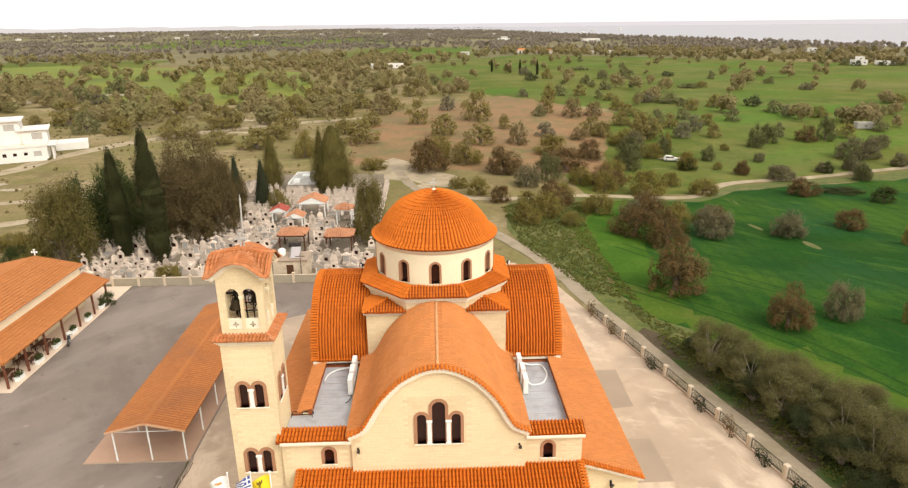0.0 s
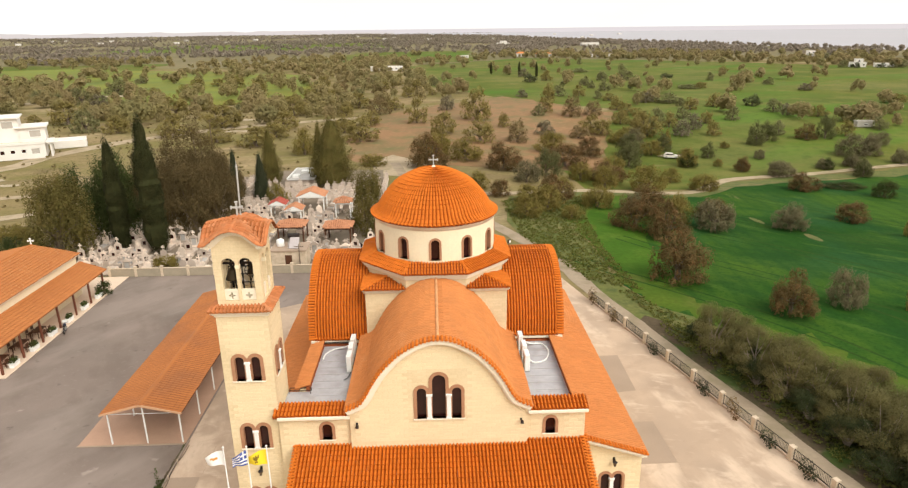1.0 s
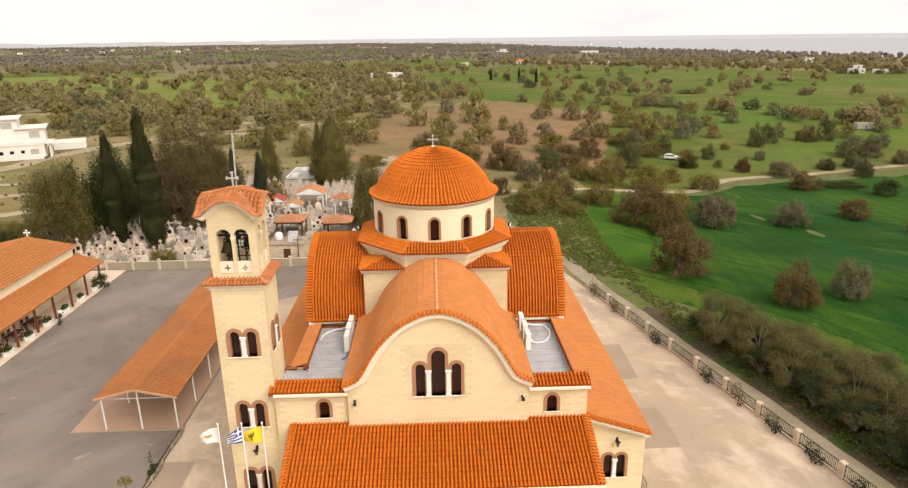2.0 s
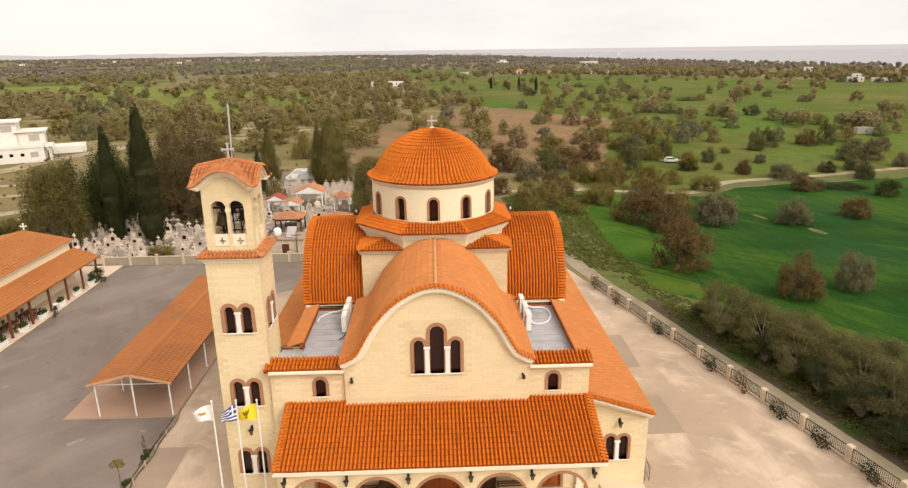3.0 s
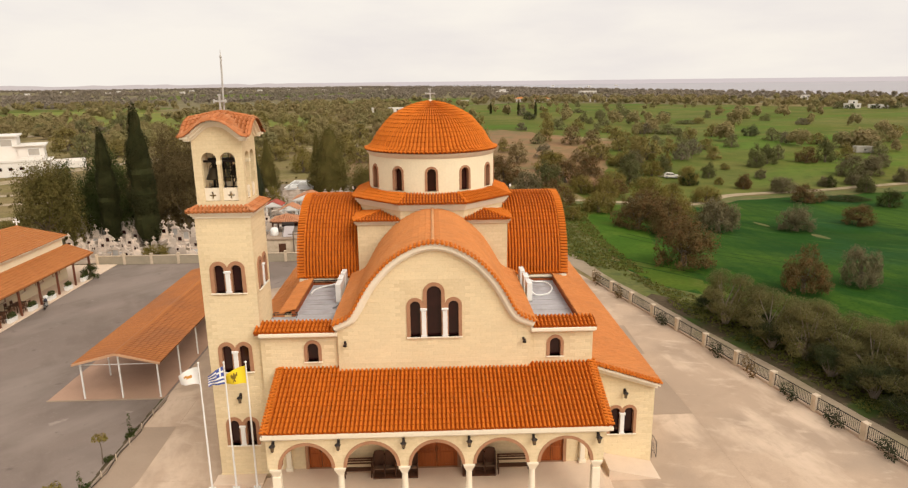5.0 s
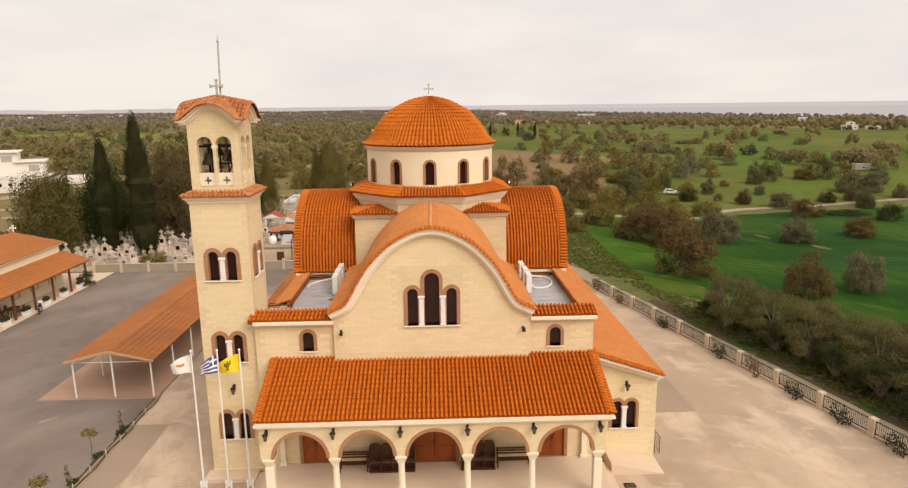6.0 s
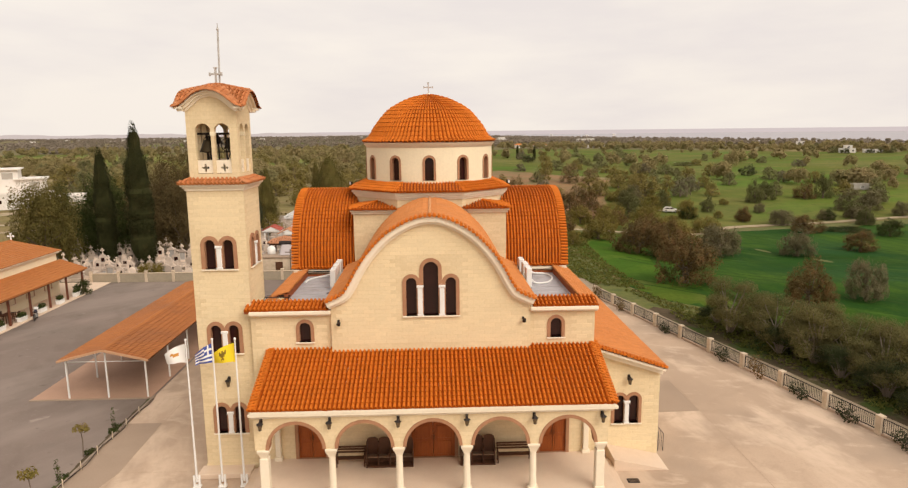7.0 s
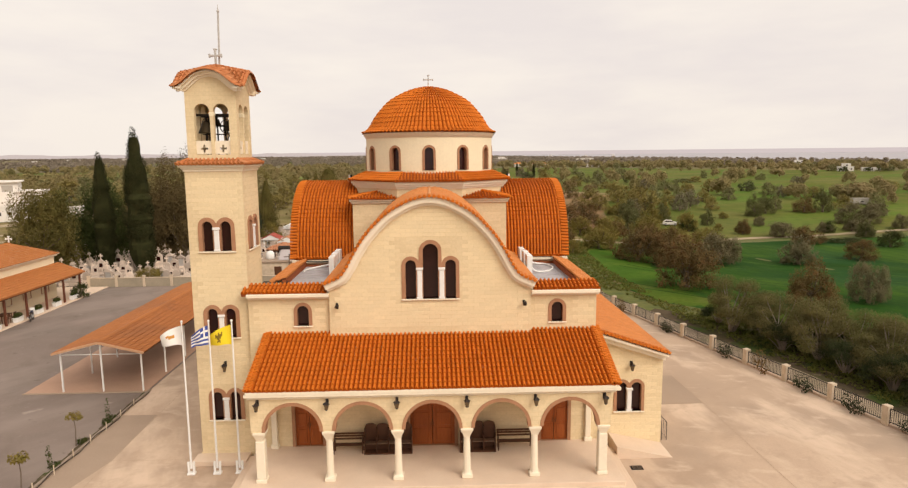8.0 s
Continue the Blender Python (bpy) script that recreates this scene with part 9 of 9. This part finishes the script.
part("side_canopy", Geo().box(0.16, 0.6, 3.5, 1.9, 8.6, 3.75, 0.03), HOUSE_WHITE, villa)
for x0, x1, y1, z1 in ((-5.8, 0.2, 13.0, 6.9), (-22.0, -5.4, 14.0, 9.4)):
    upper = part("upper_storey", Geo().box(x0, 6.0, 3.5, x1, y1, z1), HOUSE_WHITE, villa)
    part("roof_slab", Geo().box(x0 - 0.5, 5.3, z1, x1 + 0.6, y1 + 0.5, z1 + 0.35, 0.03), HOUSE_WHITE, upper)
    win = part("window", Geo().prism([rect(x1 - 3.6, z1 - 2.4, x1 - 1.0, z1 - 0.6), rect(x1 - 3.5, z1 - 2.3, x1 - 1.1, z1 - 0.7)], 5.94, 6.05), WHITE, upper)
    part("pane", Geo().box(x1 - 3.5, 5.97, z1 - 2.3, x1 - 1.1, 5.99, z1 - 0.7), SHED_GREY, win)
terrace = thing("villa_terrace", "low white walled pool terrace beside the villa", "terrace", at=pose(VILLA[0], VILLA[1], 0, 0, 0, VILLA[2]))
for x0, y0, x1, y1, h in ((1.0, 13.4, 8.8, 13.8, 1.9), (8.4, 13.8, 8.8, 21, 1.9), (1.0, 20.6, 8.4, 21, 1.9), (1.0, 13.8, 1.4, 20.6, 1.9), (-4.0, 23.0, 6.0, 23.3, 1.3)):
    part("wall", Geo().box(x0, y0, 0, x1, y1, h, 0.02), HOUSE_WHITE, terrace)
part("deck", Geo().box(1.4, 13.8, 0, 8.4, 20.6, 1.2), HOUSE_WHITE, terrace)

# an old car left in the meadow
car = thing("car", "old white hatchback car standing in the meadow", "car", at=pose(*sunk(56.6, 150.3), 0, 0, -14))
side = [(-1.8, 0.32), (1.8, 0.32), (1.86, 0.6), (1.72, 0.86), (0.85, 0.95), (0.35, 1.36), (-1.25, 1.4), (-1.72, 0.98), (-1.84, 0.7)]
part("body", Geo().prism([side], -0.8, 0.8), HOUSE_WHITE, car)
for y in (-0.815, 0.8):
    for pts in ([(0.28, 0.98), (0.75, 0.98), (0.32, 1.3), (-0.3, 1.32), (-0.3, 0.98)], [(-0.4, 0.98), (-0.4, 1.32), (-1.2, 1.33), (-1.52, 1.0)]):
        part("side_window", Geo().prism([pts], y, y + 0.015), GLASS, car)
part("windscreen", Geo().add([(0.86, -0.7, 0.97), (0.86, 0.7, 0.97), (0.4, 0.62, 1.35), (0.4, -0.62, 1.35), (0.83, -0.7, 0.95), (0.83, 0.7, 0.95), (0.37, 0.62, 1.33), (0.37, -0.62, 1.33)], [(0, 1, 2, 3), (4, 7, 6, 5), (0, 4, 5, 1), (1, 5, 6, 2), (2, 6, 7, 3), (3, 7, 4, 0)]), GLASS, car)
for x in (-1.2, 1.2):
    for y in (-0.72, 0.72):
        wheel = part("wheel", Geo().tube([(x, y - 0.1, 0.3), (x, y + 0.1, 0.3)], 0.3, 14), IRON, car)
        part("rim", Geo().tube([(x, y - 0.11, 0.3), (x, y + 0.11, 0.3)], 0.17, 10), METAL, wheel)
house(353, 613, -20, [(-7, -4, 7, 4, 0, 3.2), (-3, -3, 4, 4, 3.2, 6.0)], "white two-storey villa among far trees")
house(309, 474, -20, [(-5, -3, 5, 3, 0, 3.0), (-2, -2, 3, 3, 3.0, 5.2)], "white two-storey villa among far trees")
house(326, 470, -20, [(-6, -3, 6, 3, 0, 2.2)], "long low white outbuilding")
house(121, 715, 5, [(-8, -4, 8, 4, 0, 3.2)], "far white house with a pale roof", TILE_PALE)
house(100, 730, 5, [(-6, -4, 6, 4, 0, 3.2)], "far white house with a red roof", TILE_PALE)
house(177, 700, 0, [(-14, -3, 14, 3, 0, 2.2)], "long low white far building")
house(127, 1169, 0, [(-11, -6, 10, 6, 0, 5), (-5, -4, 6, 6, 5, 8)], "far white apartment block")
house(34, 700, 0, [(-6, -3, 6, 3, 0, 2.6)], "small far white house")
house(-33, 505, 10, [(-12, -4, 12, 4, 0, 2.8)], "long low pale far shed")
house(131.5, 193.5, -8, [(-2.6, -1.3, 2.6, 1.3, 0, 1.5)], "small greyish pale shed in the meadow", None, "shed", SHED_GREY)
house(262, 1100, 0, [(-14, -6, 14, 6, 0, 5)], "far white coastal building")
for k in range(30):
    a = radians(-33 + k * 1.65 + (k * 7 % 5) * 0.3)
    d = 1700 + (k * 397) % 1300
    house(d * math.sin(a), d * math.cos(a), (k * 37) % 40 - 20, [(-5 - k % 3, -4, 5 + k % 2, 4, 0, 3 + (k % 3))], "tiny far white village house")

# templates that stand nowhere
for tree in [t for kinds in (TREES, FAR_TREES) for row in kinds.values() for t in row]:
    if tree.name not in used:
        for ob in list(tree.children):
            bpy.data.objects.remove(ob)
        bpy.data.objects.remove(tree)

# ---- single tiles along the porch eave ----
one = tile_grid(slope((0, 0, 0), (1, 0, 0), (0, 1, 0)), 17.04 / POR_NU, por_dv, 17.04 / POR_NU, por_dv, seed=4)
one.name = "tile"
one.materials.append(TILE_ONE)
one.materials.append(PAN_SHADE)
tile_rng = random.Random(2)
tilt = math.degrees(math.atan2(por_up.z, por_up.y))
for j in range(POR_SINGLE):
    for i in range(POR_NU):
        p = Vector((-8.42 + i * 17.04 / POR_NU, POR_E.y, POR_E.z)) + por_up * (j * por_dv + tile_rng.gauss(0, 0.004))
        ob = new("tile", one)
        ob.parent = porch_roof
        ob.matrix_basis = Matrix.Translation(p) @ pose(0, 0, 0, tilt, 0, tile_rng.gauss(0, 0.4))

# ---- sawn stones of the gable, tower and side bays ----
STONE_ONE = mat("sawn_stone_single", (0.78, 0.625, 0.39), 0.85, (0.70, 0.56, 0.345), 0.35, 0.5, 0.15, 9.0, 0.1, per_object=0.035)
STONE_REST = mat("sawn_stones", (0.78, 0.625, 0.39), 0.85, (0.70, 0.56, 0.345), 0.35, 0.5, 0.15, 9.0, 0.1, island=0.035)
SW, SH, GAP = 0.56, 0.2, 0.005


def courses(u0, u1, z0, z1, shift, gaps, outline=None):
    """Whole stones (u, z) of a running bond between two heights, clear of the openings."""
    out = []
    for r in range(math.ceil(z0 / SH), math.floor(z1 / SH)):
        off = SW / 2 if r % 2 == 0 else 0.0
        for k in range(math.floor((u0 + shift) / SW) - 1, math.ceil((u1 + shift) / SW) + 2):
            a, z = k * SW - off - shift, r * SH
            b, t = a + SW, z + SH
            if a < u0 or b > u1 or any(a < g1 and b > g0 and z < h1 and t > h0 for g0, h0, g1, h1 in gaps):
                continue
            if outline and not all(inside(x, h, outline) for x, h in ((a, z), (b, z), (a, t), (b, t))):
                continue
            out.append((a, z))
    return out


def stone_box(a, z, deep):
    """One stone with a softened face, its front towards -y."""
    x0, x1, z0, z1, c = a + GAP, a + SW - GAP, z + GAP, z + SH - GAP, 0.008
    v = [(x0, 0.0, z0), (x1, 0.0, z0), (x1, 0.0, z1), (x0, 0.0, z1), (x0 + c, -deep, z0 + c), (x1 - c, -deep, z0 + c), (x1 - c, -deep, z1 - c), (x0 + c, -deep, z1 - c)]
    return v, [(4, 5, 6, 7), (0, 1, 5, 4), (1, 2, 6, 5), (2, 3, 7, 6), (3, 0, 4, 7)]


def stone_sheet(name, stones, m, parent):
    g = Geo()
    rng = random.Random(len(stones))
    for a, z in stones:
        v, f = stone_box(a, z, 0.005 + rng.uniform(0, 0.003))
        g.add([m @ Vector(q) for q in v], f)
    ob = part(name, g, STONE_REST, parent)
    ob["kind"] = "stuff"
    return ob


stones = courses(-5.1, 5.1, 6.9, 13.4, F0, [(-1.5, 8.3, 1.55, 11.6)], gable)
v, f = stone_box(0, 0, 0.007)
stone_me = bpy.data.meshes.new("stone")
stone_me.from_pydata(v, [], f)
stone_me.materials.append(STONE_ONE)
stone_rng = random.Random(6)
for a, z in stones[:300]:
    ob = new("stone", stone_me)
    ob.parent = gable_wall
    ob.matrix_basis = pose(a, F0 - stone_rng.uniform(0.0, 0.003), z)
stone_sheet("upper_facing", stones[300:], pose(0, F0, 0), gable_wall)
for k, shift in ((0, TX + TY - TH), (1, TY + TX + TH)):
    m = pose(TX, TY, 0, 0, 0, k * 90) @ pose(0, -TH, 0)
    edge = TH - 0.01 if k == 0 else TH - 0.02
    stone_sheet("tower_facing", courses(-edge, edge, 0.4, 14.7, shift, [(-0.94, z - 0.12, 0.94, z + 1.8) for z, h in pairs]), m, church)
for side in (-1, 1):
    u0, u1 = (-9.2, -5.1) if side < 0 else (5.1, 8.5)
    stone_sheet("bay_facing", courses(u0, u1, 6.9, 8.5, F1, [(side * 6.48 - 0.55, 6.9, side * 6.48 + 0.55, 8.4)]), pose(0, F1, 0), church)
stone_sheet("aisle_facing", courses(8.6, 12.36, 0.2, 4.6, 33.0, [(9.7, 1.7, 11.5, 3.7)]), pose(0, 33.0, 0), church)
